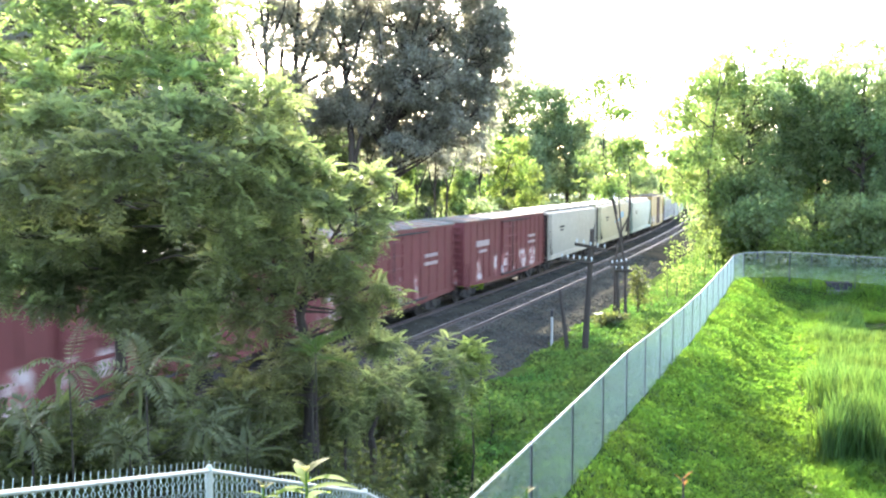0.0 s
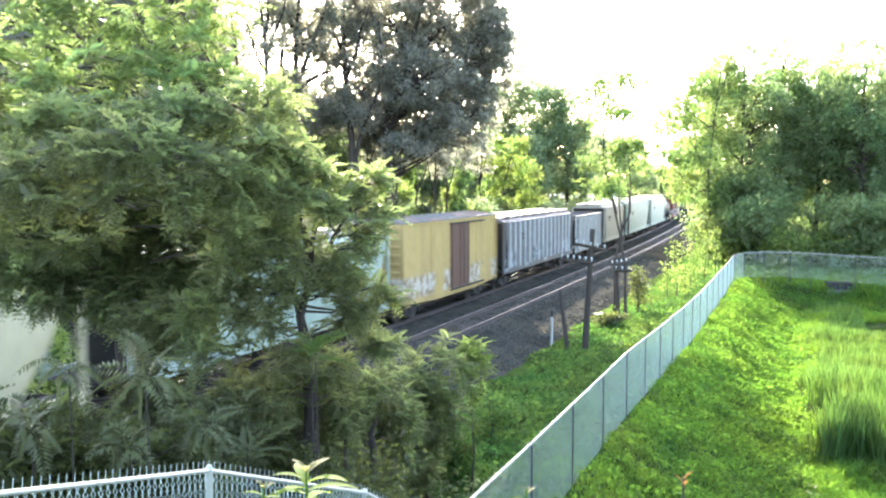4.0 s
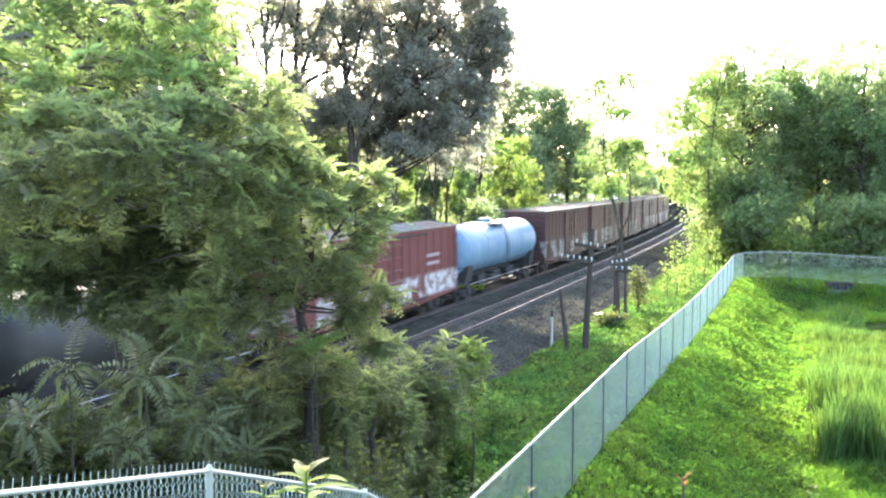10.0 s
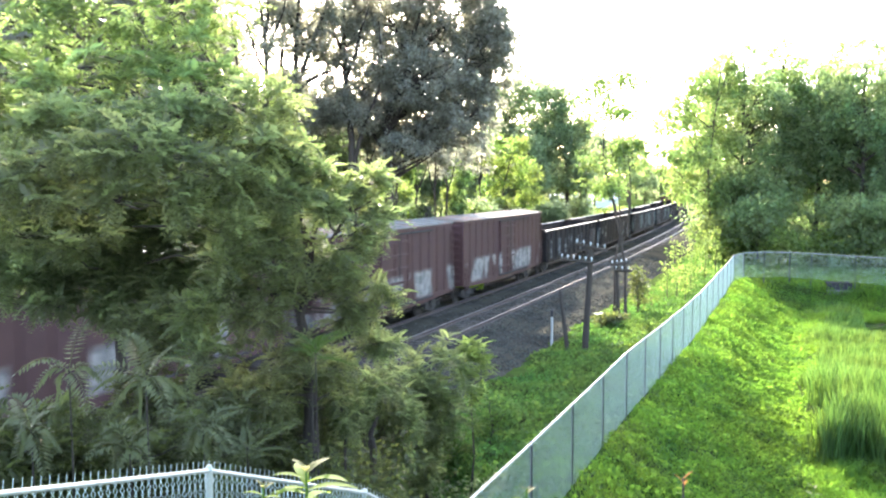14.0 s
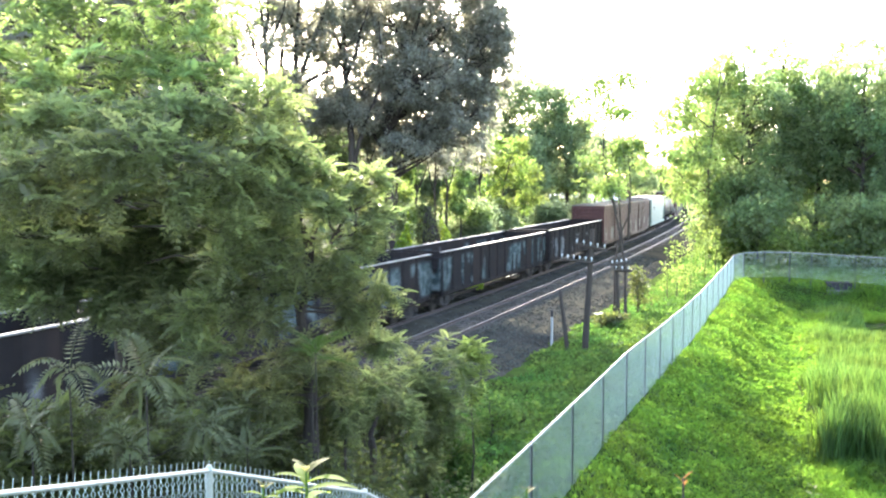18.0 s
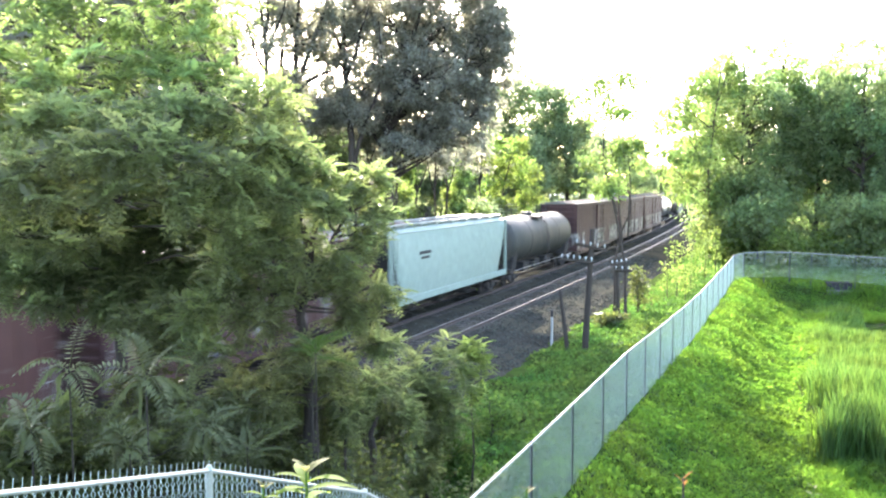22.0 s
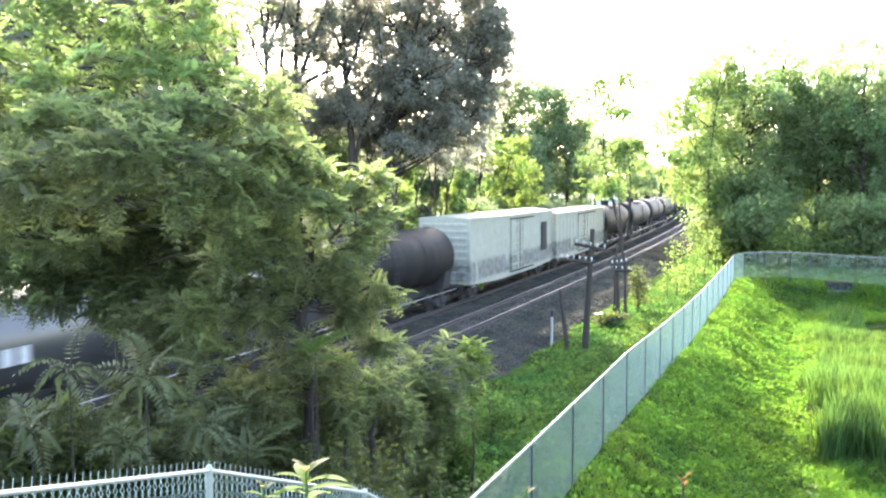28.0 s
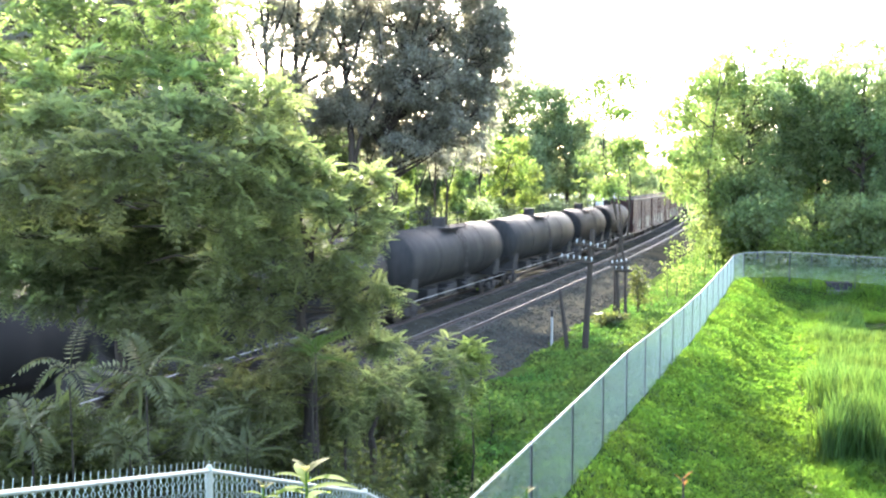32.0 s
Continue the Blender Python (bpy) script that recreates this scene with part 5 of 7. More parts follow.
    tree("tree", pose(x, d, g), "thin sparse tree with a few leafy tufts", [L(1045, 152, 0.75, 0.42), L(1024, 172, 0.55, 0.35), L(1095, 140, 0.6, 0.3), L(1122, 152, 0.5, 0.22), L(1070, 180, 0.7, 0.35), L(1105, 150, 0.5, 0.3), L(1062, 160, 0.5, 0.3), L(1085, 200, 0.6, 0.3), L(1105, 196, 0.7, 0.35), L(1120, 212, 0.4, 0.22), L(1050, 205, 0.4, 0.3),
         L(1062, 322, 0.8, 0.6), L(1040, 295, 0.6, 0.5), L(1085, 300, 0.4, 0.4), L(1170, 222, 0.6, 0.3), L(1150, 250, 0.4, 0.3), L(1140, 285, 0.5, 0.5)],
         [(0.05, 0, -0.3), (0, 0, 2.5), (-0.25, 0, 4.2), (-0.7, 0, 6.2), (-1.25, 0, 8.2), (-1.2, 0, 10.2), (-0.9, 0, 12.2)], (4.0, 10.0), 130, 22, 0.26, 0.22, M_BARK, L_LIT_WOOD, 61, trunk_r=0.085, stems=stems)
    tree("tree", pose(x - 0.45, d + 0.4, g), "thin forked trunk with few leaves", [L(1110, 265, 0.4, 0.4), L(1135, 255, 0.4, 0.35), L(1100, 330, 0.3, 0.4)],
         [(0, 0, -0.3), (-0.02, 0, 3.0), (0.3, 0, 4.6), (0.75, 0, 5.6), (0.72, 0, 7.4), (0.55, 0, 9.0)], (4.5, 7.5), 24, 60, 0.26, 0.18, M_BARK, L_LIT_WOOD, 62, trunk_r=0.07)
    # saplings by the far fence
    for k, (px, py, dd) in enumerate(((1200, 420, 55), (1184, 446, 55), (1225, 430, 58), (1250, 410, 62), (1268, 390, 64), (1215, 470, 52))):
        xx = at_px(px, dd)
        gg = ground_z(xx, dd)
        h = 6.77 + (321 - py) * dd / 1607.4 - gg
        rn = random.Random(70 + k)
        tree("sapling", pose(xx, dd, gg), "slim yellow-green sapling by the fence", [(rn.uniform(-0.15, 0.15), 0, h * f, 0.33, 0.33, h * 0.12) for f in (0.3, 0.5, 0.7, 0.88)],
             bent(rn, h, wob=0.05), (h * 0.2, h * 0.8), 16, 14, 0.17, 0.14, M_BARK, L_SUNLIT, 70 + k, trunk_r=0.035, group="saplings", category="sapling")


def build_vine_stump():
    d = 58.5
    x = at_px(768, d)
    g = ground_z(x, d)
    t = thing("tree_stump", pose(x, d, g), "broken dark tree stump overgrown with ivy and sunlit vines", "stump")
    bm = bmesh.new()
    tube(bm, [(0, 0, -0.3), (0.02, 0, 1.8), (-0.2, 0, 4.1), (-0.45, 0, 5.9)], [0.95, 0.8, 0.55, 0.22], seg=10)
    part("trunk", bm, M_BARK, t, smooth=True)
    rng = np.random.default_rng(90)
    n = 2600
    a, z = rng.uniform(0, 6.28, n), rng.uniform(0, 6.0, n)
    r = np.clip(1.15 - 0.13 * z, 0.3, 2) + rng.normal(0, 0.10, n)
    P = np.stack([np.cos(a) * r - 0.09 * z, np.sin(a) * r, z], 1)
    v, f = leaf_cloud(P, P * np.array([1, 1, 0]) + rng.normal(0, 0.6, (n, 3)), rng.uniform(0.10, 0.22, n), 0.4, rng)
    part("ivy", mesh_np("ivy", v, f, L_SHADED), None, t, "dark ivy")
    # vines take a brightened leaf colour in place of sun falling on them
    n = 5200
    sd = rng.choice([-1, 1], n)
    u = rng.uniform(0, 1, n)
    z = rng.uniform(0, 1, n) * (5.8 - 3.9 * u ** 0.6)
    P = np.stack([sd * (0.85 + 2.3 * u) - 0.09 * z - 0.25 * (sd < 0) * (z > 2.5), rng.normal(0, 0.35, n) - 0.1, z], 1)
    v, f = leaf_cloud(P, rng.normal(0, 1, (n, 3)), rng.uniform(0.13, 0.28, n), 0.4, rng)
    part("vines", mesh_np("vines", v, f, L_YG), None, t, "sunlit yellow-green vines")


# ---------------------------------------------------------------- grass, weeds, cattails
def scatter_so(rng, n, s0, s1, o0, o1):
    s, o = rng.uniform(s0, s1, n), rng.uniform(o0, o1, n)
    x = np.interp(s, _s, _x) - np.cos(np.interp(s, _s, _h)) * o
    y = np.interp(s, _s, _y) + np.sin(np.interp(s, _s, _h)) * o
    return x, y


def blades(x, y, h, w, rng, bend=0.35, seg=2):
    """Grass-like blades standing on the ground, tapered, bending over."""
    n = len(x)
    z = terrain(x, y)
    a = rng.uniform(0, 6.283, n)
    b = rng.uniform(0, 6.283, n)
    dx, dy = np.cos(a), np.sin(a)
    bx, by = np.cos(b) * bend * h, np.sin(b) * bend * h
    V = []
    for k in range(seg):
        t = k / seg
        ww = w * (1 - 0.5 * t)
        cx, cy, cz = x + bx * t * t, y + by * t * t, z - 0.03 + h * t
        V += [np.stack([cx - dx * ww, cy - dy * ww, cz], 1), np.stack([cx + dx * ww, cy + dy * ww, cz], 1)]
    V.append(np.stack([x + bx, y + by, z + h * (1 - 0.2 * bend)], 1))
    k = 2 * seg + 1
    v = np.stack(V, 1).reshape(-1, 3)
    base = (np.arange(n) * k)[:, None]
    f = []
    for j in range(seg - 1):
        f += [base + np.array([[2 * j, 2 * j + 1, 2 * j + 3]]), base + np.array([[2 * j, 2 * j + 3, 2 * j + 2]])]
    f.append(base + np.array([[k - 3, k - 2, k - 1]]))
    return v, np.concatenate(f)


def patchy(x, y, sc, seed):
    return 0.5 + 0.5 * np.sin(x * sc + seed) * np.cos(y * sc * 1.3 + seed * 2) + 0.25 * np.sin((x + y) * sc * 2.7 + seed)


def build_greens():
    rng = np.random.default_rng(17)
    # mown-looking bank right of the fence
    x, y = scatter_so(rng, 270000, 12, 74, -13, 4.35)
    s, o = so_np(x, y)
    keep = (o > -1.2) | (s < 32.5) | (s > 62)
    x, y, s, o = x[keep], y[keep], s[keep], o[keep]
    tuft = np.clip(patchy(x, y, 1.3, 1.0) * 0.7 + patchy(x, y, 3.1, 5.0) * 0.5 - 0.1, 0.05, 1.3)
    h = (0.09 + 0.34 * tuft ** 1.5 * rng.uniform(0.6, 1.0, len(x))) * np.where(o < -0.5, 1.8, 1.0)
    v, f = blades(x, y, h, rng.uniform(0.009, 0.022, len(x)), rng, bend=0.8)
    tagged(new("bank_grass", mesh_np("bank_grass", v, f, L_GRASS)), "short tufted green grass on the bank", "grass", kind="stuff")
    # low broad leaves amongst it
    x, y = scatter_so(rng, 42000, 12, 74, -0.4, 4.3)
    keep = patchy(x, y, 0.8, 4.0) > 0.35
    x, y = x[keep], y[keep]
    P = np.stack([x, y, terrain(x, y) + rng.uniform(0.03, 0.22, len(x))], 1)
    v, f = leaf_cloud(P, rng.normal(0, 1, P.shape) * np.array([1, 1, 0.35]) + np.array([0, 0, 0.2]), rng.uniform(0.04, 0.12, len(x)), 0.38, rng)
    tagged(new("bank_weeds", mesh_np("bank_weeds", v, f, L_WEED)), "low broad-leaved weeds on the bank", "weeds", kind="stuff")
    # cushions of creeping weeds on the bank, leaves thickest on their domes
    n, k = 1500, 62
    cx, cy = scatter_so(rng, n, 12, 66, -1.0, 4.2)
    cr = rng.uniform(0.22, 0.62, n)
    d = unit(rng.normal(size=(n, k, 3)) + np.array([0, 0, 0.6]))
    d[..., 2] = np.abs(d[..., 2])
    q = d * cr[:, None, None] * np.array([1.15, 1.15, 0.5]) * rng.uniform(0.75, 1.08, (n, k, 1))
    q[..., 0] += cx[:, None]
    q[..., 1] += cy[:, None]
    q[..., 2] += terrain(cx, cy)[:, None] - 0.02
    q, d = q.reshape(-1, 3), d.reshape(-1, 3)
    v, f = leaf_cloud(q, d * 0.5 + rng.normal(0, 0.7, d.shape), rng.uniform(0.06, 0.15, len(q)), 0.40, rng)
    tagged(new("weed_cushions", mesh_np("weed_cushions", v, f, L_CREEP)), "rounded cushions of creeping green weeds on the bank", "weeds", kind="stuff")
    # weeds between fence and ballast
    x, y = scatter_so(rng, 70000, 12, 120, 4.5, 11.0)
    s, o = so_np(x, y)
    keep = (o < 10.2 + 0.5 * np.sin(s * 0.9) + 0.4 * np.sin(s * 2.3)) & ((patchy(x, y, 0.9, 2.0) > 0.1) | (o < 9)) & ((s < 56) | (o < 9.0 + 0.4 * np.sin(s * 1.3)))
    x, y, o = x[keep], y[keep], o[keep]
    h = (0.12 + 0.5 * np.clip(patchy(x, y, 0.9, 6.0), 0, 1.2) * rng.uniform(0.3, 1.0, len(x))) * np.clip((10.3 - o) / 2.8, 0.2, 1)
    P = np.stack([x, y, terrain(x, y) + h * rng.uniform(0.2, 1, len(x))], 1)
    v, f = leaf_cloud(P, rng.normal(0, 1, P.shape) * np.array([1, 1, 0.5]) + np.array([0, 0, 0.1]), rng.uniform(0.08, 0.22, len(x)), 0.36, rng)
    tagged(new("line_side_weeds", mesh_np("line_side_weeds", v, f, L_WEED)), "leafy green weeds between fence and ballast", "weeds", kind="stuff")
    x, y = scatter_so(rng, 32000, 12, 110, 4.45, 9.6)
    v, f = blades(x, y, rng.uniform(0.15, 0.42, len(x)), rng.uniform(0.008, 0.02, len(x)), rng, bend=0.6)
    tagged(new("line_side_grass", mesh_np("line_side_grass", v, f, L_WEED)), "tall wild grass along the fence", "grass", kind="stuff")
    # cattails
    x, y = scatter_so(rng, 54000, 27, 67, -14.5, 0.8)
    s, o = so_np(x, y)
    edge = -0.7 + 0.5 * np.sin(s * 0.5) + 0.4 * np.sin(s * 1.7)
    front = 31.0 + 0.8 * np.sin(o * 1.1) + 0.5 * np.sin(o * 2.9)
    keep = (o < edge) & (s > front) & ((s < 41) | (patchy(x, y, 0.6, 9.0) > 0.0)) & ~((s > 57) & (o > -12.0) & (o < -3.5))
    x, y, s, o = x[keep], y[keep], s[keep], o[keep]
    clump = np.clip(patchy(x, y, 0.42, 3.0), 0, 1)
    tall = smooth_np(44, 37, s)
    h = (0.6 + 0.6 * clump + 1.2 * tall) * rng.uniform(0.65, 1.08, len(x)) * np.where(s > 55, 0.6, 1.0) * (0.6 + 0.4 * smooth_np(0.3, -1.0, o))
    v, f = blades(x, y, h, rng.uniform(0.016, 0.034, len(x)), rng, bend=0.2, seg=4)
    # the thick front of the stand
    x, y = scatter_so(rng, 24000, 29.5, 35, -14.5, 0.5)
    s, o = so_np(x, y)
    front = 31.0 + 0.8 * np.sin(o * 1.1) + 0.5 * np.sin(o * 2.9)
    keep = (o < -0.9 + 0.5 * np.sin(s * 0.5)) & (s > front - 0.15) & (s < front + 2.2)
    x, y = x[keep], y[keep]
    v2, f2 = blades(x, y, rng.uniform(0.9, 2.45, len(x)) * (0.7 + 0.3 * np.clip(patchy(x, y, 1.1, 2.0), 0, 1)), rng.uniform(0.018, 0.034, len(x)), rng, bend=0.2, seg=4)
    v, f = np.concatenate([v, v2]), np.concatenate([f, f2 + len(v)])
    tagged(new("cattails", mesh_np("cattails", v, f, L_CAT)), "dense tall green cattails in the pond", "cattails", kind="stuff")
    # vines and weeds on the bank behind the railway
    x, y = scatter_so(rng, 52000, 15, 190, 22.6, 31)
    s, o = so_np(x, y)
    h = (0.2 + 1.1 * np.clip(patchy(x, y, 0.5, 7.0), 0, 1.2)) * np.clip((o - 22.4) / 3, 0.15, 1)
    P = np.stack([x, y, terrain(x, y) + h * rng.uniform(0.1, 1, len(x))], 1)
    v, f = leaf_cloud(P, rng.normal(0, 1, P.shape) + np.array([0, -0.3, 0.2]), rng.uniform(0.14, 0.34, len(x)), 0.38, rng)
    tagged(new("bank_vines", mesh_np("bank_vines", v, f, L_SUNLIT)), "sunlit yellow-green vines covering the far bank", "vines", kind="stuff")
    # weeds at the foot of the wood and on the viewer's slope
    x, y = scatter_so(rng, 26000, 68, 92, -30, 9.5)
    P = np.stack([x, y, terrain(x, y) + rng.uniform(0.0, 0.7, len(x))], 1)
    v, f = leaf_cloud(P, rng.normal(0, 1, P.shape), rng.uniform(0.12, 0.28, len(x)), 0.38, rng)
    tagged(new("wood_edge_weeds", mesh_np("wood_edge_weeds", v, f, L_WEED)), "leafy undergrowth at the edge of the wood", "weeds", kind="stuff")
    x, y = rng.uniform(-9, 3.0, 26000), rng.uniform(6, 20, 26000)
    s, o = so_np(x, y)
    keep = (o < 10.3) & (x < -2.15 + 0.30 * (y - 7.3))
    x, y = x[keep], y[keep]
    P = np.stack([x, y, terrain(x, y) + rng.uniform(0.0, 0.45, len(x))], 1)
    v, f = leaf_cloud(P, rng.normal(0, 1, P.shape) * np.array([1, 1, 0.5]), rng.uniform(0.06, 0.16, len(x)), 0.36, rng)
    tagged(new("slope_undergrowth", mesh_np("slope_undergrowth", v, f, L_NEAR)), "low green undergrowth on the shaded slope", "weeds", kind="stuff")


def build_near_tips():
    """Leafy plant tips in front of the fences, close to the viewer."""
    for name, px, py, d, n, ln, m, label, seed in (
            ("pokeweed", 536, 838, 3.6, 22, 0.185, L_YG, "pale green and cream leafy plant tip", 1),
            ("pokeweed", 458, 868, 3.7, 6, 0.10, L_YG, "small green leafy plant tip", 2),
            ("pokeweed", 935, 876, 3.4, 6, 0.07, L_YG, "pale leafy plant tip", 3),
            ("sumac_tip", 1218, 858, 3.5, 18, 0.085, L_RED, "orange-red sumac shoot tip", 4),
            ("pokeweed", 1455, 872, 6.0, 8, 0.08, L_SUNLIT, "bright green plant tip", 5)):
        x = at_px(px, d)
        g = ground_z(x, d)
        top = 6.77 + (321 - py) * d / 1607.4
        t = thing(name, pose(x, d, g), label, "plant", "slope plants")
        rng = np.random.default_rng(100 + seed)
        bm = bmesh.new()
        hh = top - g
        tube(bm, [(0.05, 0, -0.1), (0.03, 0, hh * 0.5), (0, 0, hh)], [0.012, 0.009, 0.004], seg=6)
        part("stem", bm, M_BARK if m is L_RED else L_WEED, t, smooth=True)
        if m is L_RED:
            for i in range(7):
                a = i * 2.4
                v, f = pinnate_cloud(np.array([[0, 0, hh - 0.01 * i]]), np.array([[math.cos(a), math.sin(a), 1.6 - 0.25 * i]]), np.array([0.055 * rng.uniform(0.7, 1.0)]), FROND_BIG, rng)
                part("frond", mesh_np("frond", v, f, L_RED if i < 4 else L_YG), None, t)
            continue
        for i in range(n):
            a = i * 2.4
            z = hh - (0.008 * i if i < 4 else 0.012 * i)
            ax = Vector((math.cos(a), 0.7 * math.sin(a), 0.75 - 0.06 * i)).normalized()
            side = ax.cross(Vector((0, 0, 1))).normalized()
            up = side.cross(ax)
            l2 = ln * rng.uniform(0.75, 1.15) * (0.45 + 0.6 * min(1, i / 5))
            bm = bmesh.new()
            c = Vector((0, 0, z))
            spine, le, ri = [], [], []
            for k in range(6):
                tt = k / 5
                w = l2 * 0.13 * math.sin(math.pi * min(1, tt * 0.93 + 0.05)) ** 0.8
                q = c + ax * l2 * tt - Vector((0, 0, l2 * 0.3 * tt * tt))
                spine.append(bm.verts.new(q))
                le.append(bm.verts.new(q + side * w + up * w * 0.3))
                ri.append(bm.verts.new(q - side * w + up * w * 0.3))
            for k in range(5):
                bm.faces.new((spine[k], spine[k + 1], le[k + 1], le[k]))
                bm.faces.new((spine[k + 1], spine[k], ri[k], ri[k + 1]))
            part("leaf", bm, m if i > 3 or m is L_RED else L_POKE, t, smooth=True)
# ---------------------------------------------------------------- the freight train
HALF_W = 1.56
P_RED = car_paint("red_boxcar_paint", (0.105, 0.024, 0.025), amount=0.12, tag=(0.45, 0.38, 0.36), tag2=(0.25, 0.10, 0.09))
P_RED2 = car_paint("red_boxcar_paint_tagged", (0.115, 0.03, 0.028), amount=0.75, tag=(0.50, 0.47, 0.45), tag2=(0.2, 0.16, 0.15), top=2.3)
P_BROWN = car_paint("brown_boxcar_paint", (0.047, 0.021, 0.021), amount=0.36, tag=(0.25, 0.235, 0.215), tag2=(0.13, 0.13, 0.12), top=2.5)
P_BROWN2 = car_paint("dark_brown_boxcar_paint", (0.046, 0.023, 0.022), amount=0.45, tag=(0.28, 0.265, 0.24), tag2=(0.12, 0.12, 0.11), top=2.6)
P_RB = car_paint("red_brown_boxcar_paint", (0.068, 0.028, 0.025), amount=0.45, tag=(0.26, 0.25, 0.24), tag2=(0.13, 0.11, 0.10), top=2.4)
P_TAN = car_paint("ochre_boxcar_paint", (0.34, 0.24, 0.09), amount=0.5, tag=(0.42, 0.38, 0.33), tag2=(0.2, 0.15, 0.1), top=2.3)
P_DOOR = car_paint("brown_door_paint", (0.10, 0.055, 0.04), rusty=0.5)
P_GREYHOP = car_paint("pale_grey_hopper_paint", (0.27, 0.25, 0.20), rusty=0.28, rust=(0.2, 0.16, 0.13))
P_CREAM = car_paint("cream_hopper_paint", (0.38, 0.345, 0.215), rusty=0.25, rust=(0.28, 0.22, 0.15))
P_GREEN = car_paint("pale_green_hopper_paint", (0.245, 0.305, 0.245), rusty=0.18, rust=(0.2, 0.2, 0.18))
P_TEAL = car_paint("pale_teal_hopper_paint", (0.225, 0.285, 0.24), rusty=0.15, rust=(0.2, 0.22, 0.2))
P_RIB = car_paint("grey_ribbed_hopper_paint", (0.30, 0.315, 0.31), rusty=0.5, rust=(0.14, 0.11, 0.09), amount=0.3, tag=(0.1, 0.1, 0.1), tag2=(0.2, 0.25, 0.25))
P_RIBDARK = car_paint("rusty_hopper_panels", (0.10, 0.095, 0.09), rusty=0.7, rust=(0.07, 0.045, 0.035), amount=0.2, tag=(0.3, 0.32, 0.32), tag2=(0.06, 0.06, 0.06))
P_GON = car_paint("black_gondola_paint", (0.017, 0.0155, 0.0155), spec=0.05, rough=0.8, rusty=0.35, rust=(0.05, 0.03, 0.022), amount=0.3, tag=(0.11, 0.135, 0.13), tag2=(0.04, 0.06, 0.06), top=2.9)
P_GON2 = car_paint("black_gondola_paint_plain", (0.017, 0.0155, 0.0155), spec=0.05, rough=0.8, rusty=0.35, rust=(0.05, 0.03, 0.022), amount=0.07, tag=(0.18, 0.185, 0.18), tag2=(0.06, 0.065, 0.065), top=2.6)
P_TGREY = car_paint("grey_tank_paint", (0.034, 0.036, 0.032), rusty=0.3, rough=0.6, rust=(0.12, 0.09, 0.07))
P_TSHINE = car_paint("glossy_grey_tank_paint", (0.035, 0.035, 0.036), rusty=0.1, rough=0.34, spec=0.7, rust=(0.07, 0.06, 0.05))
P_TBLUE = car_paint("blue_tank_paint", (0.10, 0.175, 0.245), rusty=0.2, rough=0.5, rust=(0.35, 0.42, 0.45))
P_TBLACK = car_paint("black_tank_paint", (0.012, 0.0115, 0.0115), rusty=0.12, rough=0.65, spec=0.08, rust=(0.12, 0.1, 0.09))
P_TDARK = car_paint("dark_grey_tank_paint", (0.02, 0.02, 0.02), rusty=0.15, rough=0.62, spec=0.1, rust=(0.16, 0.14, 0.12))
P_WHITE = car_paint("white_reefer_paint", (0.28, 0.275, 0.22), rusty=0.25, rust=(0.3, 0.28, 0.25), amount=0.9, tag=(0.17, 0.17, 0.155), tag2=(0.09, 0.09, 0.08), top=2.35)
P_CHORD = mat("pale_top_chord", (0.24, 0.235, 0.225), rough=0.45, metal=0.4, var=0.3, scale=1.5, fine=15)
P_STRIPE = mat("blue_stripe_paint", (0.10, 0.28, 0.46), rough=0.6, var=0.15)
P_PALE = mat("pale_lettering", (0.45, 0.45, 0.44), rough=0.6, var=0.2, scale=8)
P_LETTER = mat("faded_white_lettering", (0.26, 0.2, 0.19), rough=0.7, var=0.3, scale=8)

SHARED = {}


def shared(key, build, material, smooth=False):
    """One mesh for all alike parts."""
    if key not in SHARED:
        bm = bmesh.new()
        build(bm)
        bmesh.ops.recalc_face_normals(bm, faces=bm.faces)
        me = bpy.data.meshes.new(key)
        bm.to_mesh(me)
        bm.free()
        me.materials.append(material)
        if smooth:
            me.shade_smooth()
            me.set_sharp_from_angle(angle=radians(40))
        SHARED[key] = me
    return SHARED[key]


def wheel_mesh(bm):
    prof = [(-0.07, 0.455), (-0.045, 0.45), (-0.04, 0.42), (0.065, 0.415), (0.065, 0.36), (0.02, 0.33), (0.03, 0.12), (0.08, 0.10), (0.08, 0.0)]
    seg = 20
    rings = [[bm.verts.new((r * math.cos(2 * math.pi * k / seg), y, r * math.sin(2 * math.pi * k / seg))) for k in range(seg)] for y, r in prof[:-1]]
    for a, b in zip(rings, rings[1:]):
        for k in range(seg):
            j = (k + 1) % seg
            bm.faces.new((a[k], a[j], b[j], b[k]))
    bm.faces.new(rings[0])
    bm.faces.new(rings[-1][::-1])


def side_frame_mesh(bm):
    """Cast truck side: an arched frame with spring opening and bearing ends."""
    out = [(-1.15, 0.40), (-1.15, 0.56), (-0.75, 0.66), (0.75, 0.66), (1.15, 0.56), (1.15, 0.40), (0.72, 0.36), (0.42, 0.20), (-0.42, 0.20), (-0.72, 0.36)]
    loft(bm, [[(x, -0.07, z) for x, z in out], [(x, 0.07, z) for x, z in out]])
    for x in (-0.89, 0.89):
        rod(bm, (x, 0.04, 0.45), (x, 0.16, 0.45), 0.12, seg=10)
    for x in (-0.16, 0.0, 0.16):
        rod(bm, (x, 0.09, 0.27), (x, 0.09, 0.55), 0.06, seg=8)


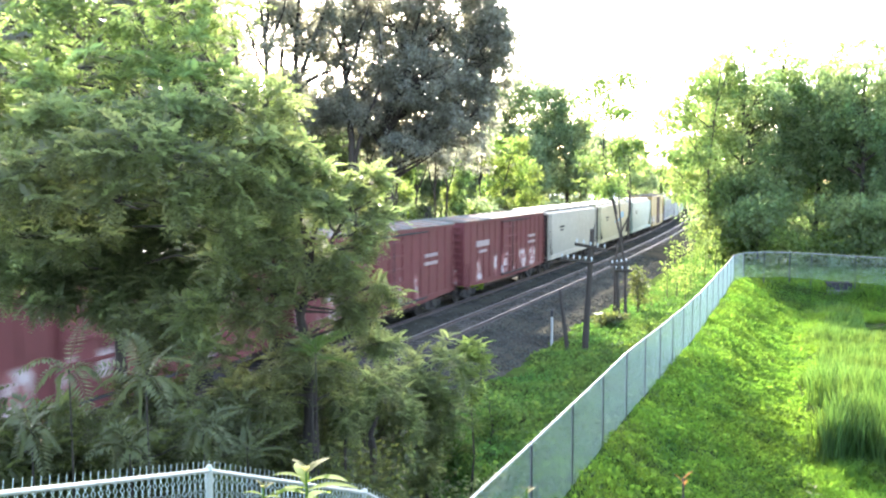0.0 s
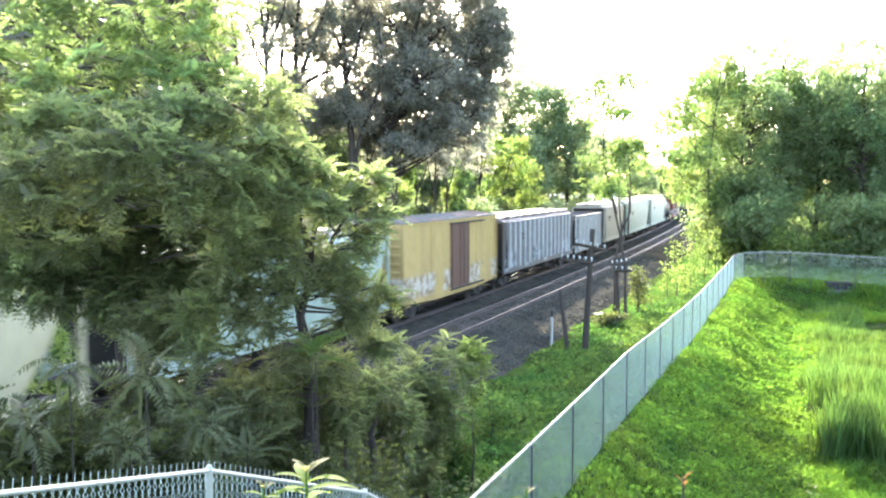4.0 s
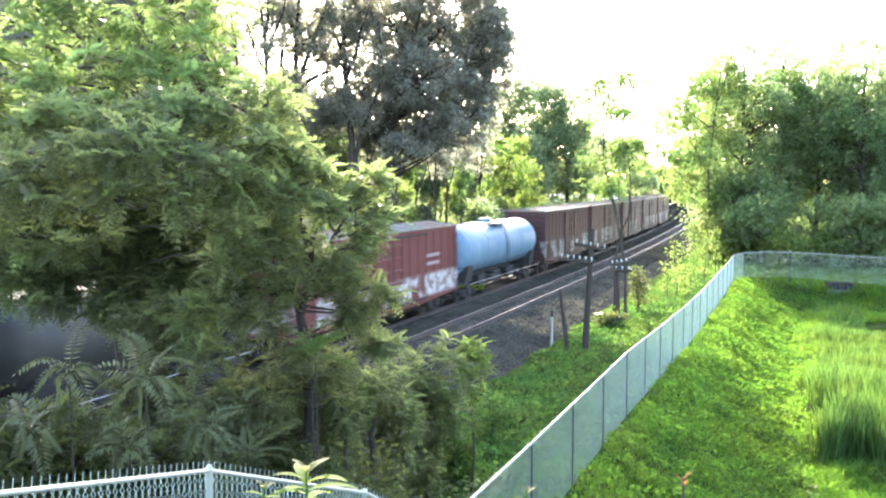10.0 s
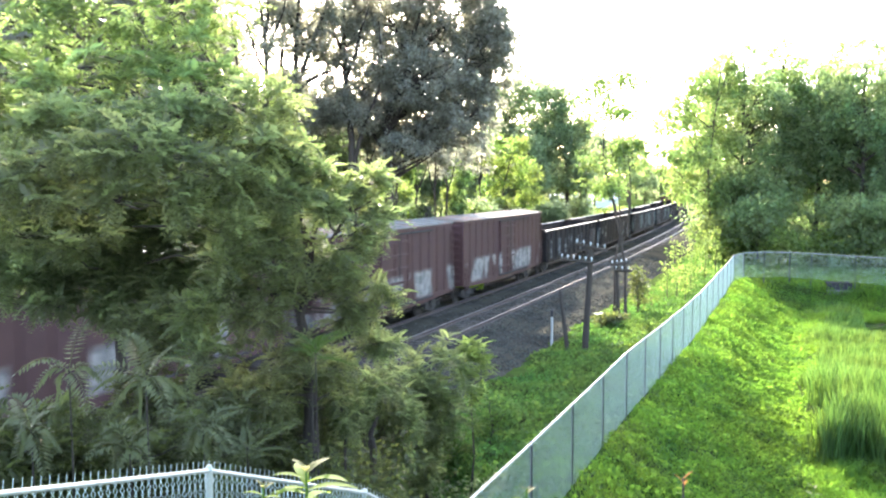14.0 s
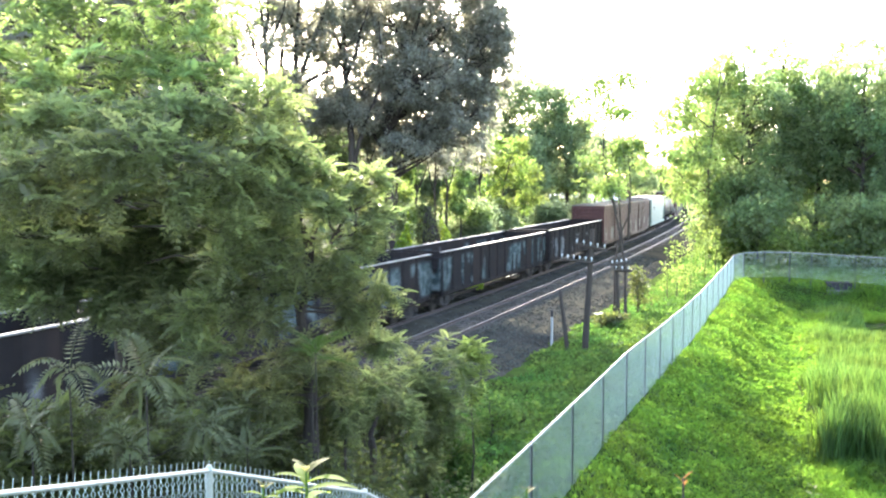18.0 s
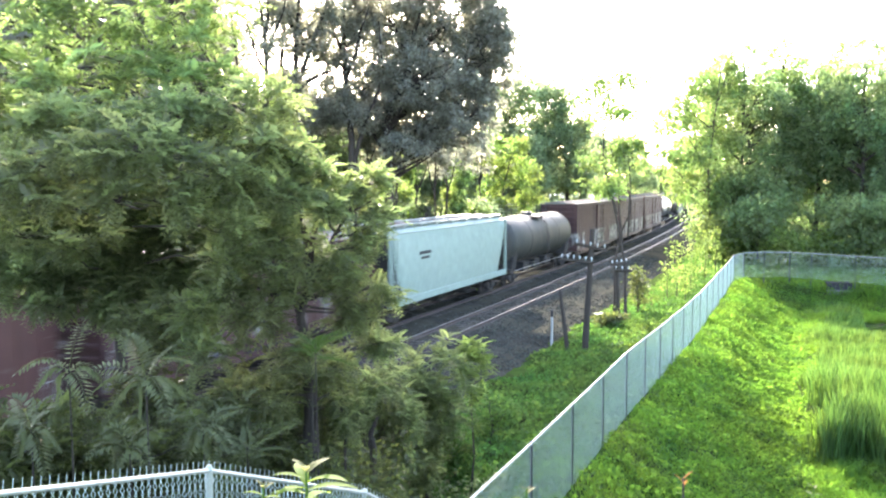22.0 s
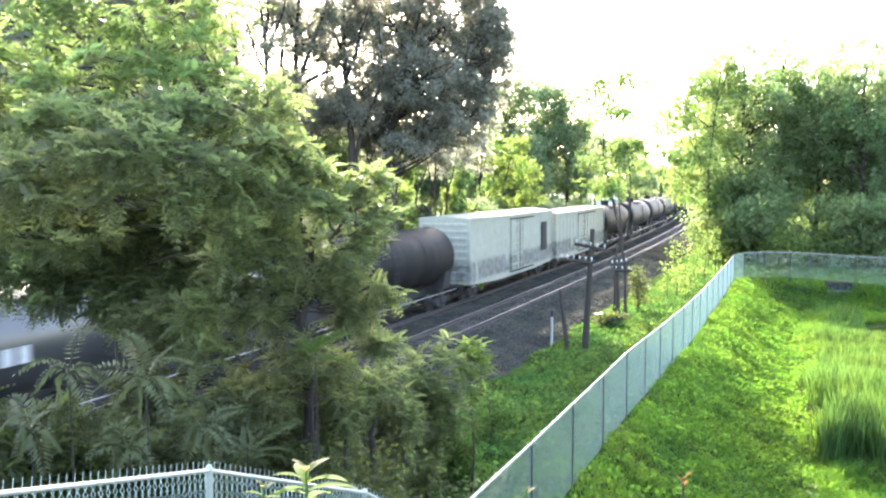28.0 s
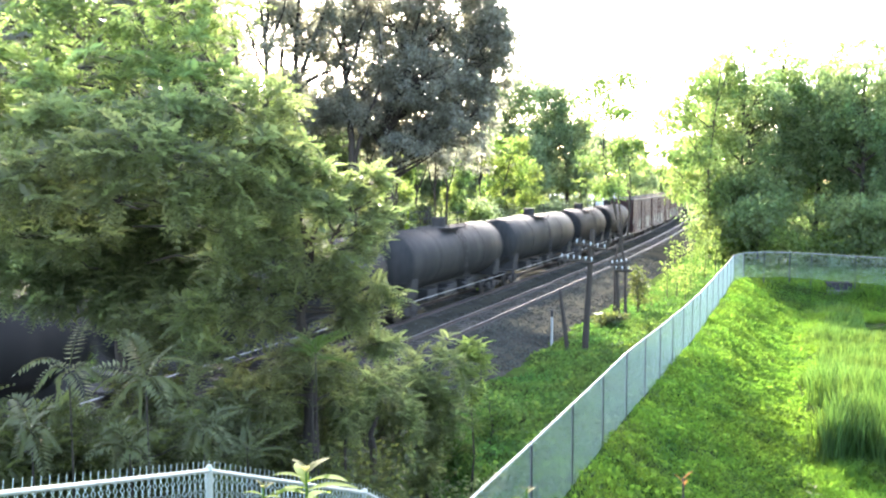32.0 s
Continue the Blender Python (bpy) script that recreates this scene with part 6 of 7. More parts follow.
def add_truck(car, x):
    tr = part("truck", shared("truck_bolster", lambda bm: (box(bm, -0.2, 0.2, -1.15, 1.15, 0.42, 0.72, bevel=0.03), [rod(bm, (a, -0.72, 0.44), (a, 0.72, 0.44), 0.08, seg=8) for a in (-0.89, 0.89)]), M_TRUCK), None, car)
    tr.location = (x, 0, 0)
    for sgn in (-1, 1):
        f = part("side_frame", shared("side_frame", side_frame_mesh, M_TRUCK), None, tr)
        f.matrix_basis = pose(0, sgn * 0.98, 0, 0, 0, 0 if sgn > 0 else 180)
        for a in (-0.89, 0.89):
            w = part("wheel", shared("wheel", wheel_mesh, M_WHEEL, True), None, tr)
            w.matrix_basis = pose(a, sgn * 0.72, 0.42, 0, 0, 0 if sgn > 0 else 180)


def coupler_mesh(bm):
    box(bm, 0.0, 0.55, -0.09, 0.09, 0.72, 0.92, bevel=0.02)
    box(bm, 0.5, 0.80, -0.16, 0.16, 0.68, 0.96, bevel=0.04)


def base_car(name, label, category, pitch, wheel_in=1.9):
    c = thing(name, Matrix.Identity(4), label, category, "freight train")
    half = pitch / 2
    for sgn in (-1, 1):
        add_truck(c, sgn * (half - 0.75 - wheel_in))
        cp = part("coupler", shared("coupler", coupler_mesh, M_TRUCK), None, c)
        cp.matrix_basis = pose(sgn * (half - 0.82), 0, 0, 0, 0, 0 if sgn > 0 else 180)
    return c


def ladder(car, x, y, z0, z1, material, along_x=True, w=0.4):
    """Side or end ladder with its rungs."""
    bm = bmesh.new()
    n = int((z1 - z0) / 0.36)
    for k in range(n + 1):
        z = z0 + (z1 - z0) * k / n
        if along_x:
            box(bm, x - w / 2, x + w / 2, y - 0.015, y + 0.015, z - 0.015, z + 0.015)
        else:
            box(bm, x - 0.015, x + 0.015, y - w / 2, y + w / 2, z - 0.015, z + 0.015)
    for e in (-w / 2, w / 2):
        if along_x:
            box(bm, x + e - 0.02, x + e + 0.02, y - 0.02, y + 0.02, z0 - 0.1, z1 + 0.05)
        else:
            box(bm, x - 0.02, x + 0.02, y + e - 0.02, y + e + 0.02, z0 - 0.1, z1 + 0.05)
    part("ladder", bm, material, car)


def boxcar(label, pitch, top, paint, door_paint=None, ribs=1.05, door_w=3.0, door_x=0.0, roof_mat=None, lettering=False, reefer=False, door_ribs=True, grille_x=None):
    c = base_car("boxcar", label, "boxcar", pitch)
    h = pitch / 2 - 0.82
    eave = top - 0.22
    bm = bmesh.new()
    box(bm, -h, h, -HALF_W + 0.05, HALF_W - 0.05, 1.0, eave, bevel=0.02)
    for sgn in (-1, 1):
        y0, y1 = sorted((sgn * (HALF_W - 0.06), sgn * HALF_W))
        n = int(2 * h / ribs)
        for k in range(n + 1):
            x = -h + 0.06 + (2 * h - 0.12) * k / n
            if abs(x - door_x) > door_w / 2 + 0.1:
                box(bm, x - 0.04, x + 0.04, *sorted((sgn * (HALF_W - 0.06), sgn * (HALF_W - 0.022))), 1.02, eave - 0.03)
        box(bm, -h, h, y0, y1 + 0.0, eave - 0.14, eave)
        # side sill, deeper in the middle
        q = HALF_W - 0.02
        loft(bm, [[(-h, sgn * q, 1.15), (-h, sgn * q, 0.98), (-h * 0.45, sgn * q, 0.80), (h * 0.45, sgn * q, 0.80), (h, sgn * q, 0.98), (h, sgn * q, 1.15)],
                  [(-h, sgn * (q - 0.06), 1.15), (-h, sgn * (q - 0.06), 0.98), (-h * 0.45, sgn * (q - 0.06), 0.80), (h * 0.45, sgn * (q - 0.06), 0.80), (h, sgn * (q - 0.06), 0.98), (h, sgn * (q - 0.06), 1.15)]])
        # ribbed ends
        for k in range(9):
            z = 1.25 + (eave - 1.55) * k / 8
            box(bm, *sorted((sgn * h, sgn * (h + 0.06))), -1.35, 1.35, z - 0.09, z + 0.09, bevel=0.03)
    part("body", bm, paint, c)
    bm = bmesh.new()
    n = 13
    secs = []
    loft(bm, [[(x, -HALF_W - 0.02, eave - 0.02), (x, -HALF_W - 0.02, eave + 0.03), (x, 0, top - 0.03), (x, HALF_W + 0.02, eave + 0.03), (x, HALF_W + 0.02, eave - 0.02)] for x in (-h - 0.05, h + 0.05)])
    for k in range(n):
        x = -h + 0.3 + (2 * h - 0.6) * k / (n - 1)
        loft(bm, [[(xx, -HALF_W, eave + 0.035), (xx, -HALF_W, eave + 0.075), (xx, 0, top + 0.02), (xx, HALF_W, eave + 0.075), (xx, HALF_W, eave + 0.035), (xx, 0, top - 0.04)] for xx in (x - 0.05, x + 0.05)])
    part("roof", bm, roof_mat or M_ROOFMETAL, c, "bleached metal roof")
    for sgn in (-1, 1):
        bm = bmesh.new()
        y = sgn * (HALF_W + 0.02)
        ya, yb = sorted((sgn * (HALF_W - 0.05), y))
        x0, x1 = door_x - door_w / 2, door_x + door_w / 2
        ribs_at = []
        box(bm, x0, x1, ya, yb, 1.12, eave - 0.28, bevel=0.01)
        if door_ribs:
            for k in range(5):
                z = 1.5 + (eave - 2.1) * k / 4
                ribs_at.append(z)
        for xx in (x0 + 0.06, door_x, x1 - 0.06):
            ya2, yb2 = sorted((y, y + sgn * 0.045))
            box(bm, xx - 0.04, xx + 0.04, ya2, yb2, 1.12, eave - 0.28)
        d = part("door", bm, door_paint or paint, c)
        for z in ribs_at:
            rb = part("door_rib", shared("door_rib_%s_%.2f" % ((door_paint or paint).name, door_w), lambda q: box(q, -door_w / 2 + 0.12, door_w / 2 - 0.12, -0.03, 0.03, -0.06, 0.06, bevel=0.015), door_paint or paint), None, d)
            rb.location = (door_x, y + sgn * 0.02, z)
        for zz in (1.06, eave - 0.24):
            bm = bmesh.new()
            ya2, yb2 = sorted((sgn * (HALF_W - 0.02), sgn * (HALF_W + 0.08)))
            box(bm, x0 - 0.1, x1 + door_w * 0.95, ya2, yb2, zz - 0.035, zz + 0.035)
            part("door_track", bm, M_UNDER, d)
        bm = bmesh.new()
        rod(bm, (door_x + 0.35, sgn * (HALF_W + 0.11), 1.2), (door_x + 0.35, sgn * (HALF_W + 0.11), eave - 0.35), 0.022, seg=6)
        part("lock_bar", bm, M_UNDER, d)
        if grille_x is not None:
            bm = bmesh.new()
            ya2, yb2 = sorted((sgn * (HALF_W - 0.02), sgn * (HALF_W + 0.012)))
            box(bm, grille_x - 0.7, grille_x + 0.7, ya2, yb2, 1.9, 3.9)
            g = part("vent_panel", bm, M_UNDER, c, "dark refrigeration vent")
            for k in range(9):
                bm = bmesh.new()
                ya2, yb2 = sorted((sgn * (HALF_W), sgn * (HALF_W + 0.04)))
                box(bm, grille_x - 0.62, grille_x + 0.62, ya2, yb2, 2.0 + 0.2 * k, 2.08 + 0.2 * k)
                part("slat", bm, M_TRUCK, g)
        ladder(c, h - 0.3 if sgn < 0 else -h + 0.3, sgn * (HALF_W + 0.06), 1.1, eave - 0.4, paint)
        ladder(c, -h + 0.3 if sgn < 0 else h - 0.3, sgn * (HALF_W + 0.06), 0.9, 2.2, paint)
        ladder(c, sgn * (h + 0.09), 1.0, 1.1, eave - 0.3, paint, along_x=False)
        if lettering:
            for x, z, w, q in ((-h * 0.62, 3.2, 2.2, 0.34), (-h * 0.62, 2.75, 1.3, 0.16), (h * 0.62, 3.1, 1.6, 0.16), (h * 0.62, 2.7, 1.6, 0.16)):
                bm = bmesh.new()
                ya2, yb2 = sorted((sgn * (HALF_W - 0.045), sgn * (HALF_W + 0.006)))
                box(bm, x - w / 2, x + w / 2, ya2, yb2, z - q / 2, z + q / 2)
                part("lettering_bar", bm, P_LETTER, c, "faded white lettering")
    bm = bmesh.new()
    box(bm, -h + 0.2, h - 0.2, -0.3, 0.3, 0.72, 1.02)
    for x in (-h * 0.5, -h * 0.2, h * 0.2, h * 0.5):
        box(bm, x - 0.06, x + 0.06, -1.4, 1.4, 0.86, 1.0)
    rod(bm, (-1.6, 0.75, 0.75), (-0.5, 0.75, 0.75), 0.17, seg=10)
    part("underframe", bm, M_UNDER, c)
    return c


def hopper(label, pitch, top, paint, bays=3, stripe=False, curved=True):
    """Covered hopper: bulging sides, sloped ends, hatch trough and running boards, outlets below."""
    c = base_car("covered_hopper", label, "hopper wagon", pitch, wheel_in=1.5)
    h = pitch / 2 - 0.75
    W = HALF_W

    def section(x, zb):
        pts = [(0.62 * W, zb)]
        steps = 6
        for k in range(steps + 1):
            t = k / steps
            z = max(zb, 1.18) + (top - 0.32 - max(zb, 1.18)) * t
            bulge = (math.sin(math.pi * (0.18 + 0.70 * t)) ** 0.5 if curved else 1.0)
            pts.append((W * (0.80 + 0.20 * bulge) if curved else W - 0.03, z))
        pts += [(W * 0.72, top - 0.12), (W * 0.28, top - 0.03)]
        return [(x, y, z) for y, z in pts] + [(x, -y, z) for y, z in reversed(pts)]
    bm = bmesh.new()
    e0, e1, e2 = (0.55, 1.15, 2.3) if stripe else (0.4, 0.75, 1.55)      # slope of the ends
    xs = [(-h + e0, top - 0.75), (-h + e1, 2.7), (-h + e2, 1.3), (-h * 0.3, 1.1), (h * 0.3, 1.1), (h - e2, 1.3), (h - e1, 2.7), (h - e0, top - 0.75)]
    loft(bm, [section(x, zb) for x, zb in xs])
    # end slopes get the near-black underframe material: their shade put in as colour
    for fc in bm.faces:
        fc.normal_update()
        if abs(fc.calc_center_median().x) > h - 2.7 and abs(fc.normal.y) < 0.6 and fc.normal.z < 0.3:
            fc.material_index = 1
    body = part("body", bm, paint, c, smooth=True)
    body.data.materials.append(M_UNDER)
    bm = bmesh.new()
    loft(bm, [[(x, -W * 0.95, top - 0.30), (x, -W * 0.7, top - 0.1), (x, 0, top - 0.01), (x, W * 0.7, top - 0.1), (x, W * 0.95, top - 0.30), (x, W * 0.9, top - 0.36), (x, -W * 0.9, top - 0.36)] for x in (-h + 0.15, h - 0.15)])
    part("roof", bm, paint, c)
    for k in range(6):
        bm = bmesh.new()
        x = -h + 1.2 + (2 * h - 2.4) * k / 5
        box(bm, x - 0.9, x + 0.9, -0.34, 0.34, top - 0.02, top + 0.07, bevel=0.03)
        part("roof_hatch", bm, M_ROOFMETAL, c)
    for sgn in (-1, 1):
        bm = bmesh.new()
        box(bm, -h + 0.1, h - 0.1, *sorted((sgn * 0.75, sgn * 1.2)), top + 0.02, top + 0.06)
        for k in range(9):
            x = -h + 0.3 + (2 * h - 0.6) * k / 8
            box(bm, x - 0.03, x + 0.03, *sorted((sgn * 0.7, sgn * 1.2)), top - 0.14, top + 0.03)
        part("running_board", bm, M_GALV, c)
        # side sill and end posts
        bm = bmesh.new()
        ya, yb = sorted((sgn * (W - 0.12), sgn * (W + 0.01)))
        box(bm, -h, h, ya, yb, 1.0, 1.32, bevel=0.015)
        part("side_sill", bm, paint, c)
        for e in (-1, 1):
            bm = bmesh.new()
            x = e * (h - 0.12)
            box(bm, x - 0.07, x + 0.07, ya, yb, 1.3, top - 0.25)
            part("end_post", bm, paint, c)
            if e == sgn:
                ladder(c, e * (h - 0.45), sgn * (W + 0.04), 1.1, top - 0.2, paint)
        if stripe:
            bm = bmesh.new()
            y0, y1 = sorted((sgn * (W - 0.03), sgn * (W + 0.012)))
            loft(bm, [[(-0.5, y, 2.75), (2.2, y, 2.95), (2.3, y, 3.55), (4.6, y, 3.65), (4.9, y, 3.05), (2.6, y, 2.85), (2.4, y, 2.75), (-0.5, y, 2.62)] for y in (y0, y1)])
            part("logo_shape", bm, P_STRIPE, c, "blue painted flash")
        for x, z, w, q in ((-h * 0.52, 3.3, 1.4, 0.15), (-h * 0.52, 3.05, 1.0, 0.12)):
            bm = bmesh.new()
            y0, y1 = sorted((sgn * (W - 0.03), sgn * (W + 0.01)))
            box(bm, x - w / 2, x + w / 2, y0, y1, z - q / 2, z + q / 2)
            part("lettering_bar", bm, M_UNDER, c, "dark stencilled lettering")
    span = 2 * h - 5.0
    for k in range(bays):
        x = -span / 2 + span * (k + 0.5) / bays
        w = span / bays * 0.46
        bm = bmesh.new()
        loft(bm, [[(x - w, -1.25, 1.2), (x + w, -1.25, 1.2), (x + w, 1.25, 1.2), (x - w, 1.25, 1.2)], [(x - 0.3, -0.5, 0.42), (x + 0.3, -0.5, 0.42), (x + 0.3, 0.5, 0.42), (x - 0.3, 0.5, 0.42)]])
        box(bm, x - 0.38, x + 0.38, -0.7, 0.7, 0.32, 0.44)
        part("discharge_outlet", bm, M_UNDER, c, "dark discharge outlet")
    bm = bmesh.new()
    box(bm, -h, h, -0.25, 0.25, 0.8, 1.1)
    for e in (-1, 1):
        box(bm, e * (h - 1.0) - 0.9, e * (h - 1.0) + 0.9, -1.4, 1.4, 1.02, 1.1)
    part("underframe", bm, M_UNDER, c)
    return c


def open_wagon(label, pitch, top, paint, ribs=1.25, hopper_ends=False, name="gondola", rib_paint=None):
    c = base_car(name, label, "gondola" if name == "gondola" else "hopper wagon", pitch, wheel_in=1.7)
    h = pitch / 2 - 0.75
    W = HALF_W
    floor_z = 1.15
    for sgn in (-1, 1):
        bm = bmesh.new()
        y0, y1 = sorted((sgn * (W - 0.10), sgn * (W - 0.04)))
        box(bm, -h, h, y0, y1, 0.95, top)
        n = int(2 * h / ribs)
        for k in range(n + 1):
            x = -h + 0.07 + (2 * h - 0.14) * k / n
            ya, yb = sorted((sgn * (W - 0.06), sgn * (W + 0.02)))
            if k == 0:
                rib = bmesh.new()
                rw = 0.15 if rib_paint else 0.05
                loft(rib, [[(-rw - 0.04, -0.04, z), (rw + 0.04, -0.04, z), (rw, 0.04, z), (-rw, 0.04, z)] for z in (0.95, top - 0.05)])
                bmesh.ops.recalc_face_normals(rib, faces=rib.faces)
                rib_me = bpy.data.meshes.new("rib")
                rib.to_mesh(rib_me)
                rib.free()
                rib_me.materials.append(rib_paint or paint)
            part("rib", rib_me, None, c).matrix_basis = pose(x, sgn * (W - 0.02), 0, 0, 0, 0 if sgn > 0 else 180)
        ya, yb = sorted((sgn * (W - 0.12), sgn * (W + 0.01)))
        box(bm, -h, h, ya, yb, 0.88, 1.05)
        part("side_wall", bm, paint, c)
        bm = bmesh.new()
        ya, yb = sorted((sgn * (W - 0.14), sgn * (W + 0.03)))
        box(bm, -h - 0.02, h + 0.02, ya, yb, top, top + 0.055, bevel=0.01)
        part("top_chord", bm, P_CHORD, c, "bright top edge")
        bm = bmesh.new()
        if hopper_ends:
            loft(bm, [[(sgn * (h - 0.05), y, top), (sgn * h, y, top), (sgn * (h - 2.6), y, 1.3), (sgn * (h - 2.7), y, 1.3)] for y in (-W + 0.1, W - 0.1)])
            box(bm, *sorted((sgn * (h - 0.12), sgn * h)), -W + 0.1, W - 0.1, top - 0.35, top)
        else:
            box(bm, *sorted((sgn * (h - 0.06), sgn * h)), -W + 0.1, W - 0.1, 0.95, top)
            for k in range(4):
                z = 1.2 + (top - 1.5) * k / 3
                box(bm, *sorted((sgn * h, sgn * (h + 0.06))), -W + 0.15, W - 0.15, z - 0.08, z + 0.08, bevel=0.02)
        box(bm, *sorted((sgn * (h - 0.1), sgn * (h + 0.04))), -W + 0.1, W - 0.1, top, top + 0.09)
        part("end_wall", bm, paint, c)
        ladder(c, sgn * (h - 0.35), sgn * (W + 0.05), 0.95, top - 0.1, paint)
        ladder(c, -sgn * (h - 0.35), sgn * (W + 0.05), 0.95, top - 0.1, paint)
    bm = bmesh.new()
    box(bm, -h + 0.05, h - 0.05, -W + 0.1, W - 0.1, floor_z - 0.1, floor_z)
    box(bm, -h, h, -0.3, 0.3, 0.72, floor_z - 0.1)
    if hopper_ends:
        for x in (-2.0, 2.0):
            loft(bm, [[(x - 1.6, -1.3, 1.05), (x + 1.6, -1.3, 1.05), (x + 1.6, 1.3, 1.05), (x - 1.6, 1.3, 1.05)], [(x - 0.4, -1.0, 0.4), (x + 0.4, -1.0, 0.4), (x + 0.4, 1.0, 0.4), (x - 0.4, 1.0, 0.4)]])
    part("floor", bm, M_UNDER, c)
    return c


def tank_car(label, pitch, radius, paint, zc=2.78, dome=True, short=False):
    c = base_car("tank_car", label, "tank car", pitch, wheel_in=1.5)
    h = pitch / 2 - 1.0
    bm = bmesh.new()
    seg = 28
    prof = [(-h, 0.02), (-h + 0.04, radius * 0.45), (-h + 0.16, radius * 0.78), (-h + 0.36, radius * 0.95), (-h + 0.6, radius)]
    n = 5
    prof += [(-h + 0.6 + (2 * h - 1.2) * k / n, radius) for k in range(1, n)]
    prof += [(-x, r) for x, r in reversed(prof[:5])]
    loft(bm, [[(x, r * math.cos(2 * math.pi * k / seg), zc + r * math.sin(2 * math.pi * k / seg)) for k in range(seg)] for x, r in prof])
    part("tank", bm, paint, c, smooth=True)
    for x in [-h + 0.62 + (2 * h - 1.24) * k / 4 for k in range(5)]:
        bm = bmesh.new()
        loft(bm, [[(xx, (radius + 0.012) * math.cos(2 * math.pi * k / seg), zc + (radius + 0.012) * math.sin(2 * math.pi * k / seg)) for k in range(seg)] for xx in (x - 0.035, x + 0.035)])
        part("weld_band", bm, paint, c, smooth=True)
    # manway with platform and rails
    zt = zc + radius
    bm = bmesh.new()
    lid = 0.42 if paint in (P_TBLACK, P_TDARK) else 0.16
    rod(bm, (0, 0, zt - 0.2), (0, 0, zt + lid), 0.40, seg=14)
    rod(bm, (0, 0, zt + lid), (0, 0, zt + lid + 0.06), 0.44, 0.38, seg=14)
    rod(bm, (0.75, 0, zt - 0.1), (0.75, 0, zt + 0.25), 0.10, seg=8)
    part("manway", bm, M_UNDER if lid > 0.2 else paint, c, smooth=True)
    bm = bmesh.new()
    for sgn in (-1, 1):
        box(bm, -1.3, 1.3, *sorted((sgn * 0.5, sgn * 1.15)), zt - 0.12, zt - 0.06)
        for x in (-1.25, 0, 1.25):
            rod(bm, (x, sgn * 1.12, zt - 0.3), (x, sgn * 1.12, zt + 0.75), 0.022, seg=6)
        for z in (zt + 0.35, zt + 0.75):
            rod(bm, (-1.25, sgn * 1.12, z), (1.25, sgn * 1.12, z), 0.022, seg=6)
    part("platform", bm, M_UNDER, c, "dark platform with handrails")
    for sgn in (-1, 1):
        bm = bmesh.new()
        for e in (-0.2, 0.2):
            pts = [(e, sgn * (radius + 0.10), 0.95), (e, sgn * (radius + 0.12), zc), (e, sgn * (radius * 0.92 + 0.1), zc + radius * 0.55), (e, sgn * 1.12, zt - 0.1)]
            tube(bm, pts, [0.02] * 4, seg=5)
        for k in range(9):
            z = 1.0 + (zt - 1.2) * k / 8
            y = radius + 0.11 if z < zc else math.sqrt(max(0.2, (radius + 0.12) ** 2 - (z - zc) ** 2))
            box(bm, -0.2, 0.2, *sorted((sgn * (y - 0.015), sgn * (y + 0.015))), z - 0.015, z + 0.015)
        part("ladder", bm, M_UNDER, c)
        bm = bmesh.new()
        tube(bm, [(-h + 0.3, sgn * (HALF_W - 0.05), 1.02), (0, sgn * (HALF_W - 0.05), 1.02), (h - 0.3, sgn * (HALF_W - 0.05), 1.02)], [0.022] * 3, seg=6)
        part("side_rail", bm, P_CHORD, c, "pale side handrail")
        bm = bmesh.new()
        x = sgn * (h - 1.0)
        loft(bm, [[(x - 0.55, -1.2, 1.08), (x + 0.55, -1.2, 1.08), (x + 0.55, 1.2, 1.08), (x - 0.55, 1.2, 1.08)], [(x - 0.4, -1.35, zc - 0.75), (x + 0.4, -1.35, zc - 0.75), (x + 0.4, 1.35, zc - 0.75), (x - 0.4, 1.35, zc - 0.75)]])
        part("saddle", bm, M_UNDER, c)
        bm = bmesh.new()
        xe = sgn * (h + 0.12)
        box(bm, xe - 0.28, xe + 0.28, -1.45, 1.45, 1.05, 1.12)
        for y in (-1.4, 1.4):
            rod(bm, (xe, y, 1.1), (xe, y, 1.95), 0.02, seg=5)
        rod(bm, (xe, -1.4, 1.95), (xe, 1.4, 1.95), 0.02, seg=5)
        part("end_platform", bm, M_UNDER, c)
    bm = bmesh.new()
    for e in (-1, 1):
        box(bm, *sorted((e * (h - 3.0), e * (h + 0.25))), -0.28, 0.28, 0.75, 1.08)
    # deepened sill and added dark blocks fill the gap, in place of shade
    box(bm, -h + 3.0, h - 3.0, -0.3, 0.3, 0.72, 1.3)
    for x in (-3.0, -0.2, 2.6):
        box(bm, x - 0.7, x + 0.7, -0.9, 0.9, 0.6, 1.2, bevel=0.03)
    rod(bm, (0, 0, 0.75), (0, 0, zc - radius + 0.1), 0.18, seg=8)
    box(bm, -2.4, -1.2, -1.3, -0.9, 0.75, 1.1)
    rod(bm, (1.0, -1.0, 0.95), (2.1, -1.0, 0.95), 0.17, seg=10)
    part("underframe", bm, M_UNDER, c)
    return c


PHI = [63.3, 81.7, 100.7, 119.2, 134.3, 153.9, 166.1, 178.8, 199.2, 219.6, 231.5, 250.2, 266.7, 282.8, 299.3, 315.1, 331.4, 348.6, 368.1,
       387.6, 410.0, 431.2, 452.0, 467.5, 485.5, 504.0, 522.0, 542.7, 561.5, 582.1, 600.3, 618.5, 637.6, 657.3, 673.8, 691.8, 708.5, 727.5, 741.5, 756.1]


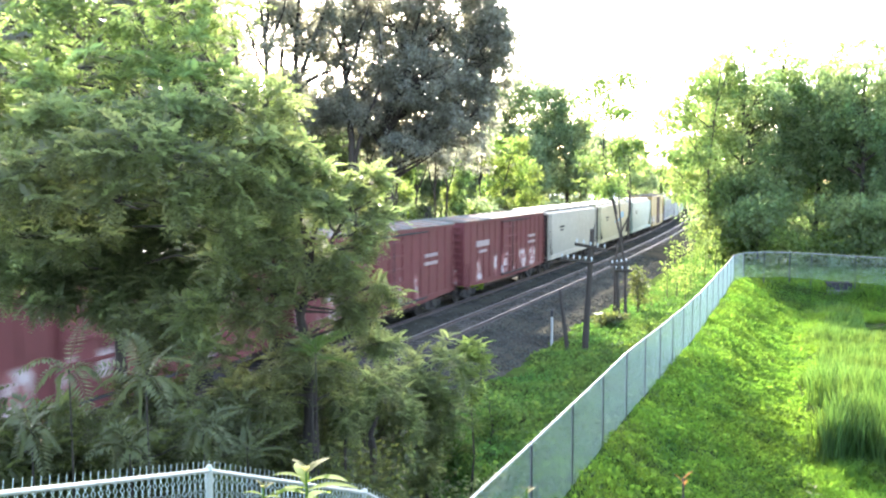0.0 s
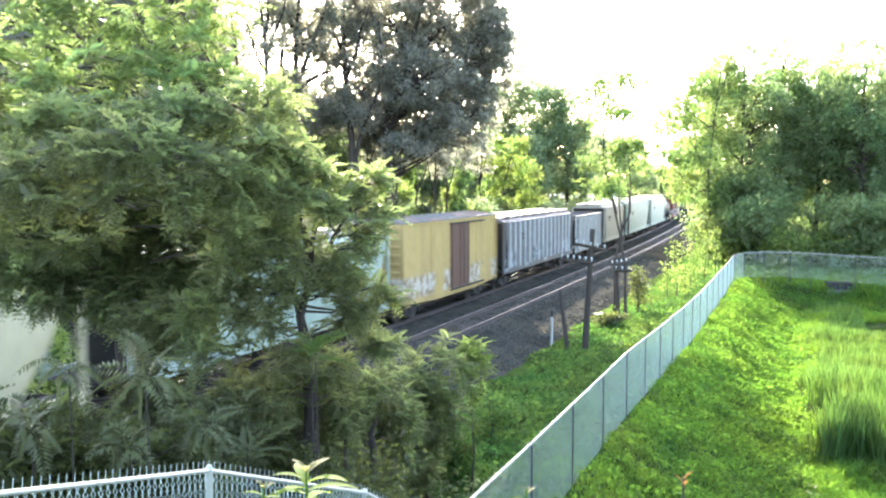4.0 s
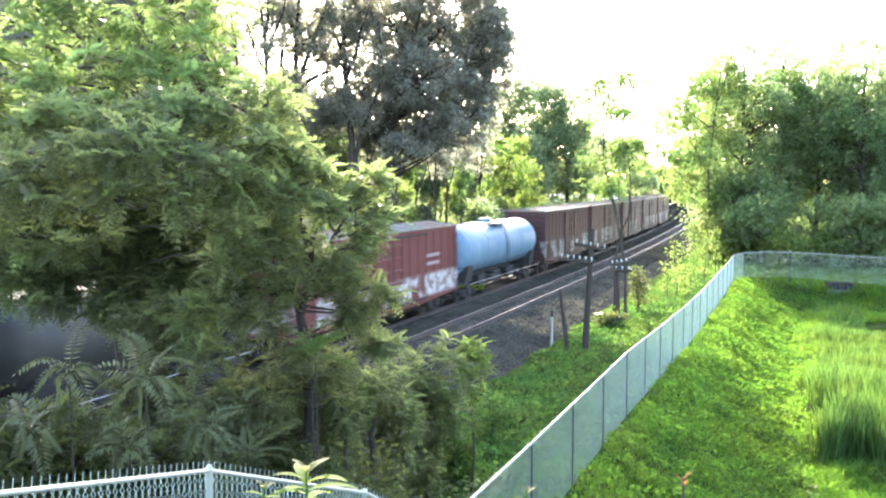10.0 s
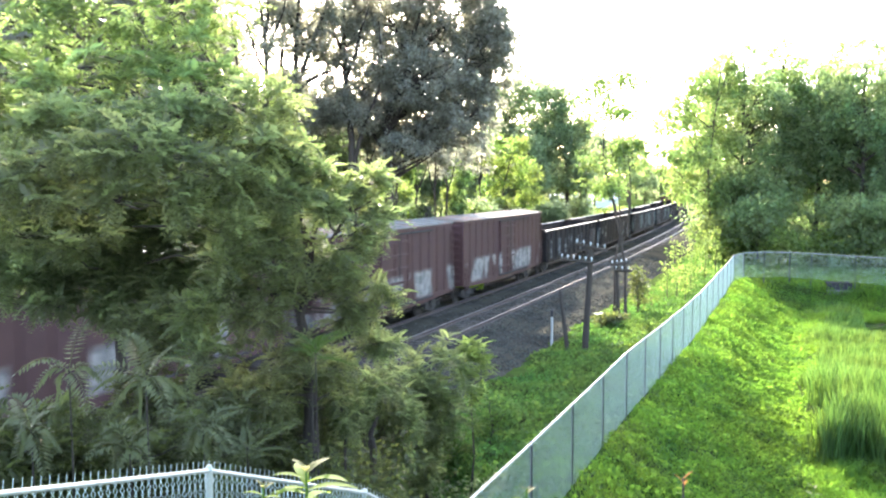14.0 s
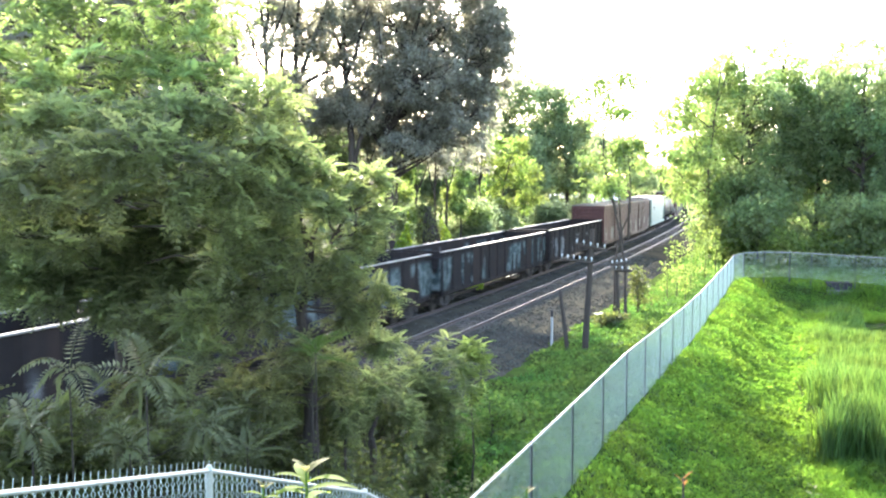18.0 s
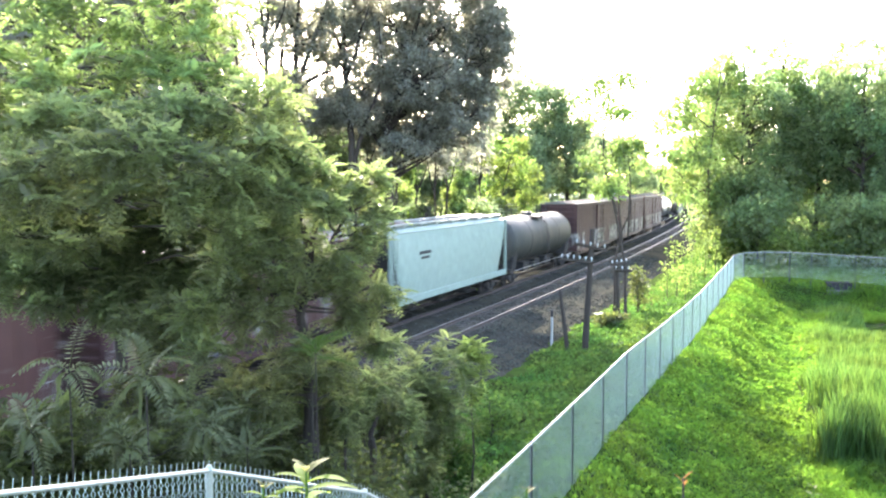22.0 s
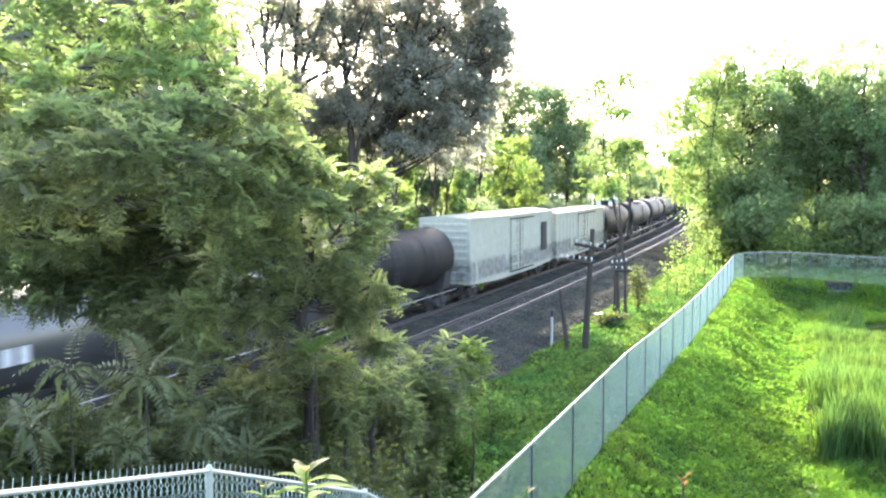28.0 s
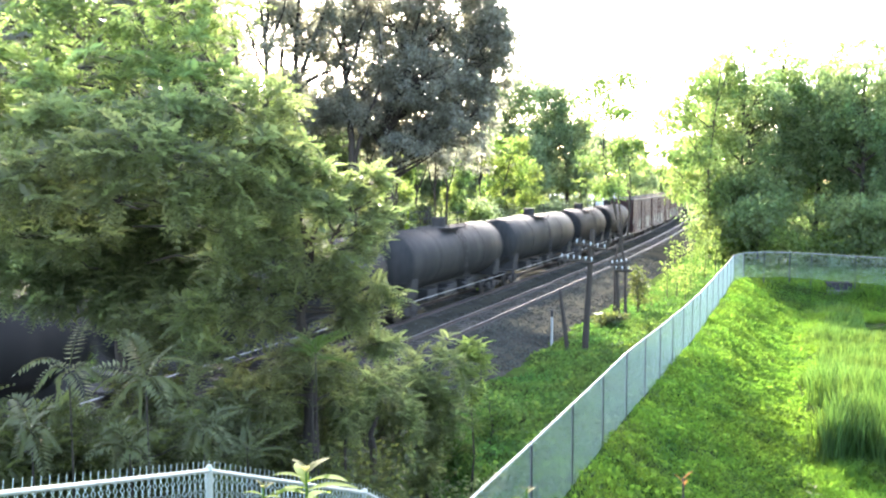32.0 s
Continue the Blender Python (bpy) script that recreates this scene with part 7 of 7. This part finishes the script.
def build_train():
    """The wagons in order, each with its place (metres along the line when the clip starts)."""
    cars = []

    def add(c, a, b):
        cars.append((c, (a + b) / 2))
    red = "weathered red steel boxcar with sliding doors"
    for k in range(4):
        b = PHI[0] - 17.8 * k
        add(boxcar(red, 17.8, 4.75, P_RED, lettering=True), b - 17.8, b)
    seq = [("H", "grey covered hopper with curved sides", 4.65, P_GREYHOP), ("HS", "cream covered hopper with a blue flash", 4.65, P_CREAM),
           ("H", "pale green covered hopper with a light sill", 4.6, P_GREEN), ("BT", "ochre boxcar with a dark brown door", 5.0, P_TAN),
           ("HR", "grey ribbed covered hopper with stained sides", 4.5, P_RIB), ("K", "grey open hopper with rusty vertical ribs", 3.85, P_RIB),
           ("H2", "short pale grey covered hopper", 4.55, P_GREYHOP), ("H", "long pale green covered hopper", 4.6, P_GREEN),
           ("H", "long pale green covered hopper", 4.65, P_GREEN), ("TS", "short dull grey tank car", 1.33, P_TGREY),
           ("B", "red boxcar with pale sprayed patches low on its side", 4.65, P_RED2), ("T", "blue tank car with a platform on top", 1.45, P_TBLUE)]
    seq += [("B", "dark brown boxcar with faded sprayed patches", 4.8, P_BROWN)] * 5
    seq += [("G", "black high-sided gondola with bright top edges", 3.15, P_GON2)] * 2 + [("G", "black gondola with pale sprayed patches", 3.1, P_GON)] * 2 + [("G", "black high-sided gondola with bright top edges", 3.15, P_GON2)]
    seq += [("B", "faded red-brown boxcar with stained sides", 4.65, P_RB), ("B", "dark red-brown boxcar with stained sides", 4.65, P_BROWN),
            ("H", "pale teal covered hopper with curved sides", 4.65, P_TEAL), ("T", "grey tank car with a dark platform", 1.55, P_TGREY)]
    seq += [("BH", "tall dark brown boxcar with pale sprayed patches", 5.1, P_BROWN2)] * 3
    seq += [("TL", "glossy dark grey tank car with pale lettering", 1.5, P_TSHINE), ("T", "black tank car with a platform on top", 1.52, P_TBLACK),
            ("R", "white refrigerator boxcar with grey sprayed patches", 4.85, P_WHITE), ("R2", "white insulated boxcar with grey sprayed patches", 4.55, P_WHITE)]
    seq += [("T", "black tank car with a platform on top", 1.52, P_TBLACK)] + [("T", "dark grey tank car with a platform on top", 1.53, P_TDARK)] * 3 + [("T", "black tank car with a platform on top", 1.5, P_TBLACK)] * 2
    for (kind, label, size, paint), a, b in zip(seq, PHI, PHI[1:]):
        w = b - a
        if kind == "H":
            c = hopper(label, w, size, paint)
        elif kind == "HS":
            c = hopper(label, w, size, paint, stripe=True)
        elif kind == "H2":
            c = hopper(label, w, size, paint, bays=2)
        elif kind == "HR":
            c = hopper(label, w, size, P_RIBDARK, curved=False)
            for sgn in (-1, 1):
                for k in range(15):
                    rb = part("rib", shared("hopper_rib", lambda q: box(q, -0.2, 0.2, -0.05, 0.05, 1.3, size - 0.35), paint), None, c)
                    rb.location = (-w / 2 + 2.0 + (w - 4.0) * k / 14, sgn * (HALF_W - 0.01), 0)
        elif kind == "K":
            c = open_wagon(label, w, size, P_RIBDARK, ribs=0.8, hopper_ends=True, name="open_hopper", rib_paint=paint)
        elif kind in ("B", "BH"):
            c = boxcar(label, w, size, paint, ribs=1.0 if kind == "B" else 0.8, roof_mat=M_ROOFMETAL, lettering=paint is P_RED2)
        elif kind == "BT":
            c = boxcar(label, w, size, paint, door_paint=P_DOOR, ribs=3.2, door_w=2.6, door_x=0.6, door_ribs=False)
        elif kind == "R":
            c = boxcar(label, w, size, paint, ribs=9.0, door_w=2.6, grille_x=w / 2 - 3.0, roof_mat=P_WHITE)
        elif kind == "R2":
            c = boxcar(label, w, size, paint, ribs=1.1, door_w=3.4, roof_mat=P_WHITE)
        elif kind == "G":
            c = open_wagon(label, w, size, paint, ribs=1.5)
        elif kind == "TL":
            c = tank_car(label, w, size, paint)
            for sgn in (-1, 1):
                for x, z, q in ((-4.6, 2.62, 0.42), (-4.1, 2.62, 0.42), (-3.4, 2.62, 0.42), (-2.9, 2.62, 0.42), (3.3, 2.75, 0.3), (3.8, 2.75, 0.3), (4.5, 2.75, 0.3)):
                    bm = bmesh.new()
                    box(bm, x - 0.16, x + 0.16, *sorted((sgn * (size - 0.1), sgn * (size + 0.012))), z - q / 2, z + q / 2)
                    part("lettering_bar", bm, P_PALE, c, "pale stencilled lettering")
        elif kind == "TS":
            c = tank_car(label, w, size, paint, zc=2.6)
        else:
            c = tank_car(label, w, size, paint)
        add(c, a, b)
    for k in range(10):
        a = PHI[-1] + 17.6 * k
        add(boxcar("dark brown boxcar with faded sprayed patches", 17.6, 4.9, P_BROWN), a, a + 17.6)
    return cars


def motions():
    """The train runs along the line at a steady speed, nearer with time."""
    for c, s0 in TRAIN:
        rows = []
        for k in range(33):
            s = s0 - SPEED * k
            p, h = along(s, OFF_TRAIN)
            rows.append((float(k), Matrix.Translation(p) @ Matrix.Rotation(math.pi / 2 - h, 4, "Z")))
        walk(c, rows)


build_ground()
build_ballast()
build_side_fence()
build_near_fence()
build_lineside()
build_big_left_tree()
build_lower_left()
build_trees()
build_vine_stump()
build_greens()
build_near_tips()
TRAIN = build_train()
build_track(OFF_NEAR, "empty railway track with timber ties in grey ballast")
build_track(OFF_TRAIN, "railway track carrying the freight train")
motions()
